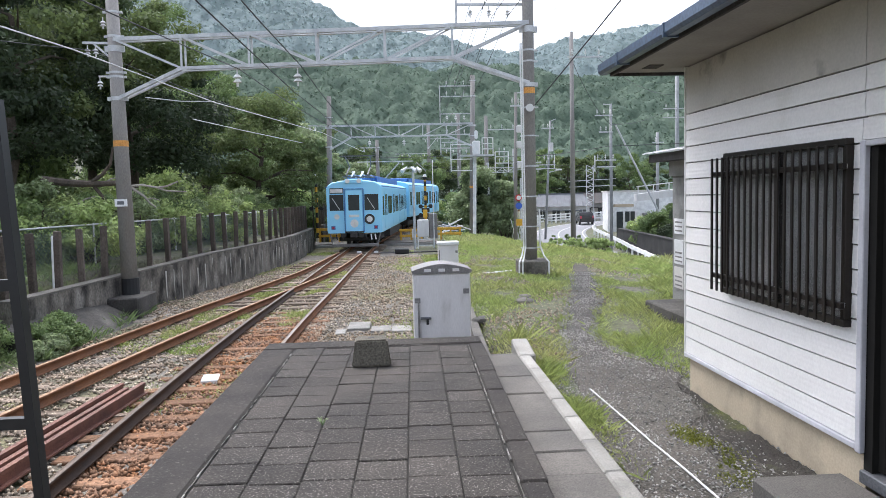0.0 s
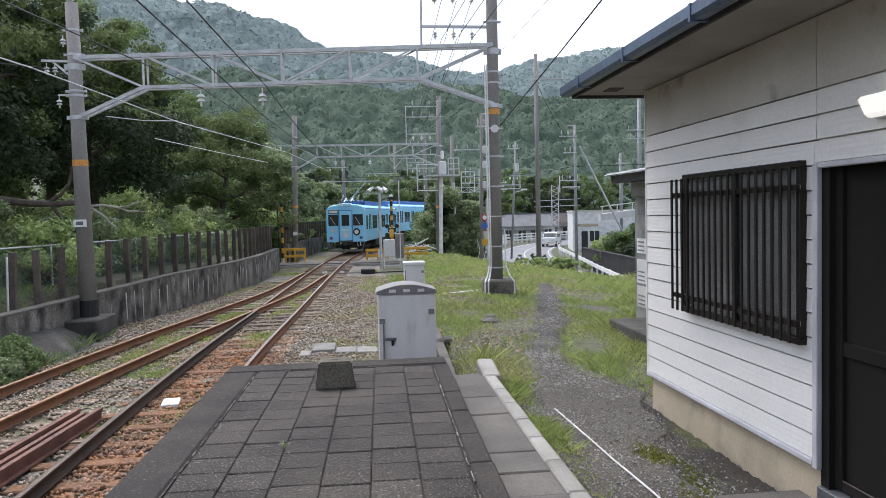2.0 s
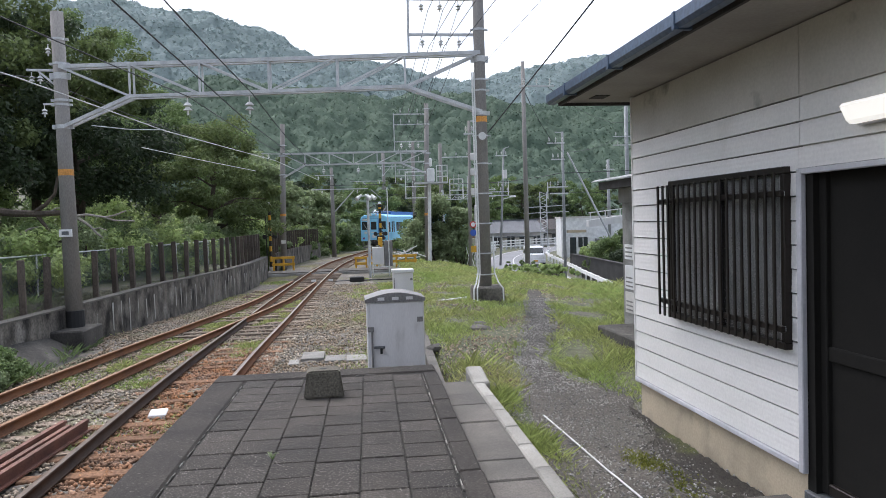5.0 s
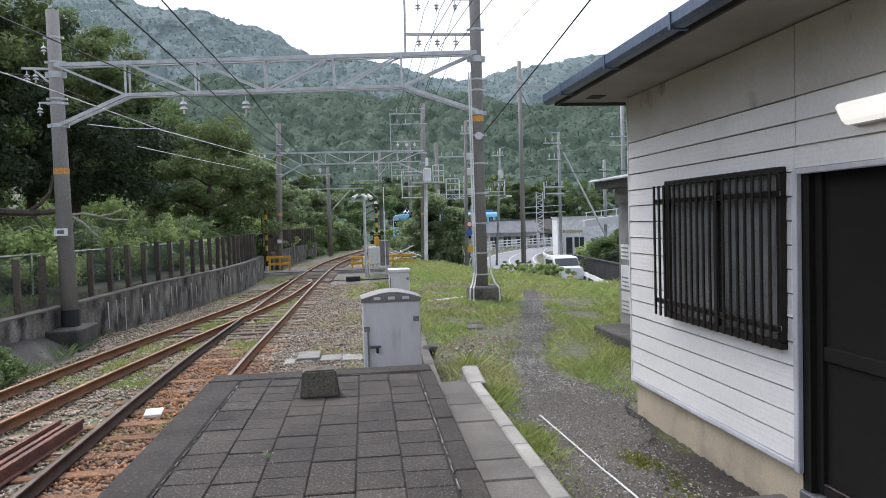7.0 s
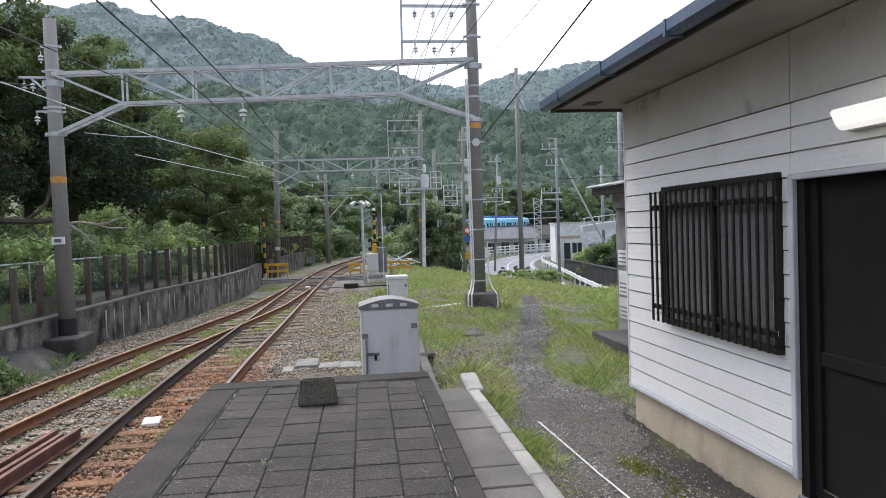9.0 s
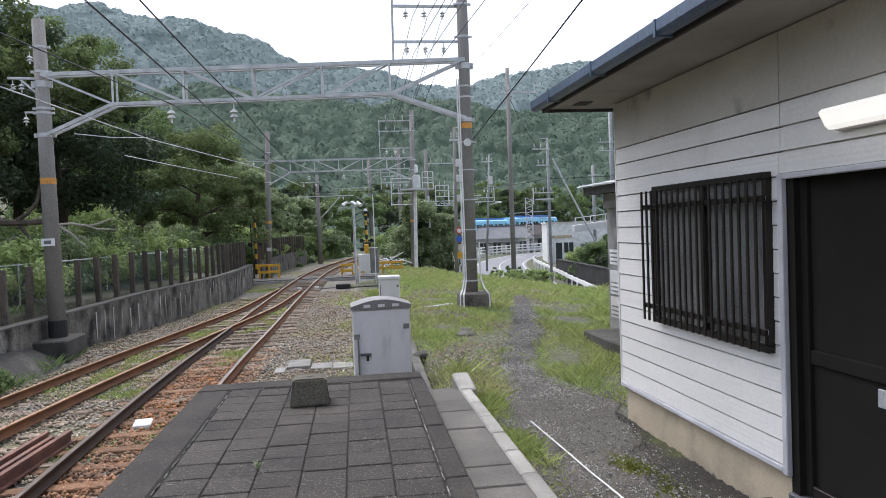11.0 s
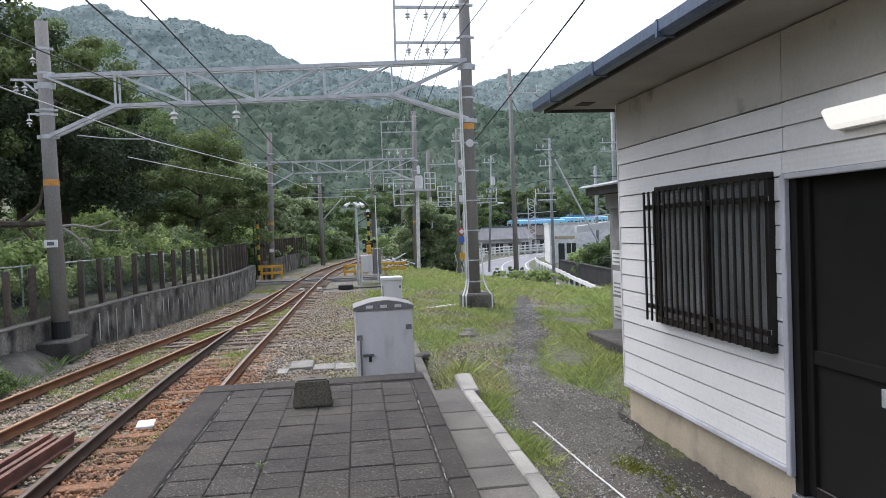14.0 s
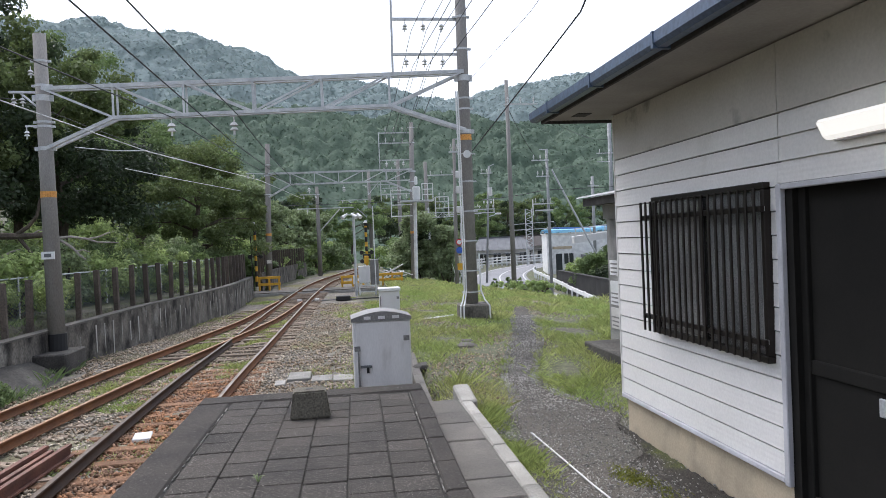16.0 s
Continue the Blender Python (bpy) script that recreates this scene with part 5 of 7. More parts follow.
    gd = part("end_door", cube(-0.43, 0.43, f - 0.06, f + 0.01, 1.0, 3.05, bevel=0.03), "train_blue", c, "sky-blue gangway door")
    part("door_window", cube(-0.27, 0.27, f - 0.072, f - 0.055, 2.05, 2.8), "glass_dark", gd)
    for x in (-0.47, 0.47):
        part("door_frame", cube(x - 0.012, x + 0.012, f - 0.075, f, 1.0, 3.1), "train_roof", gd)
    part("door_frame", cube(-0.48, 0.48, f - 0.075, f, 3.08, 3.105), "train_roof", gd)
    part("door_emblem", bar((0.0, f - 0.066, 1.42), (0.0, f - 0.06, 1.42), 0.2, seg=16), "white_paint", gd)
    part("number_bars", cube(-0.25, 0.25, f - 0.068, f - 0.06, 1.72, 1.84), "white_paint", gd)
    part("step_plate", cube(-0.45, 0.45, f - 0.2, f, 0.98, 1.04), "underframe", c)
    part("destination_sign", cube(-1.15, -0.55, f - 0.02, f + 0.01, 2.92, 3.1, bevel=0.0), "white_paint", c, "white destination panel")
    part("sign_frame", cube(-1.18, -0.52, f - 0.012, f + 0.008, 2.88, 3.14), "underframe", c)
    part("emblem", bar((-0.86, f - 0.02, 1.75), (-0.86, f, 1.75), 0.13, seg=18), "white_paint", c, "round white emblem")
    part("wreath", bar((0.75, f - 0.05, 1.62), (0.75, f, 1.62), 0.25, seg=18), "underframe", c, "round dark head mark")
    part("wreath_face", bar((0.75, f - 0.06, 1.62), (0.75, f - 0.05, 1.62), 0.15, seg=14), "white_paint", c)
    hb = part("headlight_box", cube(-0.42, 0.42, f - 0.06, f + 0.3, 3.34, 3.58, bevel=0.04), "train_blue", c)
    for x in (-0.28, 0.28):
        part("headlight", bar((x, f - 0.1, 3.47), (x, f - 0.05, 3.47), 0.11, seg=16), "white_paint", hb)
    for x in (-1.05, 1.05):
        tl = part("tail_light", bar((x, f - 0.04, 1.22), (x, f, 1.22), 0.06, seg=14), "tail", c)
        part("light_box", cube(x - 0.1, x + 0.1, f - 0.025, f, 1.13, 1.31), "train_roof", tl)
    part("coupler", cube(-0.16, 0.16, f - 0.5, f + 0.3, 0.72, 0.98, bevel=0.03), "underframe", c)
    bm = cube(-1.15, 1.15, f + 0.05, f + 0.2, 0.14, 0.3, bevel=0.02)
    strip(bm, (-1.1, f + 0.12, 0.2), (-1.25, f + 0.12, 0.95), 0.1, 0.05)
    strip(bm, (1.1, f + 0.12, 0.2), (1.25, f + 0.12, 0.95), 0.1, 0.05)
    part("snow_plough", bm, "cabinet_dark", c, "grey rail guard")
    for x in (-0.9, -0.6, 0.55, 0.8, 1.0):
        part("hose", bar((x, f - 0.1, 0.9), (x + 0.05, f - 0.15, 0.55), 0.03), "underframe" if x < 0.7 else "white_paint", c)
    for x in (-0.55, 0.35):
        part("jumper_cover", cube(x - 0.12, x + 0.12, f - 0.2, f, 0.75, 0.95), "underframe", c)
    # pantograph and roof gear
    bm = bmesh.new()
    for x in (-0.55, 0.55):
        strip(bm, (x, f + 1.2, 3.75), (x, f + 3.2, 3.75), 0.06, 0.06)
        strip(bm, (x, f + 1.3, 3.8), (x, f + 2.7, 4.25), 0.05, 0.05)
        strip(bm, (x, f + 2.7, 4.25), (x * 1.2, f + 1.9, 4.75), 0.05, 0.05)
    strip(bm, (-0.95, f + 1.9, 4.78), (0.95, f + 1.9, 4.78), 0.12, 0.05)
    for y in (1.2, 3.2):
        strip(bm, (-0.7, f + y, 3.72), (0.7, f + y, 3.72), 0.07, 0.07)
    part("pantograph", bm, "dark_steel", c)
    part("roof_box", cube(-0.8, 0.5, f + 3.4, f + 4.6, 3.48, 3.85, bevel=0.04), "train_roof", c)
    bm = bmesh.new()
    for y0, z0, y1, z1 in ((0.4, 3.7, 0.9, 3.95), (0.9, 3.95, 1.4, 3.7)):
        for x in (-0.15, 0.3):
            strip(bm, (x, f + y0, z0), (x + 0.1, f + y1, z1), 0.06, 0.06)
    part("roof_cable", bm, "white_paint", c)
    for q in list(c.children_recursive):
        for v in q.data.vertices:
            v.co.x *= 0.945
            v.co.z = v.co.z * 0.957 - 0.12 * float(smoothstep(0.3, 0.9, v.co.z))
    return c


CARS = [train_car(True), train_car(False)]


# ---- hills ----
def hill_height(x, y):
    def ridge(cx, cy, sx, sy, h, a=0.0):
        ca, sa = math.cos(a), math.sin(a)
        u, v = (x - cx) * ca + (y - cy) * sa, -(x - cx) * sa + (y - cy) * ca
        return h * np.exp(-(u / sx) ** 2 - (v / sy) ** 2)
    near = ridge(-150, 260, 110, 90, 44) + ridge(-40, 310, 80, 80, 26) + ridge(80, 330, 130, 90, 40) + ridge(240, 310, 130, 90, 42)
    wide = np.where(x < -195, 170.0, 95.0)
    crest = 118 + 42 * np.exp(-((x + 195) / wide) ** 2) + 8 * np.exp(-((x + 52) / 24) ** 2) + 16 * np.exp(-((x + 100) / 58) ** 2) - 17 * np.exp(-((x - 87) / 42) ** 2) + 6 * smoothstep(150, 320, x)
    far = crest * np.exp(-((y - 560) / np.where(y < 560, 170.0, 260.0)) ** 2)
    return near, far


def cell_domes(x, y, cell, seed):
    """Height and tone of rounded crowns packed over the plan, one to a cell."""
    r = np.random.default_rng(seed)
    jit = r.random((64, 64, 3))
    gx, gy = np.floor(x / cell).astype(int), np.floor(y / cell).astype(int)
    best = np.zeros(x.shape)
    for dx in (-1, 0, 1):
        for dy in (-1, 0, 1):
            q = jit[(gx + dx) % 64, (gy + dy) % 64]
            d2 = ((x / cell - gx - dx - q[..., 0]) ** 2 + (y / cell - gy - dy - q[..., 1]) ** 2) / (0.45 + 0.5 * q[..., 2])
            best = np.maximum(best, np.sqrt(np.clip(1 - d2, 0, 1)) * (0.5 + 0.5 * q[..., 2]))
    return best


def forest(name, which, x0, x1, y0, y1, step, cell, tall, flakes, leaf, mat, label, seed):
    """A hillside roofed with packed tree crowns, with loose leafy sprays standing out of them."""
    r = np.random.default_rng(seed)

    def height(x, y):
        h = hill_height(x, y)[which]
        w = np.sin(x * 0.043 + 1.3 * np.sin(y * 0.021)) * np.cos(y * 0.037 + np.sin(x * 0.027)) + 0.5 * np.sin(x * 0.11 + y * 0.07)
        crowns = cell_domes(x, y, cell, seed) * 0.75 + cell_domes(x + 7.7, y - 3.1, cell * 0.43, seed + 1) * 0.35
        return h * (1 + (0.07 if which == 0 else 0.025) * w) - 4.0 + tall * crowns * smoothstep(0.5, 7.0, h)
    xs, ys = np.arange(x0, x1, step), np.arange(y0, y1, step * 1.25)
    X, Y = np.meshgrid(xs, ys)
    X = X + r.normal(size=X.shape) * step * 0.18
    Y = Y + r.normal(size=X.shape) * step * 0.18
    Z = height(X, Y) + 0.06 * tall * r.normal(size=X.shape)
    idx = np.arange(X.size).reshape(X.shape)
    f = np.stack([idx[:-1, :-1], idx[:-1, 1:], idx[1:, 1:], idx[1:, :-1]], -1).reshape(-1, 4)
    hill = arrays(name, np.stack([X, Y, Z], -1).reshape(-1, 3), f, mat)
    hill.data.polygons.foreach_set("use_smooth", [True] * len(hill.data.polygons))
    tagged(hill, label, "hill", kind="structure")
    x, y = x0 + (x1 - x0) * r.random(flakes), y0 + (y1 - y0) * r.random(flakes)
    z = height(x, y)
    ok = (z > -2.5) & (y > np.interp(x, MAIN[:, 0], MAIN[:, 1]) + 14)
    c = np.stack([x, y, z], -1)[ok]
    tagged(leaves("forest_leaves", c, np.full(len(c), leaf * 0.8), 1, leaf, mat, seed=seed, squash=1.0, outward=0.7, loose=0.5, broad=0.8), "leafy woodland canopy on the hillside", "forest", kind="stuff")


forest("near_hill", 0, -230, 300, 120, 400, 1.15, 5.6, 7.0, 170000, 0.42, "forest", "wooded hillside behind the village", 21)
forest("far_hill", 1, -480, 560, 400, 640, 2.2, 9.0, 9.0, 120000, 0.75, "hazy_far_forest", "higher wooded hills in the distance", 22)


# ---- trees ----
def tree(at, height, spread, label, clumps, per, leaf, mat, seed, trunk=0.22, bare=0.3, name="tree", category="tree", group="trackside trees", depth=1.0):
    t = thing(name, at, label, category, group)
    r = random.Random(seed)
    bm = bmesh.new()
    tops = []
    lean = Vector((r.uniform(-0.12, 0.12), r.uniform(-0.1, 0.1), 1))
    p, rad = Vector((0, 0, -0.2)), trunk
    k = 5
    for i in range(k):
        q = lean * (height * 0.72 * (i + 1) / k) + Vector((r.uniform(-0.2, 0.2), r.uniform(-0.2, 0.2), 0)) * (i + 1) * 0.5
        tube(bm, p, q, rad, rad * 0.78, 8)
        if i >= 1:
            for _ in range(3):
                a = r.uniform(0, 6.28)
                ln = spread * r.uniform(0.5, 0.95)
                e = q + Vector((math.cos(a) * ln, math.sin(a) * ln * depth, r.uniform(0.05, 0.5) * ln))
                mid = q.lerp(e, 0.5) + Vector((0, 0, 0.12 * ln))
                tube(bm, q, mid, rad * 0.45, rad * 0.3, 6)
                tube(bm, mid, e, rad * 0.3, rad * 0.1, 6)
                tops.append(e)
        p, rad = q, rad * 0.78
    part("trunk", bm, "bark", t)
    centres, radii = [], []
    for _ in range(clumps):
        if r.random() < 0.45 and tops:
            c = r.choice(tops) + Vector((r.gauss(0, 0.5), r.gauss(0, 0.5), r.gauss(0.2, 0.5)))
        else:
            a, u = r.uniform(0, 6.28), r.random() ** 0.5
            zz = r.uniform(bare, 1.0)
            w = spread * (1.05 - abs(zz - 0.55) * 1.1) * u
            c = Vector((math.cos(a) * w, math.sin(a) * w * depth, height * zz)) + Vector((lean.x, lean.y, 0)) * height * zz
        centres.append(c[:])
        radii.append(r.uniform(0.5, 1.05) * (0.5 + spread * 0.12))
    # Higher clumps mostly turn olive: sky-lit tops of dark trees, painted as leaf colour.
    lit_top = [mat == "leaf_dark" and r.random() < (0.7 if c[2] > height * 0.6 else 0.12) for c in centres]
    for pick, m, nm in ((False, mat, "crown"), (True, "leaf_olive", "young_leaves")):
        chosen = [k for k in range(len(centres)) if lit_top[k] == pick]
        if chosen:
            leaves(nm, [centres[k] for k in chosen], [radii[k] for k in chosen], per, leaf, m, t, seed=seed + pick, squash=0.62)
    return t


def bush(at, size, clumps, per, leaf, mat, seed, label, name="bush", group="trackside bushes"):
    b = thing(name, at, label, "bush", group)
    r = random.Random(seed)
    centres, radii = [], []
    for _ in range(clumps):
        a, u, zz = r.uniform(0, 6.28), r.random() ** 0.5, r.random()
        k = math.sqrt(max(0.05, 1 - zz * zz * 0.85)) * u
        centres.append((math.cos(a) * k * size[0], math.sin(a) * k * size[1], zz * size[2] * 0.9))
        radii.append(r.uniform(0.3, 0.6) * min(size[0], size[2]) * 0.55)
    bm = bmesh.new()
    for _ in range(7):
        c = Vector(r.choice(centres))
        tube(bm, (c.x * 0.2, c.y * 0.2, -0.1), c * 0.8, 0.05, 0.02, 5)
    part("stems", bm, "bark", b)
    leaves("foliage", centres, radii, per, leaf, mat, b, seed=seed, squash=0.75)
    return b


def ground_z(x, y):
    return float(level(np.array([x]), np.array([y]))[0])


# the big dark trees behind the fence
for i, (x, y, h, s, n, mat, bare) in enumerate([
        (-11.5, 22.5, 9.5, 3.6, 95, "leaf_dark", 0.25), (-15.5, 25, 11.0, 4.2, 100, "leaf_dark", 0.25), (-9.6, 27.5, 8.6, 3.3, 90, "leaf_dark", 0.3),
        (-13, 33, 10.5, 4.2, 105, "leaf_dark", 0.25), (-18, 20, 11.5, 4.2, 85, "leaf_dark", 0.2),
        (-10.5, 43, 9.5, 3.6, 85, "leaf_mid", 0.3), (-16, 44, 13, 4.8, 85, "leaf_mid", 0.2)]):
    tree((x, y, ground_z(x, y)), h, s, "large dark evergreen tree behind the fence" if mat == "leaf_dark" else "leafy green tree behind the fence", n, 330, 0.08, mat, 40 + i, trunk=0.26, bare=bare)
tree((-7.0, 38.5, ground_z(-7.0, 38.5)), 8.2, 3.1, "spreading green tree with a forked trunk by the fence", 80, 330, 0.075, "leaf_olive", 58, trunk=0.27, bare=0.45)
for i, (x, y, h, s, mat) in enumerate([(-6.6, 52, 6.2, 3.0, "leaf_vine"), (-5.2, 60, 5.8, 3.0, "leaf_vine"), (-3.2, 68, 5.5, 3.2, "leaf_vine"), (-9, 62, 9, 4.0, "leaf_mid"), (-4, 80, 7.5, 4.2, "leaf_dark"),
                                       (2, 92, 7.5, 4.6, "leaf_mid"), (10, 104, 8, 4.8, "leaf_dark"), (20, 124, 8, 5.2, "leaf_mid"), (34, 140, 8, 5.5, "leaf_dark"), (50, 152, 8, 5.5, "leaf_mid"), (-12, 78, 11, 5, "leaf_dark")]):
    tree((x, y, max(-1.0, ground_z(x, y))), h, s, "rounded green tree along the curving line", 60, 190, 0.14, mat, 70 + i, trunk=0.2, bare=0.12)
for i, (x, y, sx, sz, mat) in enumerate([(-8.0, 19, 1.6, 1.7, "leaf_bright"), (-9.6, 17, 1.8, 2.2, "leaf_bright"), (-7.4, 23.5, 1.5, 1.5, "leaf_bright"), (-6.9, 27.5, 1.4, 1.6, "leaf_bright"), (-6.6, 31.5, 1.4, 1.5, "leaf_bright"),
                                         (-10.5, 20, 1.9, 2.2, "leaf_mid"), (-6.4, 36, 1.5, 1.6, "leaf_mid"), (-11.5, 15.5, 2.0, 2.0, "leaf_mid"), (-8.6, 29, 1.8, 1.9, "leaf_bright"), (-6.2, 46, 1.6, 2.0, "leaf_mid"), (-5.8, 50.5, 1.6, 2.6, "leaf_bright"), (-4.4, 57, 1.5, 2.4, "leaf_mid"), (-9.8, 24.5, 1.8, 1.8, "leaf_bright"), (-4.9, 44, 1.2, 1.6, "leaf_mid"), (-5.3, 47.5, 1.3, 1.8, "leaf_mid"), (-3.6, 62, 1.5, 2.2, "leaf_mid"), (-2.6, 66, 1.6, 2.4, "leaf_bright"), (-1.2, 72, 1.8, 2.6, "leaf_mid"), (0.8, 78, 2.0, 2.8, "leaf_mid"), (4.5, 86, 2.0, 2.6, "leaf_bright"), (5.6, 66, 2.0, 3.0, "leaf_mid"), (9.0, 60, 2.0, 2.4, "leaf_mid")]):
    bush((x, y, ground_z(x, y)), (sx, sx, sz), 26, 170, 0.06 if y < 40 else 0.09, mat, 120 + i, "bright green undergrowth behind the fence")
for i in range(16):
    y = 43.5 + i * 2.3
    x = float(np.interp(y, MAIN[:, 1], MAIN[:, 0])) - 4.6 - 0.5 * (i % 2)
    bush((x, y, ground_z(x, y)), (1.5, 1.5, 2.4 + 0.5 * (i % 3)), 26, 150, 0.09, ("leaf_mid", "leaf_bright", "leaf_vine")[i % 3], 400 + i, "leafy hedge growing beside the curve", "hedge", "lineside hedges")
for i in range(22):
    y = 12.5 + i * 1.25
    x = float(wall_x(y)) - 2.3 - 0.5 * (i % 2)
    bush((x, y, ground_z(x, y)), (1.2, 1.2, 1.45 + 0.35 * (i % 3)), 20, 190, 0.05, ("leaf_bright", "leaf_mid", "leaf_vine")[i % 3], 300 + i, "low dark scrub pressing against the mesh fence")
for i, (x, y) in enumerate(((-17, 16), (-21, 19), (-25, 24), (-15, 20), (-20, 28), (-13, 26), (-17, 33), (-24, 36), (-12, 38), (-18, 50), (-12, 55), (-26, 48))):
    bush((x, y, ground_z(x, y)), (3.2, 3.0, 3.2), 36, 150, 0.11, "leaf_mid" if i % 2 else "leaf_bright", 340 + i, "tall leafy undergrowth beneath the trees")
for i, (x, y, h) in enumerate(((-24, 18, 13), (-27, 30, 14), (-22, 40, 9), (-30, 55, 11), (-19, 64, 12), (-11, 92, 10), (-26, 80, 13))):
    tree((x, y, ground_z(x, y)), h, 5.0, "tall dark tree on the slope", 60, 150, 0.17, "leaf_dark", 360 + i, trunk=0.28, bare=0.12)
for i, (x, y, h, mat) in enumerate(((17, 121, 9, "leaf_dark"), (25, 131, 10, "leaf_mid"), (33, 138, 10, "leaf_dark"), (41, 146, 10, "leaf_dark"), (50, 157, 11, "leaf_mid"), (60, 163, 11, "leaf_dark"), (72, 174, 11, "leaf_dark"), (86, 186, 11, "leaf_mid"), (9, 117, 10, "leaf_dark"), (46, 168, 12, "leaf_dark"), (30, 152, 12, "leaf_mid"))):
    tree((x, y, -1.5), h, 5.2, "leafy tree on the slope behind the houses", 60, 120, 0.2, mat, 480 + i, trunk=0.25, bare=0.1, group="village trees")
bush((5.7, 48.5, -1.1), (2.3, 2.2, 4.7), 62, 300, 0.085, "leaf_vine", 150, "vine-covered dense green thicket", "thicket")
# Dark leaves behind the paler ones paint the shaded hollow inside the thicket.
bush((5.5, 51.5, -1.1), (1.9, 2.2, 4.0), 60, 280, 0.085, "leaf_dark", 151, "vine-covered dense green thicket", "thicket")
bush((7.2, 47.6, -1.4), (1.6, 1.6, 4.2), 40, 260, 0.1, "leaf_vine", 152, "vine-covered dense green thicket", "thicket")


for i, (x, y, s, z) in enumerate(((-6.3, 13.5, 0.6, 0.6), (-6.5, 14.2, 0.5, 0.6), (-6.05, 12.8, 0.5, 0.4), (-7.1, 12.6, 0.8, 0.75), (-7.8, 11.6, 0.9, 0.9), (-8.6, 13.0, 0.8, 1.1))):
    bush((x, y, ground_z(x, y)), (s, s, z), 34, 220, 0.028, ("leaf_mid", "leaf_mid", "leaf_vine")[i % 3], 430 + i, "low green shrub on the bank below the wall", "bank_shrub", "bank shrubs")
tw = thing("bare_twigs", (-8.2, 14.2, -0.2), "pale leafless twigs in front of the fence", "twigs")
r = random.Random(91)
for i in range(11):
    a = Vector((r.uniform(-0.2, 0.2), r.uniform(-0.2, 0.2), -0.3))
    b = a + Vector((r.uniform(-0.4, 0.5), r.uniform(-0.3, 0.3), r.uniform(0.6, 1.5)))
    part("twig", bar(a, b, 0.011, 0.004, 5), "dead_wood", tw)


# ---- grass ----
def patches(x, y, s=0.9):
    return np.sin(x * 2.3 * s + 1.1 * np.sin(y * 0.9 * s)) + np.sin(y * 1.6 * s + 1.4 * np.sin(x * 1.3 * s)) * 0.8


def grass(name, n, area, height, mat, label, seed, lift=-0.01):
    r = np.random.default_rng(seed)
    x, y = area(r, n)
    n = len(x)
    z = level(x, y) + lift
    a = r.random(n) * 6.28
    hh = height * (0.35 + 0.8 * r.random(n) ** 1.5) * np.clip(0.8 + 0.35 * patches(x, y, 2.2), 0.3, 2.0)
    w = (0.003 + 0.0004 * y) * (0.7 + 0.6 * r.random(n))
    lx, ly = r.normal(size=n) * 0.7 * hh, r.normal(size=n) * 0.7 * hh
    dx, dy = np.cos(a) * w, np.sin(a) * w
    v = np.empty((n, 4, 3))
    v[:, 0] = np.stack([x - dx, y - dy, z], -1)
    v[:, 1] = np.stack([x + dx, y + dy, z], -1)
    v[:, 2] = np.stack([x + lx * 0.5 + dx * 0.7, y + ly * 0.5 + dy * 0.7, z + hh * 0.65], -1)
    v[:, 3] = np.stack([x + lx, y + ly, z + hh], -1)
    return tagged(arrays(name, v.reshape(-1, 3), np.arange(n * 4).reshape(-1, 4), mat), label, "grass", kind="stuff")


def verge(r, n):
    y = 7.5 + 24.7 * r.random(n) ** 1.35
    x = 1.15 + (9.0 - 1.15) * r.random(n)
    c, w = np.interp(y, PATH_Y, PATH_C), np.interp(y, PATH_Y, PATH_B)
    walked = (np.abs(x - c) < w * (0.52 + 0.3 * (r.random(n) - 0.5))) & (y < 19)
    ok = ~walked & (patches(x, y) + r.normal(size=n) * 0.45 > -1.0 + 0.3 * (y < 13) * (x < 2.4)) & ~((x > 2.75) & (y < 7.3)) & (x < 3.4 + 0.2 * (y - 8) + 2)
    return x[ok], y[ok]


def far_verge(r, n):
    y = 24 + 26 * r.random(n)
    x = 1.6 + 9 * r.random(n)
    q = ((x - 3.5) * 27 + (y - 50) * 5.5) / 27.55
    ok = (q < 0.5) & (x > 1.6 + 0.05 * (y - 20))
    return x[ok], y[ok]


def track_weeds(r, n):
    y = 9 + 26 * r.random(n)
    x = -6.2 + 7 * r.random(n)
    ok = (patches(x, y, 0.6) + r.normal(size=n) * 0.3 > 0.75) & (x < 0.9)
    return x[ok], y[ok]


def bank_weeds(r, n):
    y = 8 + 10 * r.random(n)
    x = -10 + 4.2 * r.random(n)
    ok = (x < side_x(y) - 1.2) & (x < -5.9)
    return x[ok], y[ok]


grass("verge_grass", 160000, verge, 0.1, "grass", "tufts of green grass beside the path", 31)
def kerb_tufts(r, n):
    y = 4.6 + 3.6 * r.random(n)
    x = 1.42 + 0.28 * r.random(n) ** 1.5
    ok = (patches(x * 0.3, y, 1.4) > 0.2) & (r.random(n) < np.clip((y - 4.8) / 1.6, 0.04, 1.0))
    return x[ok], y[ok]


grass("kerb_tufts", 9000, kerb_tufts, 0.09, "grass", "grass tufts growing along the kerb", 35)
grass("far_grass", 40000, far_verge, 0.13, "grass", "tall grass on the bank above the road", 32)
grass("track_weeds", 60000, track_weeds, 0.06, "grass", "low weeds growing between the tracks", 33, 0.03)
grass("bank_weeds", 14000, bank_weeds, 0.22, "leaf_mid", "weeds on the bank below the wall", 34)


def bald(r, n):
    y = 8.3 + 18 * r.random(n) ** 1.2
    x = 1.2 + 5 * r.random(n)
    ok = (patches(x, y) < -0.2) & (x < 3.2 + 0.25 * (y - 8))
    return x[ok], y[ok]


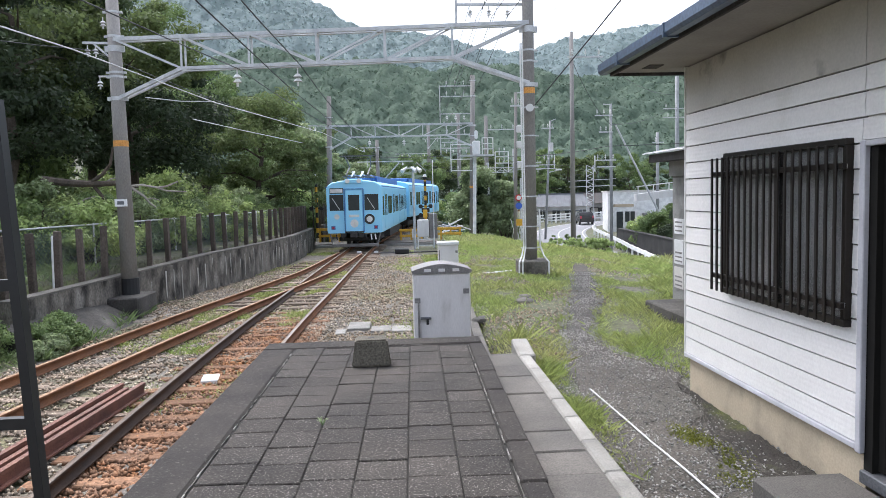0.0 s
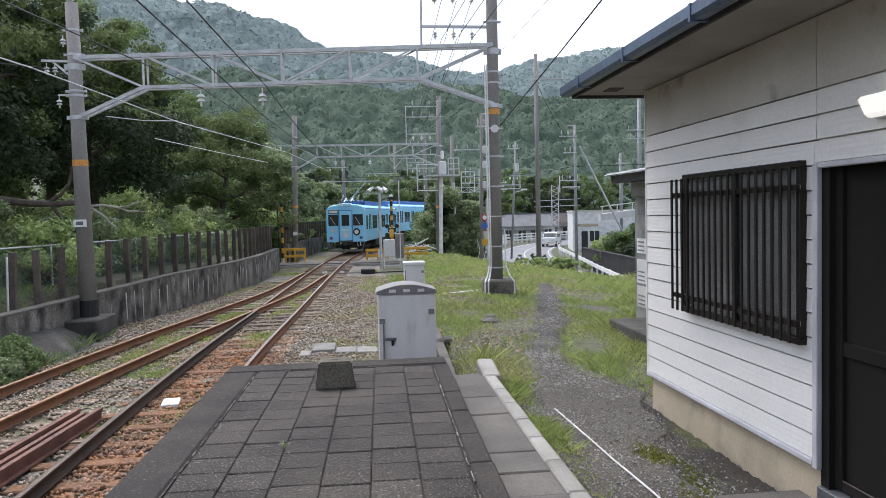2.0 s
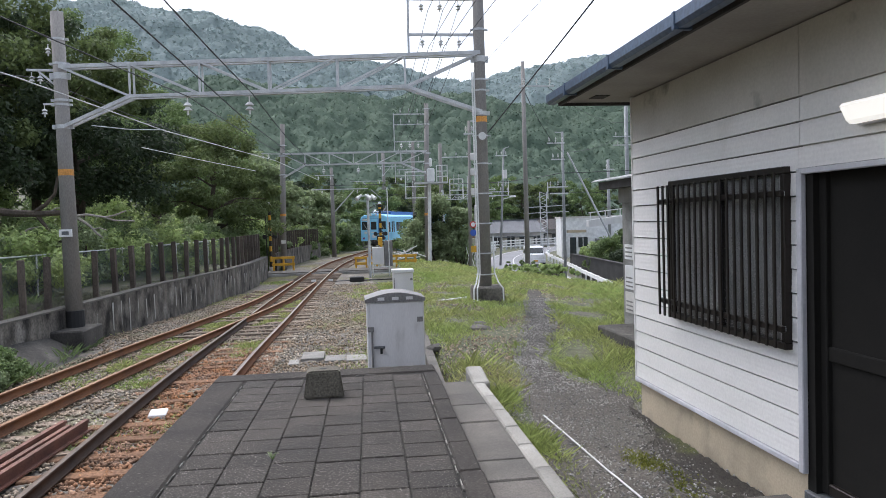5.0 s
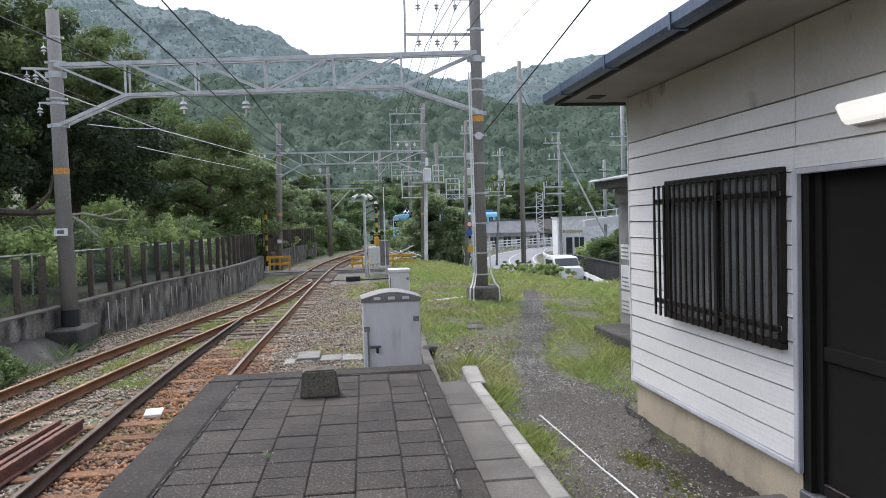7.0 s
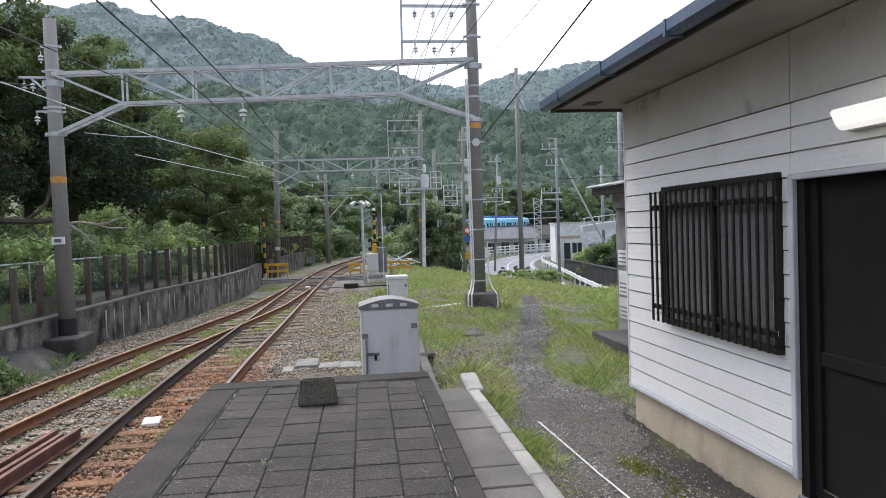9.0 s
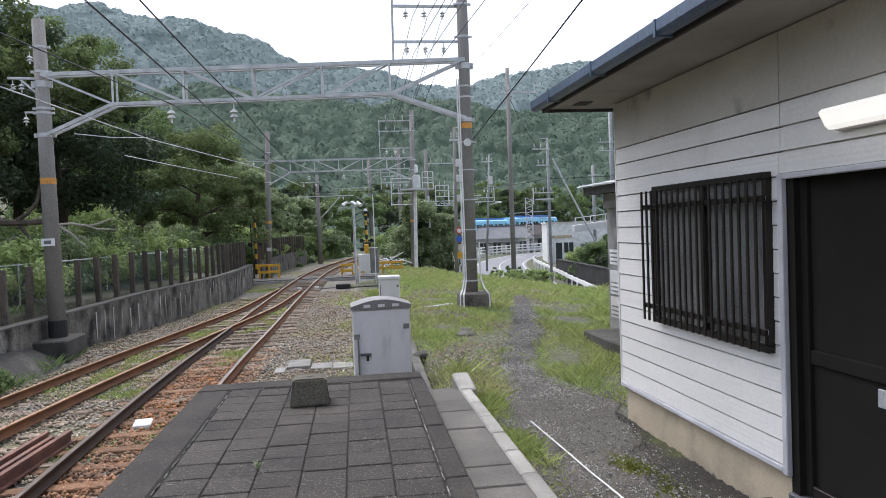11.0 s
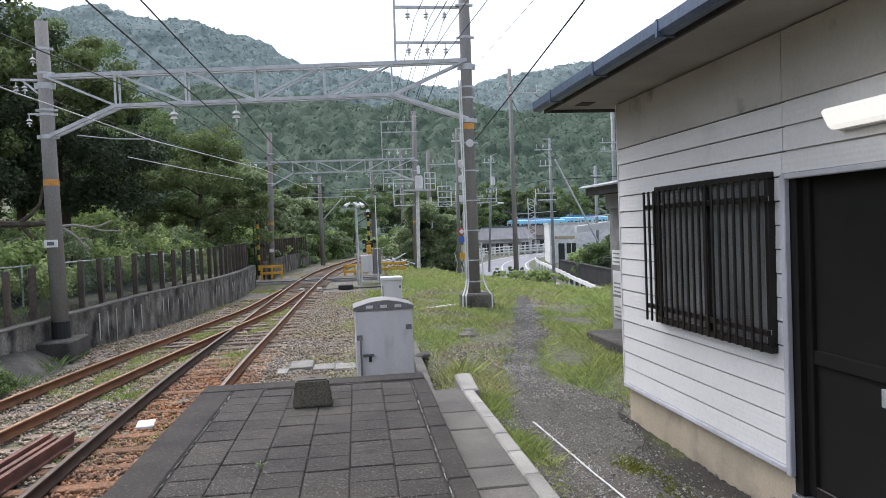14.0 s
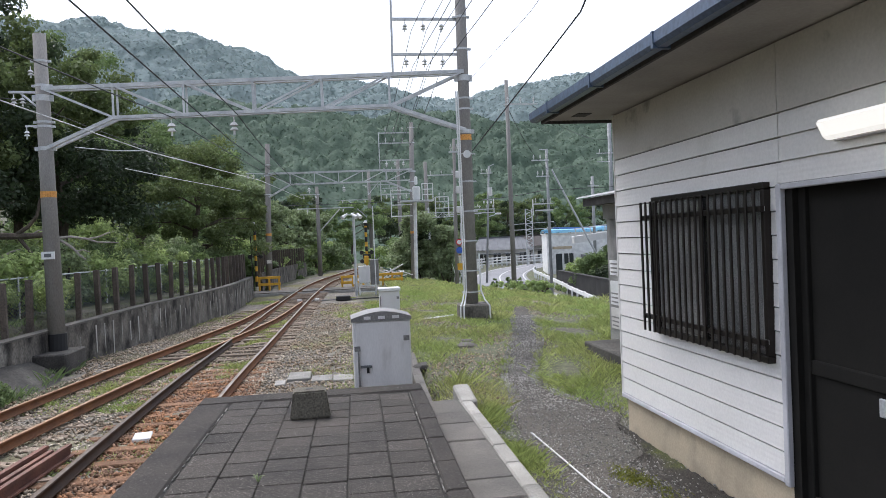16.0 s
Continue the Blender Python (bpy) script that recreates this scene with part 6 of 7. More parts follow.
def tall_tufts(r, n):
    y = 8.6 + 21 * r.random(n)
    x = 1.3 + 8 * r.random(n)
    c = np.interp(y, PATH_Y, PATH_C)
    ok = (patches(x, y, 1.7) + 0.5 * patches(x, y, 4.1) > 1.25) & (np.abs(x - c) > 0.5) & (x < 4.5 + 0.35 * (y - 8))
    return x[ok], y[ok]


stones("verge_stones", 22000, bald, 0.016, "stone", "loose gravel showing between the grass", 41, 0.0)
grass("tall_tufts", 60000, tall_tufts, 0.2, "grass", "taller tufts of wild grass and weeds", 42)


def turnout_weeds(r, n):
    y = 12.5 + 15 * r.random(n)
    a, b = side_x(y) - 0.9, main_x(y) + 0.5
    x = a + (b - a) * r.random(n)
    ok = patches(x * 0.6, y * 0.5, 2.0) + 0.5 * patches(x, y, 3.0) > 0.55
    return x[ok], y[ok]


def gravel_weeds(r, n):
    y = 13.5 + 19 * r.random(n)
    x = -1.0 + 2.2 * r.random(n)
    ok = patches(x, y, 0.8) + 0.6 * patches(x, y, 3.0) > 1.1
    return x[ok], y[ok]


def moss_area(r, n):
    x, y = 2.26 + 0.09 * r.normal(size=n), 5.15 + 0.28 * r.normal(size=n)
    ok = (patches(x, y, 5.0) + r.normal(size=n) * 0.4 > 0.3) & (x < 2.72)
    return x[ok], y[ok]


grass("turnout_weeds", 60000, turnout_weeds, 0.075, "grass", "green weeds among the turnout sleepers", 43, 0.03)
grass("gravel_weeds", 16000, gravel_weeds, 0.05, "grass", "sparse weeds in the trackside gravel", 44, 0.03)
grass("moss_tufts", 9000, moss_area, 0.03, "moss_green", "low moss on the damp ground", 45, 0.03)


# ---- level crossing ----
def warning_post(at, height, label, lamps):
    w = thing("crossing_signal", at, label, "crossing signal", "crossing signals")
    n = 12
    for i in range(n):
        z = height * 0.08 + height * 0.92 * i / n
        part("stripe", bar((0, 0, z), (0, 0, z + height * 0.92 / n), 0.075, seg=12), "yellow" if i % 2 else "black_band", w)
    part("foot", bar((0, 0, -0.1), (0, 0, height * 0.08), 0.11, seg=12), "white_paint", w)
    part("hood", cube(-0.1, 0.1, -0.1, 0.1, height - 0.18, height - 0.02, bevel=0.02), "black_band", w)
    part("bell", bar((0, 0, height), (0, 0, height + 0.14), 0.12, 0.05, 12), "white_paint", w)
    for z in lamps:
        arm = part("lamp_arm", flat((-0.28, 0, z), (0.28, 0, z), 0.05, 0.05), "black_band", w)
        for x in (-0.28, 0.28):
            part("lamp_hood", bar((x, -0.18, z), (x, 0.1, z), 0.12, seg=14), "black_band", arm)
    return w


w = warning_post((-4.38, 41.0, -0.95), 3.7, "yellow and black striped level crossing signal post", (1.95,))
part("gate_arm", bar((-0.18, -0.1, 0.3), (-0.22, -0.1, 3.5), 0.03), "black_band", w)
w = warning_post((1.72, 42.0, -0.9), 3.55, "striped level crossing signal with black lamp hoods", (1.85, 1.35))
part("lamp_box", cube(-0.22, 0.22, -0.15, 0.15, 1.5, 1.75, bevel=0.02), "black_band", w)


def guard_frame(x0, x1, y, z, hgt, label, rails=2):
    g = thing("crossing_barrier", (x0, y, z), label, "barrier", "crossing guards")
    n = max(2, int((x1 - x0) / 0.45) + 1)
    for i in range(n):
        x = (x1 - x0) * i / (n - 1)
        part("post", cube(x - 0.05, x + 0.05, -0.05, 0.05, -0.1, hgt, bevel=0.01), "yellow", g)
    for k in range(rails):
        z1 = hgt * (1.0 - 0.42 * k)
        part("rail", cube(-0.08, x1 - x0 + 0.08, -0.09, -0.052, z1 - 0.14, z1, bevel=0.01), "yellow", g)
    return g


guard_frame(-4.2, -3.15, 40.6, -0.95, 0.85, "yellow crossing guard frame by the fence")
guard_frame(0.25, 1.4, 40.4, -1.0, 0.75, "yellow crossing guard frame beside the track")
guard_frame(2.0, 3.6, 41.2, -0.95, 0.7, "yellow crossing guard frame by the thicket")
deck = thing("crossing_deck", (-1.4, 39.6, -0.86), "grey planked level crossing deck", "crossing", kind="structure")
for i, (x0, x1) in enumerate(((-3.6, -0.72), (-0.46, 0.46), (0.72, 3.6))):
    for k in range(4):
        part("plank", cube(x0, x1, -0.95 + k * 0.48, -0.49 + k * 0.48, -0.14, -0.005 - 0.004 * (k % 2), bevel=0.012), "slab", deck)
part("edge_beam", cube(-3.6, 3.6, -1.06, -0.97, -0.2, -0.06, bevel=0.01), "concrete", deck)

s = thing("speaker_post", (0.9, 36, -1.08), "grey steel post carrying warning horns", "post")
part("post", bar((0, 0, 0), (0, 0, 4.1), 0.065, 0.06, 12), "steel", s)
part("cap", flat((-0.35, 0, 4.0), (0.25, 0, 4.0), 0.06, 0.06), "steel", s)
for x, dx in ((-0.3, -0.25), (-0.1, 0.25), (0.2, 0.15)):
    part("horn", bar((x, 0, 4.05), (x + dx, -0.2, 3.85), 0.04, 0.11, 12), "white_paint", s)
part("junction_box", cube(-0.14, -0.06, -0.1, 0.1, 0.6, 1.0), "cabinet", s)

b = thing("relay_box", (1.45, 36.4, -1.08), "grey relay box on a steel stand", "cabinet")
for x in (-0.38, 0.42):
    for y in (-0.15, 0.25):
        part("leg", bar((x, y, 0), (x, y, 0.6), 0.03), "white_paint", b)
part("shelf_bar", cube(-0.42, 0.46, -0.18, -0.13, 0.15, 0.2), "white_paint", b)
part("shelf_bar", cube(-0.42, 0.46, -0.18, -0.13, 0.45, 0.5), "white_paint", b)
part("box", cube(-0.4, 0.16, -0.2, 0.3, 0.6, 1.45, bevel=0.02), "cabinet", b)
part("box", cube(0.2, 0.6, -0.1, 0.5, 0.5, 1.75, bevel=0.02), "cabinet_dark", b)
part("top_lamp", cube(-0.1, 0.12, -0.1, 0.1, 1.55, 1.95, bevel=0.03), "yellow", b)
part("tall_bar", bar((0.42, -0.16, 0), (0.42, -0.16, 4.4), 0.025), "white_paint", b)

j = thing("junk_heap", (3.2, 42.5, -0.95), "heap of pale discarded pipes and wire", "heap")
r = random.Random(12)
for i in range(18):
    a, l = r.uniform(0, 3.1), r.uniform(0.4, 1.1)
    c = Vector((r.uniform(-0.6, 0.8), r.uniform(-0.3, 0.3), r.uniform(0.3, 0.9)))
    d = Vector((math.cos(a), 0.3 * math.sin(a), r.uniform(-0.4, 0.5))) * l * 0.5
    part("pipe", bar(c - d, c + d, 0.03), "white_paint" if i % 3 else "mesh_green", j)

g = thing("garden_trellis", (6.6, 38.5, -1.0), "white wooden lattice panel among the weeds", "trellis")
for i in range(7):
    part("slat", flat((-0.5 + i * 0.16, 0, 0), (-0.2 + i * 0.16, 0, 1.2), 0.05, 0.02), "white_paint", g)
    part("slat", flat((-0.2 + i * 0.16, 0.02, 0), (-0.5 + i * 0.16, 0.02, 1.2), 0.05, 0.02), "white_paint", g)

# white signal post with its railed platform
p = thing("signal_post", (4.55, 42.3, -1.0), "white steel post with a railed maintenance platform", "post")
part("post", bar((0, 0, 0), (0.11, 0, 4.75), 0.1, 0.1, 12), "white_paint", p)
part("deck", cube(-0.75, 1.15, -0.5, 0.4, 4.75, 4.84), "steel", p)
for z in (5.15, 5.45, 5.78):
    part("guard_rail", flat((0.5, -0.45, z), (1.12, -0.45, z), 0.05, 0.05), "white_paint", p)
for x in (0.5, 0.82, 1.12):
    part("guard_post", flat((x, -0.45, 4.84), (x, -0.45, 5.8), 0.05, 0.05), "white_paint", p)
part("equipment", cube(0.0, 0.42, -0.2, 0.2, 4.86, 5.65, bevel=0.05), "white_paint", p)
part("antenna", cube(0.12, 0.3, -0.1, 0.1, 5.75, 6.25, bevel=0.06), "white_paint", p)
part("side_frame", flat((-1.3, -0.3, 3.9), (-1.3, -0.3, 5.5), 0.05, 0.05), "white_paint", p)
for z in (3.95, 4.6, 5.45):
    part("side_arm", flat((-1.3, -0.3, z), (-0.1, -0.3, z), 0.05, 0.05), "white_paint", p)
    insulator(p, (-0.9, -0.3, z + 0.03), 1.0, False)
p2_ = thing("insulator_frame", (7.2, 52, -1.2), "pale steel frame carrying line insulators", "frame")
for x in (0.0, 0.95):
    part("upright", flat((x, 0, 4.3), (x, 0, 5.75), 0.07, 0.07), "white_paint", p2_)
part("mast", bar((-0.55, 0, 0), (-0.55, 0, 5.0), 0.1, 0.09, 10), "steel", p2_)
for z in (4.95, 5.4, 5.75):
    part("cross_arm", flat((0, 0, z), (0.95, 0, z), 0.06, 0.06), "white_paint", p2_)
    for x in (0.3, 0.65):
        insulator(p2_, (x, 0, z + 0.03), 1.0, False)
for z in (4.3, 4.62):
    part("truss_chord", flat((-1.1, 0, z), (1.3, 0, z), 0.06, 0.06), "steel", p2_)
for k in range(6):
    part("truss_web", flat((-1.1 + 0.4 * k, 0, 4.3 if k % 2 else 4.62), (-0.7 + 0.4 * k, 0, 4.62 if k % 2 else 4.3), 0.04, 0.04), "steel", p2_)

sg = thing("road_sign_post", (5.6, 33, -0.95), "pole-mounted round red and blue road signs", "road sign")
part("post", bar((0.1, 0, 0), (0.1, 0, 3.2), 0.04), "steel", sg)
part("red_sign", bar((-0.02, -0.1, 2.32), (-0.02, -0.07, 2.32), 0.15, seg=20), "sign_red", sg, "round red-rimmed sign")
part("red_sign_face", bar((-0.02, -0.11, 2.32), (-0.02, -0.1, 2.32), 0.1, seg=20), "white_paint", sg)
part("blue_sign", bar((-0.02, -0.1, 1.95), (-0.02, -0.07, 1.95), 0.15, seg=20), "sign_blue", sg, "round blue sign with a red rim")
part("small_plate", cube(-0.14, 0.14, -0.09, -0.07, 1.05, 1.35), "yellow", sg)


# ---- wires ----
def wire(name, pts, rad, label, sag=0.0, group="overhead wires", mat="wire"):
    t = tagged(new(name), label, "wire", group)
    for a, b in zip(pts[:-1], pts[1:]):
        a, b = Vector(a), Vector(b)
        n, k = 8, 5
        d = (b - a).normalized()
        u = d.cross(Vector((0, 0, 1))).normalized()
        w = u.cross(d)
        v, f = [], []
        for i in range(n + 1):
            q = a.lerp(b, i / n) - Vector((0, 0, 4 * sag * (i / n) * (1 - i / n)))
            v += [(q + (u * math.cos(6.2832 * m / k) + w * math.sin(6.2832 * m / k)) * rad)[:] for m in range(k)]
        for i in range(n):
            f += [(i * k + m, i * k + (m + 1) % k, (i + 1) * k + (m + 1) % k, (i + 1) * k + m) for m in range(k)]
        raw("span", v, f, mat, t)
    return t


def track_wire(offset, z, ys, zig):
    return [(main_x(y) + offset + (zig if i % 2 else -zig), y, z) for i, y in enumerate(ys)]


wire("contact_wire", [(-2.8, -20, 4.0), (-2.3, 17.2, 4.05), (-1.4, 43, 4.2), (-0.2, 58, 4.3), (8, 82, 4.3), (24, 110, 4.3), (50, 136, 4.3)], 0.011, "thin black contact wire over the main track", 0.0)
wire("messenger_wire", [(-2.7, -20, 5.0), (-2.1, 17.2, 4.62), (-1.4, 43, 4.9), (-0.2, 58, 5.1), (8, 82, 5.1), (24, 110, 5.1)], 0.012, "black carrier wire above the contact wire", 0.35)
wire("contact_wire", [(-9.4, -10, 4.2), (-5.12, 12.3, 4.05), (-4.13, 17.4, 3.84), (-2.87, 30, 4.2), (-1.8, 43, 4.2)], 0.012, "grey contact wire over the siding", 0.0, mat="steel")
wire("messenger_wire", [(-7.6, -10, 5.0), (-3.55, 17.4, 4.6), (-1.7, 43, 4.9)], 0.012, "carrier wire over the siding", 0.25)
for x in (1.95, 2.3, 2.65):
    for z in (5.62, 6.45):
        wire("feeder_wire", [(x + 0.6, -15, z + 0.2), (x, 16.95, z), (x + 0.95 + (x - 2.3) * 0.6, 43, z + 0.4), (x + 1.2, 62, z + 1.0)], 0.009, "thin feeder wire strung between the poles", 0.3)
wire("pole_cable", [(-10.5, 4, 4.2), (-6.9, 17.6, 5.1), (-4.6, 43, 5.6)], 0.01, "thin cable on the outer brackets", 0.25)
wire("stay_wire", [(-5.7, 17.4, 3.98), (-4.9, 17.4, 3.88), (-4.13, 17.4, 3.86)], 0.012, "steel arm pulling the contact wire to the side", 0.0, mat="steel")
wire("stay_wire", [(-5.34, 20, 3.75), (-5.1, 26, 3.95), (-4.04, 33, 4.03)], 0.012, "short steel wire before the trees", 0.0, mat="steel")
wire("service_cable", [(3.25, 16.8, 3.6), (3.33, 12, 4.2), (3.23, 9, 4.42), (2.2, 2, 5.3)], 0.012, "black service cable rising from the pole", 0.0)
wire("service_cable", [(3.2, 16.9, 5.2), (2.57, 9, 4.42), (1.9, 2, 3.9)], 0.004, "thin service wire running back from the pole", 0.0)
wire("road_cable", [(-30, 75, 6.2), (6.5, 53, 4.4), (13.0, 44, 4.3), (40, 40, 5.5)], 0.02, "black cable crossing above the road", 0.3)
wire("road_cable", [(8.6, 35, 7.9), (13.2, 44, 5.6), (22.6, 58, 8.3)], 0.014, "thin cable between the roadside poles", 0.4)
wire("road_cable", [(9.8, 35, 8.0), (22.0, 58, 9.2), (60, 70, 12)], 0.014, "thin cable between the roadside poles", 0.4)
wire("road_cable", [(4.0, 62, 5.4), (20.5, 88, 4.8), (60, 100, 5.0)], 0.02, "thin cable far along the line", 0.3)


# ---- buildings across the road ----
def far_house(at, w, d, wall, ridge, mat, label, rz, wins):
    h = thing("house", at, label, "house", "houses across the road", rz=rz)
    part("wall", cube(-w / 2, w / 2, 0, d, -0.3, wall), "house_wall", h)
    bm = bmesh.new()
    o = 0.5
    v = [bm.verts.new(c) for c in ((-w / 2 - o, -o, wall - 0.15), (w / 2 + o, -o, wall - 0.15), (w / 2 + o, d + o, wall - 0.15), (-w / 2 - o, d + o, wall - 0.15), (-w / 2 + 0.6, d / 2, ridge), (w / 2 - 0.6, d / 2, ridge))]
    for f in ((0, 1, 5, 4), (2, 3, 4, 5), (1, 2, 5), (3, 0, 4), (3, 2, 1, 0)):
        bm.faces.new([v[i] for i in f])
    roof = part("roof", bm, mat, h)
    n = int(w / 0.5)
    for i in range(n + 1):
        x = -w / 2 - 0.3 + (w + 0.6) * i / n
        k = max(0.0, min(1.0, (w / 2 + o - abs(x)) / 1.1))
        part("tile_rib", flat((x, -o, wall - 0.1), (x * (1 - 0.02), -o + (d / 2 + o) * k * 0.97, wall - 0.1 + (ridge - wall + 0.12) * k * 0.97), 0.09, 0.06), mat, roof)
    part("ridge_cap", flat((-w / 2 + 0.5, d / 2, ridge + 0.05), (w / 2 - 0.5, d / 2, ridge + 0.05), 0.3, 0.16), mat, roof)
    part("porch_roof", cube(-w / 2, w / 2 - 1, -1.0, 0, wall - 0.75, wall - 0.65), mat, h)
    for x, z0, z1, ww in wins:
        wd = part("window", cube(x - ww / 2, x + ww / 2, -0.06, 0.02, z0, z1), "glass_dark", h)
        part("frame", cube(x - ww / 2 - 0.06, x + ww / 2 + 0.06, -0.09, -0.061, z1, z1 + 0.07), "white_paint", wd)
        part("mullion", cube(x - 0.03, x + 0.03, -0.09, -0.061, z0, z1), "white_paint", wd)
    return h


far_house((22.3, 96.5, -2.31), 7.2, 6.0, 2.1, 3.6, "roof_tile", "low house with a grey tiled roof across the road", -9, [(-2.6, 0.5, 1.5, 1.2), (-0.8, 0.1, 1.5, 1.0), (1.0, 0.4, 1.5, 1.3), (2.7, 0.4, 1.5, 0.9)])
far_house((27.5, 98.5, -2.31), 5.5, 6.0, 2.4, 3.7, "roof_brown", "low house with a dark brown roof", -16, [(-1.2, 0.5, 1.6, 1.0), (0.8, 0.5, 1.6, 1.2)])

wb = thing("white_building", (23.0, 68, -2.31), "plain white flat-roofed roadside building", "building", rz=-12)
part("wall", cube(-2.8, 3.6, 0, 7, -0.3, 3.75), "white_paint", wb)
part("parapet", cube(-2.9, 3.7, -0.08, 7.1, 3.75, 3.9), "house_wall", wb)
part("annex_roof", cube(0.4, 4.2, -2.2, -0.01, 1.5, 1.75), "roof_tile", wb, "grey sloping annex roof")
part("annex_front", cube(0.45, 4.15, -2.18, -0.02, -0.3, 1.5), "cabinet_dark", wb)
part("sign_band", cube(-2.3, -0.4, -0.06, -0.01, 2.35, 2.6), "plinth", wb)
dr = part("window", cube(-1.2, -0.3, -0.05, 0.0, 0.9, 1.9), "glass_dark", wb)
part("frame", cube(-1.28, -0.22, -0.09, -0.055, 1.9, 2.0), "white_paint", dr)
part("mullion", cube(-0.78, -0.72, -0.09, -0.055, 0.9, 1.9), "white_paint", dr)
part("entrance", cube(-2.0, -1.4, -0.05, 0.0, -0.2, 1.9), "glass_dark", wb, "dark glazed entrance door")
part("pipe", bar((-2.5, -0.3, -0.3), (-2.5, -0.3, 3.0), 0.08), "white_paint", wb)

ra = thing("footbridge_ramp", (16.2, 45.5, -1.2), "white steel footbridge ramp with railings", "bridge")
part("beam", flat((-1.0, 0, 2.3), (3.2, 0, 2.75), 0.5, 0.45), "cabinet", ra)
part("handrail", flat((-1.0, -0.25, 3.0), (3.2, -0.25, 3.4), 0.06, 0.06), "white_paint", ra)
for i in range(5):
    part("baluster", flat((-0.9 + i * 1.0, -0.25, 2.4 + i * 0.1), (-0.9 + i * 1.0, -0.25, 3.0 + i * 0.1), 0.05, 0.05), "white_paint", ra)
part("pier", cube(2.4, 2.8, -0.2, 0.2, -1.5, 2.5), "concrete", ra)

dw = thing("block_wall", (0, 0, 0), "dark weathered garden wall with a white plate", "wall", kind="structure")
part("wall_face", flat((15.1, 48.4, -1.75), (13.9, 33.0, -1.75), 0.25, 1.5), "dark_block", dw)
part("wall_face", flat((15.0, 48.6, -1.75), (19.5, 49.6, -1.75), 0.25, 1.5), "dark_block", dw)
part("coping", flat((15.1, 48.4, -0.98), (13.9, 33.0, -0.98), 0.32, 0.07), "dark_block", dw)
part("plate", flat((14.83, 46.2, -1.35), (14.81, 45.7, -1.35), 0.03, 0.42), "white_paint", dw)
for i, (x, y, s, z, mat) in enumerate(((16.3, 47.0, 1.3, 1.6, "leaf_bright"), (16.0, 44.0, 1.4, 1.9, "leaf_mid"), (16.6, 41.0, 1.6, 2.4, "leaf_dark"), (16.2, 38.2, 1.4, 2.2, "leaf_dark"), (17.8, 45.0, 1.5, 2.6, "leaf_mid"), (15.8, 35.5, 1.3, 2.2, "leaf_mid"))):
    bush((x, y, -1.7), (s, s, z), 50, 170, 0.07, mat, 170 + i, "dense garden shrub behind the wall", "shrub", "garden shrubs")

gr = thing("guard_rail", (0, 0, 0), "white roadside guard rail on short posts", "guard rail")
RL = curve_points([(12.3, 33), (13.7, 41.8), (14.4, 45.5), (15.6, 52.5), (17.7, 64.5), (19.4, 70)], 1.0)
for a, b in zip(RL[:-1], RL[1:]):
    part("beam", flat((a[0], a[1], -1.72), (b[0], b[1], -1.72), 0.06, 0.22), "white_paint", gr)
for q in RL[::2]:
    part("post", bar((q[0] + 0.08, q[1], -2.4), (q[0] + 0.08, q[1], -1.6), 0.06), "white_paint", gr)

wf = thing("white_fence", (0, 0, 0), "white concrete rail fence along the far side of the road", "fence")
FL = curve_points([(14.6, 80), (17.6, 88), (22.6, 93.2), (28.5, 96.5), (36, 102)], 1.0)
for k, (a, b) in enumerate(zip(FL[:-1], FL[1:])):
    if k == 9:
        continue
    for z in (-1.95, -1.6, -1.25):
        part("rail", flat((a[0], a[1], z), (b[0], b[1], z), 0.1, 0.13), "white_paint", wf)
    part("post", cube(a[0] - 0.09, a[0] + 0.09, a[1] - 0.09, a[1] + 0.09, -2.4, -1.12), "white_paint", wf)
for i, (x, y) in enumerate(((10.2, 47.0), (11.0, 46.3), (11.7, 45.8))):
    bush((x, y, -2.3), (0.3, 0.3, 1.25), 22, 90, 0.05, "leaf_mid", 190 + i, "small dark cone-shaped conifer", "conifer", "small conifers")
for i, (x, y, s) in enumerate(((6.4, 24.5, 1.1), (7.9, 23.0, 1.2), (9.3, 22.0, 0.9), (5.3, 27.0, 0.9), (7.7, 31.0, 1.5), (8.6, 30.0, 1.2))):
    bush((x, y, -0.85), (s, 0.9, 0.42 if y > 29 else 0.22), 30, 160, 0.05, "leaf_bright", 200 + i, "bright weeds on the bank edge", "weed_clump", "bank weeds")


# ---- shed beyond the house ----
sh = thing("shed", (4.62, 12, -0.4), "grey rendered shed with a corrugated roof", "shed")
part("wall", cube(0.0, 2.6, -4.2, 0.0, -0.3, 2.3), "concrete", sh)
part("lintel", cube(-0.05, 2.6, -4.25, 0.03, 2.2, 2.45), "concrete", sh)
bm = bmesh.new()
n = 40
a = [bm.verts.new((-0.42 + 2.8 * i / n, -4.6, 2.58 + 0.25 * i / n + 0.03 * (i % 2))) for i in range(n + 1)]
b2 = [bm.verts.new((-0.42 + 2.8 * i / n, 0.35, 2.58 + 0.25 * i / n + 0.03 * (i % 2))) for i in range(n + 1)]
for i in range(n):
    bm.faces.new((a[i], a[i + 1], b2[i + 1], b2[i]))
bmesh.ops.solidify(bm, geom=bm.faces[:], thickness=0.03)
part("roof", bm, "steel", sh, "corrugated sheet roof")
part("roof_beam", cube(-0.3, 2.3, 0.1, 0.2, 2.45, 2.56), "fascia", sh)
part("roof_beam", cube(-0.32, -0.24, -4.4, 0.25, 2.44, 2.57), "fascia", sh)
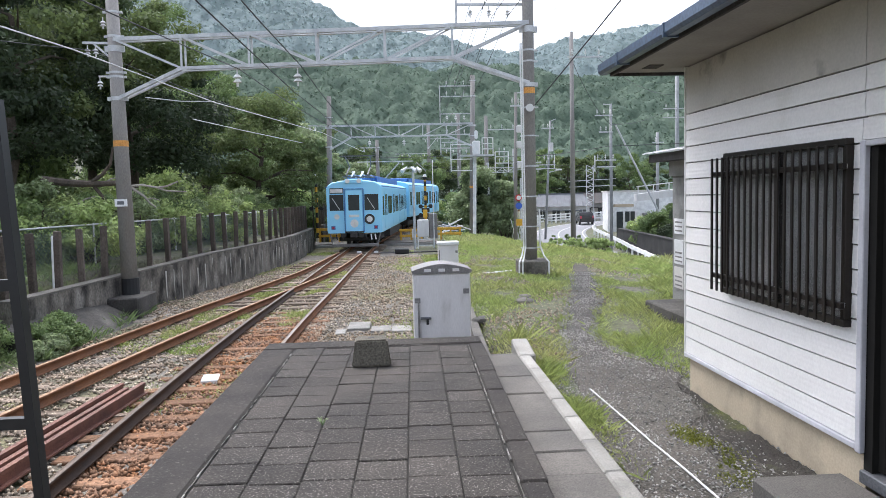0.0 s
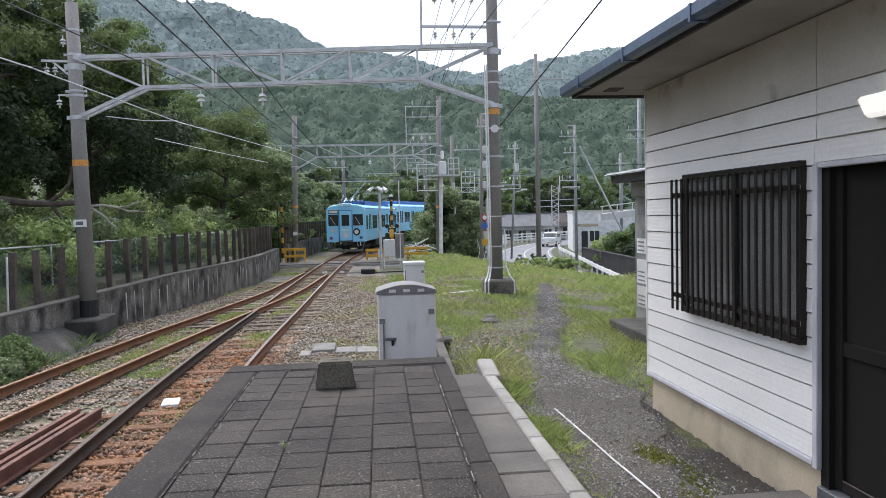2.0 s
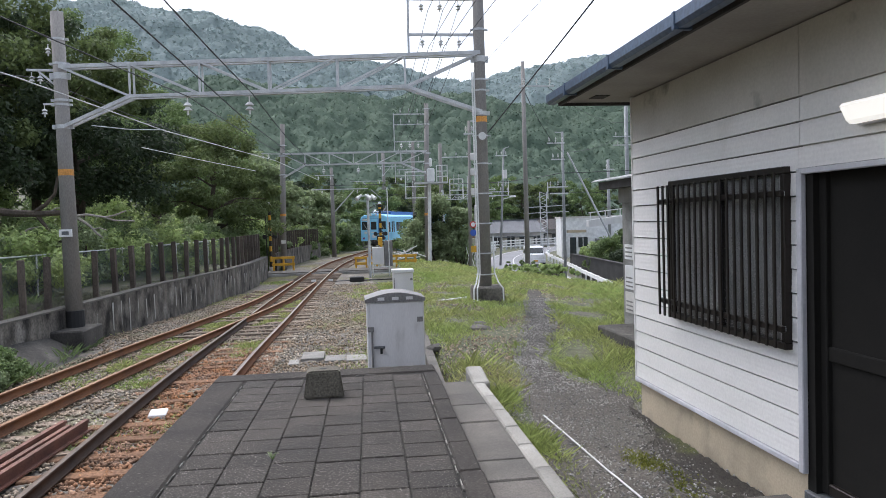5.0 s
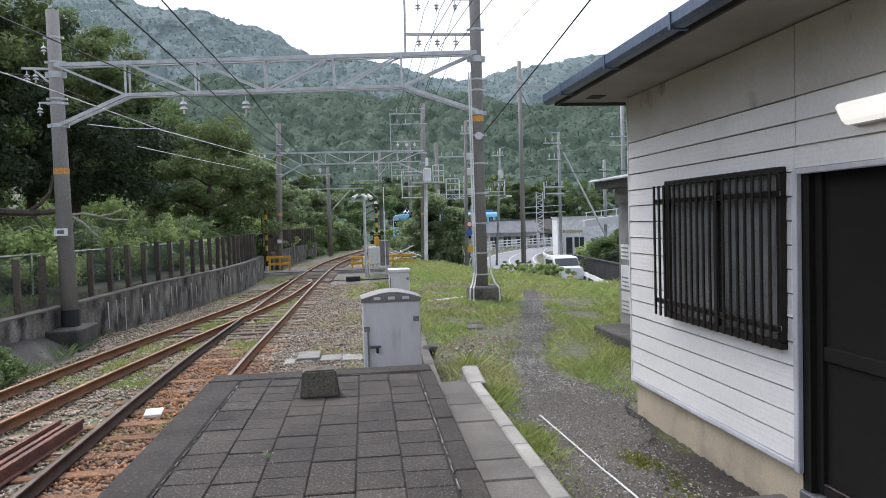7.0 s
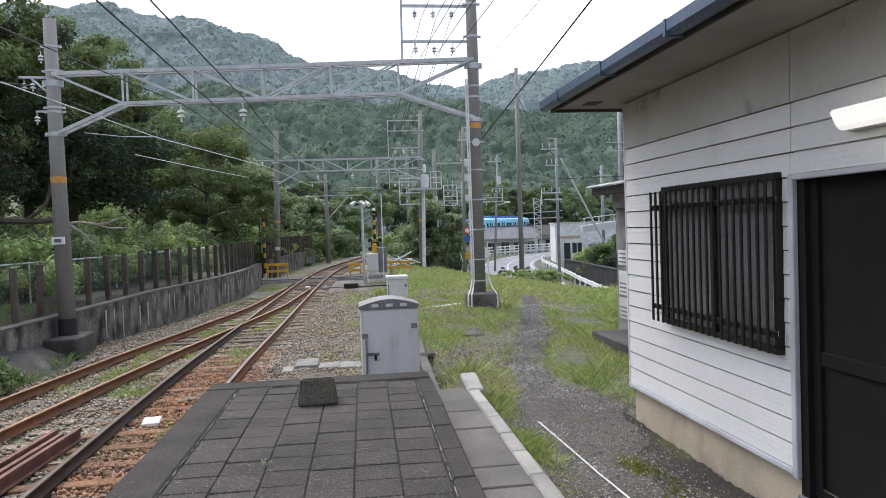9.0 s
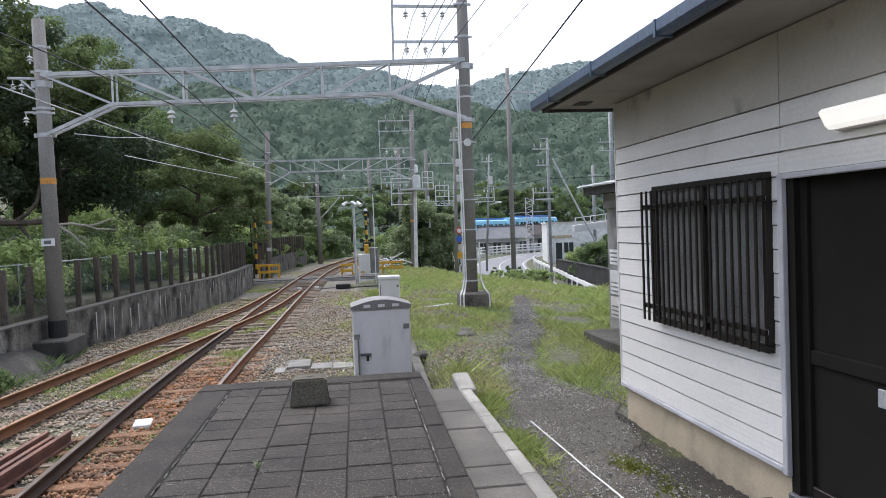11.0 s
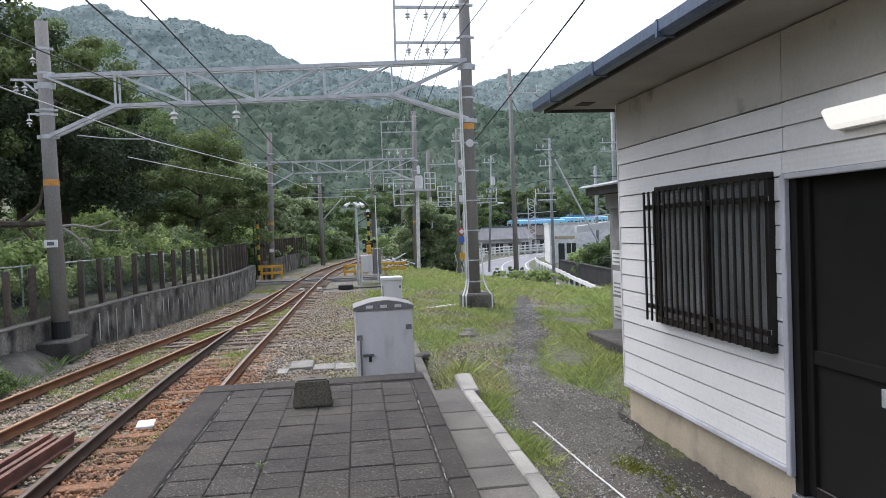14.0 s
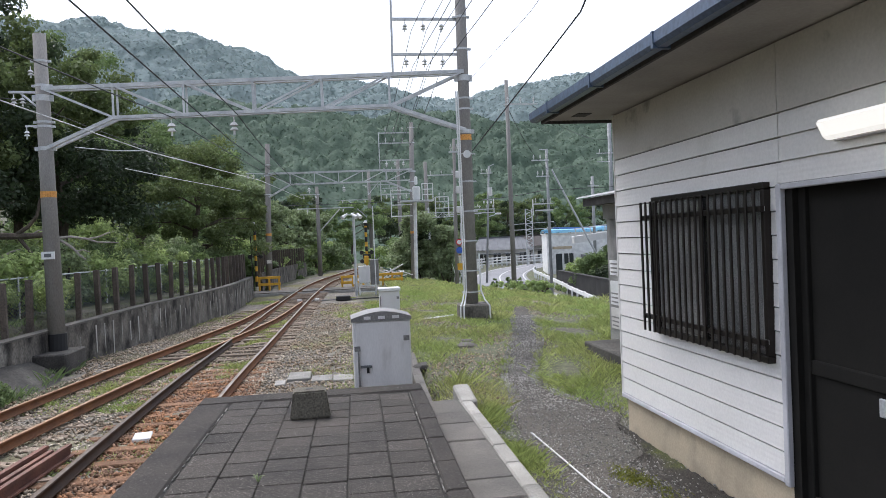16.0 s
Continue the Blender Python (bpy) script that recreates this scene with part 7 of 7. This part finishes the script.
for z0, z1, m in ((1.25, 1.5, "white_paint"), (0.75, 1.15, "white_paint"), (0.35, 0.7, "house_wall")):
    pl = part("notice", cube(-0.02, -0.002, -0.5, -0.12, z0, z1), m, sh)
    for k in range(3):
        part("text_bar", cube(-0.026, -0.021, -0.45, -0.17, z0 + 0.04 + k * 0.07, z0 + 0.065 + k * 0.07), "cabinet_dark", pl)
part("step", cube(-0.62, -0.01, -4.2, -0.4, -0.25, 0.19, bevel=0.02), "apron", sh)


# ---- small things by the track ----
rb = thing("spare_rails", (0, 0, -0.99), "stack of brown rusted spare rails on the ballast", "rails")
for k, off in enumerate((0.0, 0.15, 0.28)):
    bm = bmesh.new()
    a, b = Vector((-3.78 + off, 9.95 - 0.25 * (k == 1), 0)), Vector((-4.35 + off, 2.0, 0))
    strip(bm, a, b, 0.12, 0.02)
    strip(bm, a + Vector((0, 0, 0.06)), b + Vector((0, 0, 0.06)), 0.018, 0.12)
    strip(bm, a + Vector((0, 0, 0.125)), b + Vector((0, 0, 0.125)), 0.062, 0.04)
    part("rail", bm, "old_rail", rb)
for y in (4.0, 6.5, 9.0):
    part("bearer", cube(-4.2 + 0.07 * (y - 4), -3.45 + 0.07 * (y - 4), y - 0.06, y + 0.06, -0.1, -0.01), "sleeper", rb)

mk = thing("track_marker", (-2.8, 10.7, -0.99), "flat white marker block beside the rail", "marker", rz=8)
part("block", cube(-0.12, 0.12, -0.19, 0.19, -0.08, 0.0, bevel=0.012), "white_paint", mk)
sl = thing("trough_covers", (-0.6, 14.5, -1.02), "pale concrete cable trough covers", "covers")
for x, y, w, d, z in ((-0.22, 0.1, 0.44, 0.75, 0.035), (0.22, -0.2, 0.4, 0.55, 0.012), (0.63, -0.25, 0.4, 0.55, 0.01), (-0.56, -0.4, 0.2, 0.45, 0.01), (1.04, -0.2, 0.38, 0.4, 0.004)):
    part("cover", cube(x - w / 2, x + w / 2, y - d / 2, y + d / 2, -0.06, z, bevel=0.012), "kerb", sl)
ck = thing("edging", (0, 0, 0), "concrete edging between gravel and grass", "edging", kind="structure")
EL = curve_points([(1.0, 8.1), (1.12, 10.8), (1.24, 13.0), (1.42, 15.5), (1.55, 17.2), (1.9, 22)], 0.6)
for a, b in zip(EL[:-1], EL[1:]):
    part("edge_stone", flat((a[0], a[1], -0.72), (b[0], b[1] - 0.01, -0.72), 0.13, 0.6), "slab", ck)
cb = thing("path_cable", (0, 0, 0), "white cable lying along the gravel path", "cable")
CL = curve_points([(1.84, 7.0), (1.88, 6.0), (1.9, 5.4), (1.93, 4.9), (1.97, 3.5), (2.0, 1.0)], 0.3)
for a, b in zip(CL[:-1], CL[1:]):
    part("run", bar((a[0], a[1], ground_z(*a) + 0.05), (b[0], b[1], ground_z(*b) + 0.05), 0.0075), "white_paint", cb)
lc = thing("buried_pipe", (0, 0, 0), "pale pipe lying across the grass", "pipe")
part("pipe", bar((1.6, 17.2, -0.36), (2.75, 17.5, -0.3), 0.03), "white_paint", lc)
for i, (x, y, s) in enumerate(((1.3, 11.4, 0.15), (2.2, 12.7, 0.17), (2.3, 13.2, 0.13))):
    rk = thing("rock", (x, y, ground_z(x, y)), "half-buried pale stone in the grass", "rock", "loose rocks")
    bm = bmesh.new()
    bmesh.ops.create_icosphere(bm, subdivisions=2, radius=1.0)
    rr = random.Random(i)
    for v in bm.verts:
        v.co = Vector((v.co.x * s * 1.2, v.co.y * s, v.co.z * s * 0.55)) * rr.uniform(0.85, 1.1)
    part("stone", bm, "slab", rk)
pm = thing("point_machine", (-0.2, 33.3, -1.05), "low dark point machine with its rods", "machine")
part("case", cube(0.1, 0.75, -0.2, 0.25, 0, 0.22, bevel=0.03), "black_band", pm)
part("rod", cube(-1.6, 1.3, -0.05, 0.0, 0.04, 0.08), "dark_steel", pm)
part("cable", bar((0.75, 0.0, 0.05), (2.2, 0.3, 0.03), 0.03), "black_band", pm)
for x in (-1.52, -0.75):
    part("white_tag", cube(x - 0.1, x + 0.1, -0.12, 0.0, 0.08, 0.16), "white_paint", pm)

# black metal stand at the platform edge
st = thing("metal_stand", (-1.19, 2.3, 0.0), "black painted metal stand frame", "stand")
part("post", flat((0.06, 0, 0.0), (-0.035, 0, 1.9), 0.042, 0.03), "black", st)
part("post", flat((-0.5, 0, 0.0), (-0.6, 0, 1.9), 0.042, 0.03), "black", st)
for z in (0.91, 1.34, 1.75):
    part("cross_bar", flat((0.06 - 0.05 * z, 0.0, z), (-0.5 - 0.05 * z, 0.0, z), 0.03, 0.035), "black", st)


# fallen bare branches among the leaves
fb = thing("bare_branches", (-8.6, 20.5, 0.3), "pale dead branches under the dark trees", "branches")


def limb(line, r0, r1, mat):
    """A bent branch through the points, thinning along its way."""
    n = len(line) - 1
    bm = bmesh.new()
    for k in range(n):
        tube(bm, line[k], line[k + 1], r0 + (r1 - r0) * k / n, r0 + (r1 - r0) * (k + 1) / n, 7)
    part("branch", bm, mat, fb)


limb([(-0.62, -0.70, 1.92), (0.17, -0.70, 1.81), (0.77, -0.70, 1.78), (1.34, -0.70, 1.80)], 0.11, 0.07, "bark")
limb([(0.57, -0.70, 1.79), (0.91, -0.70, 2.02), (1.13, -0.70, 2.28), (1.23, -0.70, 2.74)], 0.06, 0.03, "bark")
limb([(1.57, -0.70, 1.70), (1.91, -0.70, 1.73), (2.32, -0.70, 1.65), (2.57, -0.70, 1.69), (2.85, -0.70, 1.80)], 0.035, 0.02, "dead_wood")
limb([(2.29, -0.70, 1.66), (2.56, -0.70, 1.56), (3.06, -0.70, 1.53)], 0.03, 0.015, "dead_wood")
limb([(1.61, -0.70, 1.69), (1.95, -0.70, 1.44), (2.12, -0.70, 1.23), (2.25, -0.70, 1.13)], 0.04, 0.018, "dead_wood")
limb([(2.03, -0.70, 1.35), (2.19, -0.70, 1.38), (2.37, -0.70, 1.31)], 0.02, 0.01, "dead_wood")
limb([(0.70, -0.70, 1.72), (0.92, -0.70, 1.40), (1.07, -0.70, 1.16), (1.25, -0.70, 1.05)], 0.05, 0.03, "bark")
limb([(0.25, -0.70, 1.28), (0.47, -0.70, 1.40), (0.71, -0.70, 1.46)], 0.03, 0.015, "dead_wood")
limb([(0.97, -0.70, 1.80), (1.13, -0.70, 1.91), (1.30, -0.70, 1.93)], 0.025, 0.012, "dead_wood")
limb([(0.40, -0.70, 1.25), (0.61, -0.70, 1.12), (0.79, -0.70, 1.05)], 0.03, 0.02, "bark")


# ---- vehicles ----
def car(label, paint, L, W, H, van):
    c = thing("van" if van else "car", (20, 80, -2.31), label, "car", "vehicles")
    bm = bmesh.new()
    prof = ([(-L / 2, 0.3), (-L / 2, 0.95), (-L / 2 + 0.55, 1.0), (-L / 2 + 1.0, H - 0.08), (-L / 2 + 1.3, H), (L / 2 - 0.15, H), (L / 2, H - 0.3), (L / 2, 0.3)] if van else
            [(-L / 2, 0.3), (-L / 2, 0.75), (-L / 2 + 1.0, 0.9), (-L / 2 + 1.6, H - 0.05), (-L / 2 + 2.0, H), (L / 2 - 0.5, H - 0.05), (L / 2 - 0.05, 0.95), (L / 2, 0.3)])
    a = [bm.verts.new((-W / 2 * (1 if z < 1.0 else 0.9), y, z)) for y, z in prof]
    b = [bm.verts.new((W / 2 * (1 if z < 1.0 else 0.9), y, z)) for y, z in prof]
    bm.faces.new(a)
    bm.faces.new(b[::-1])
    for i in range(len(prof)):
        k = (i + 1) % len(prof)
        bm.faces.new((a[k], a[i], b[i], b[k]))
    bmesh.ops.recalc_face_normals(bm, faces=bm.faces)
    bmesh.ops.bevel(bm, geom=list(bm.edges), offset=0.05, segments=2, affect="EDGES")
    part("body", bm, paint, c)
    f0, f1 = (prof[2], prof[3])
    part("windscreen", flat((0, f0[0] + 0.02, f0[1] + 0.06), (0, f1[0] - 0.03, f1[1] - 0.02), W * 0.84, 0.03), "glass_dark", c)
    for s in (-1, 1):
        part("side_window", cube(min(s * W * 0.45, s * W * 0.485), max(s * W * 0.45, s * W * 0.485), -L / 2 + 1.35, L / 2 - 0.5, 1.0, H - 0.2), "glass_dark", c)
        part("headlight", cube(s * W * 0.36 - 0.14, s * W * 0.36 + 0.14, -L / 2 - 0.02, -L / 2 + 0.06, 0.62, 0.82), "insulator", c)
        part("tail_lamp", cube(s * W * 0.42 - 0.08, s * W * 0.42 + 0.08, L / 2 - 0.06, L / 2 + 0.02, 0.75, 1.05), "tail", c)
        for y in (-L / 2 + 0.7, L / 2 - 0.7):
            wh = part("wheel", bar((s * (W / 2 - 0.18), y, 0.3), (s * (W / 2 + 0.01), y, 0.3), 0.3, seg=18), "black_band", c)
            part("rim", bar((s * (W / 2 + 0.005), y, 0.3), (s * (W / 2 + 0.02), y, 0.3), 0.18, seg=14), "steel", wh)
    part("rear_window", cube(-W * 0.38, W * 0.38, L / 2 - 0.03, L / 2 + 0.02, 1.05, H - 0.35) if van else cube(-W * 0.38, W * 0.38, L / 2 - 0.3, L / 2 - 0.15, 1.0, H - 0.25), "glass_dark", c)
    part("bumper", cube(-W * 0.47, W * 0.47, -L / 2 - 0.05, -L / 2 + 0.1, 0.3, 0.55, bevel=0.03), paint if van else "black_band", c)
    part("plate_bar", cube(-0.17, 0.17, -L / 2 - 0.065, -L / 2 - 0.05, 0.4, 0.52), "yellow" if van else "white_paint", c)
    return c


M["car_black"] = material("car_black_paint", (0.02, 0.02, 0.022), 0.25, fine_amount=0, bump=0, vary=-0.001)
M["car_white"] = material("car_white_paint", (0.78, 0.78, 0.78), 0.3, fine_amount=0, bump=0, vary=-0.001)
BLACK_CAR = car("small black hatchback driving away round the bend", "car_black", 4.0, 1.66, 1.5, False)
WHITE_VAN = car("boxy white minivan driving along the road", "car_white", 3.6, 1.6, 1.55, True)


# ---- what moves ----
def motions():
    def along(line):
        arc = np.concatenate([[0], np.cumsum(np.linalg.norm(np.diff(line, axis=0), axis=1))])

        def at(s):
            return float(np.interp(s, arc, line[:, 0])), float(np.interp(s, arc, line[:, 1]))
        return arc, at

    arc, on_track = along(MAIN)
    zero = float(np.interp(0.0, MAIN[:, 1], arc))
    times = [0, 1.5, 3.0, 4.2, 6.3, 9.2, 13.3, 15.0, 16.0]
    rear = [34.1, 44.8, 54.8, 62.4, 76.7, 95.5, 124.2, 135.2, 142.3]
    for railcar, lead in ((CARS[0], 0.0), (CARS[1], 18.1)):
        rows = []
        for i in range(33):
            t = i * 0.5
            s = float(np.interp(t, times, rear)) + lead + zero
            (x0, y0), (x1, y1) = on_track(s + 2.8), on_track(s + 14.9)
            a = math.degrees(math.atan2(y1 - y0, x1 - x0)) - 90
            out = float(np.interp(t, [0, 1.0, 4.0, 6.5], [0.06, 0.18, 0.18, 0.0]))
            rows.append((t, pose((x0 + x1) / 2 - out, (y0 + y1) / 2, RAIL_TOP - 0.03, 0, 0, a)))
        walk(railcar, rows)

    # the road: distances by the line's northing; the van comes, the black car goes
    arc_r, on_road = along(ROAD)

    def drive(thing_, keys, side, facing, yaw=0.0):
        rows = []
        for t in [i * 0.5 for i in range(33)]:
            y = float(np.interp(t, [k[0] for k in keys], [k[1] for k in keys]))
            s = float(np.interp(y, ROAD[:, 1], arc_r))
            (x0, y0), (x1, y1) = on_road(s - 1.2), on_road(s + 1.2)
            d = Vector((x1 - x0, y1 - y0, 0)).normalized()
            a = math.degrees(math.atan2(d.y, d.x)) - 90 + (0 if facing > 0 else 180) + yaw
            n = Vector((d.y, -d.x, 0)) * side
            rows.append((t, pose((x0 + x1) / 2 + n.x, (y0 + y1) / 2 + n.y, -2.305, 0, 0, a)))
        walk(thing_, rows)

    drive(WHITE_VAN, [(0, 98), (1.0, 90), (1.5, 85), (2.1, 79), (2.8, 72.5), (3.6, 68), (4.2, 64.5), (6.4, 48.5), (7.1, 41.2), (7.8, 33), (8.2, 28.5), (10, 14), (12, 3), (13, -8), (16, -8.2)], 1.5, 1)
    drive(BLACK_CAR, [(0, 85.5), (0.3, 89), (0.6, 92), (0.9, 95), (2.0, 104), (3.0, 110.5), (16, 111)], -0.3, -1, 28.0)


motions()
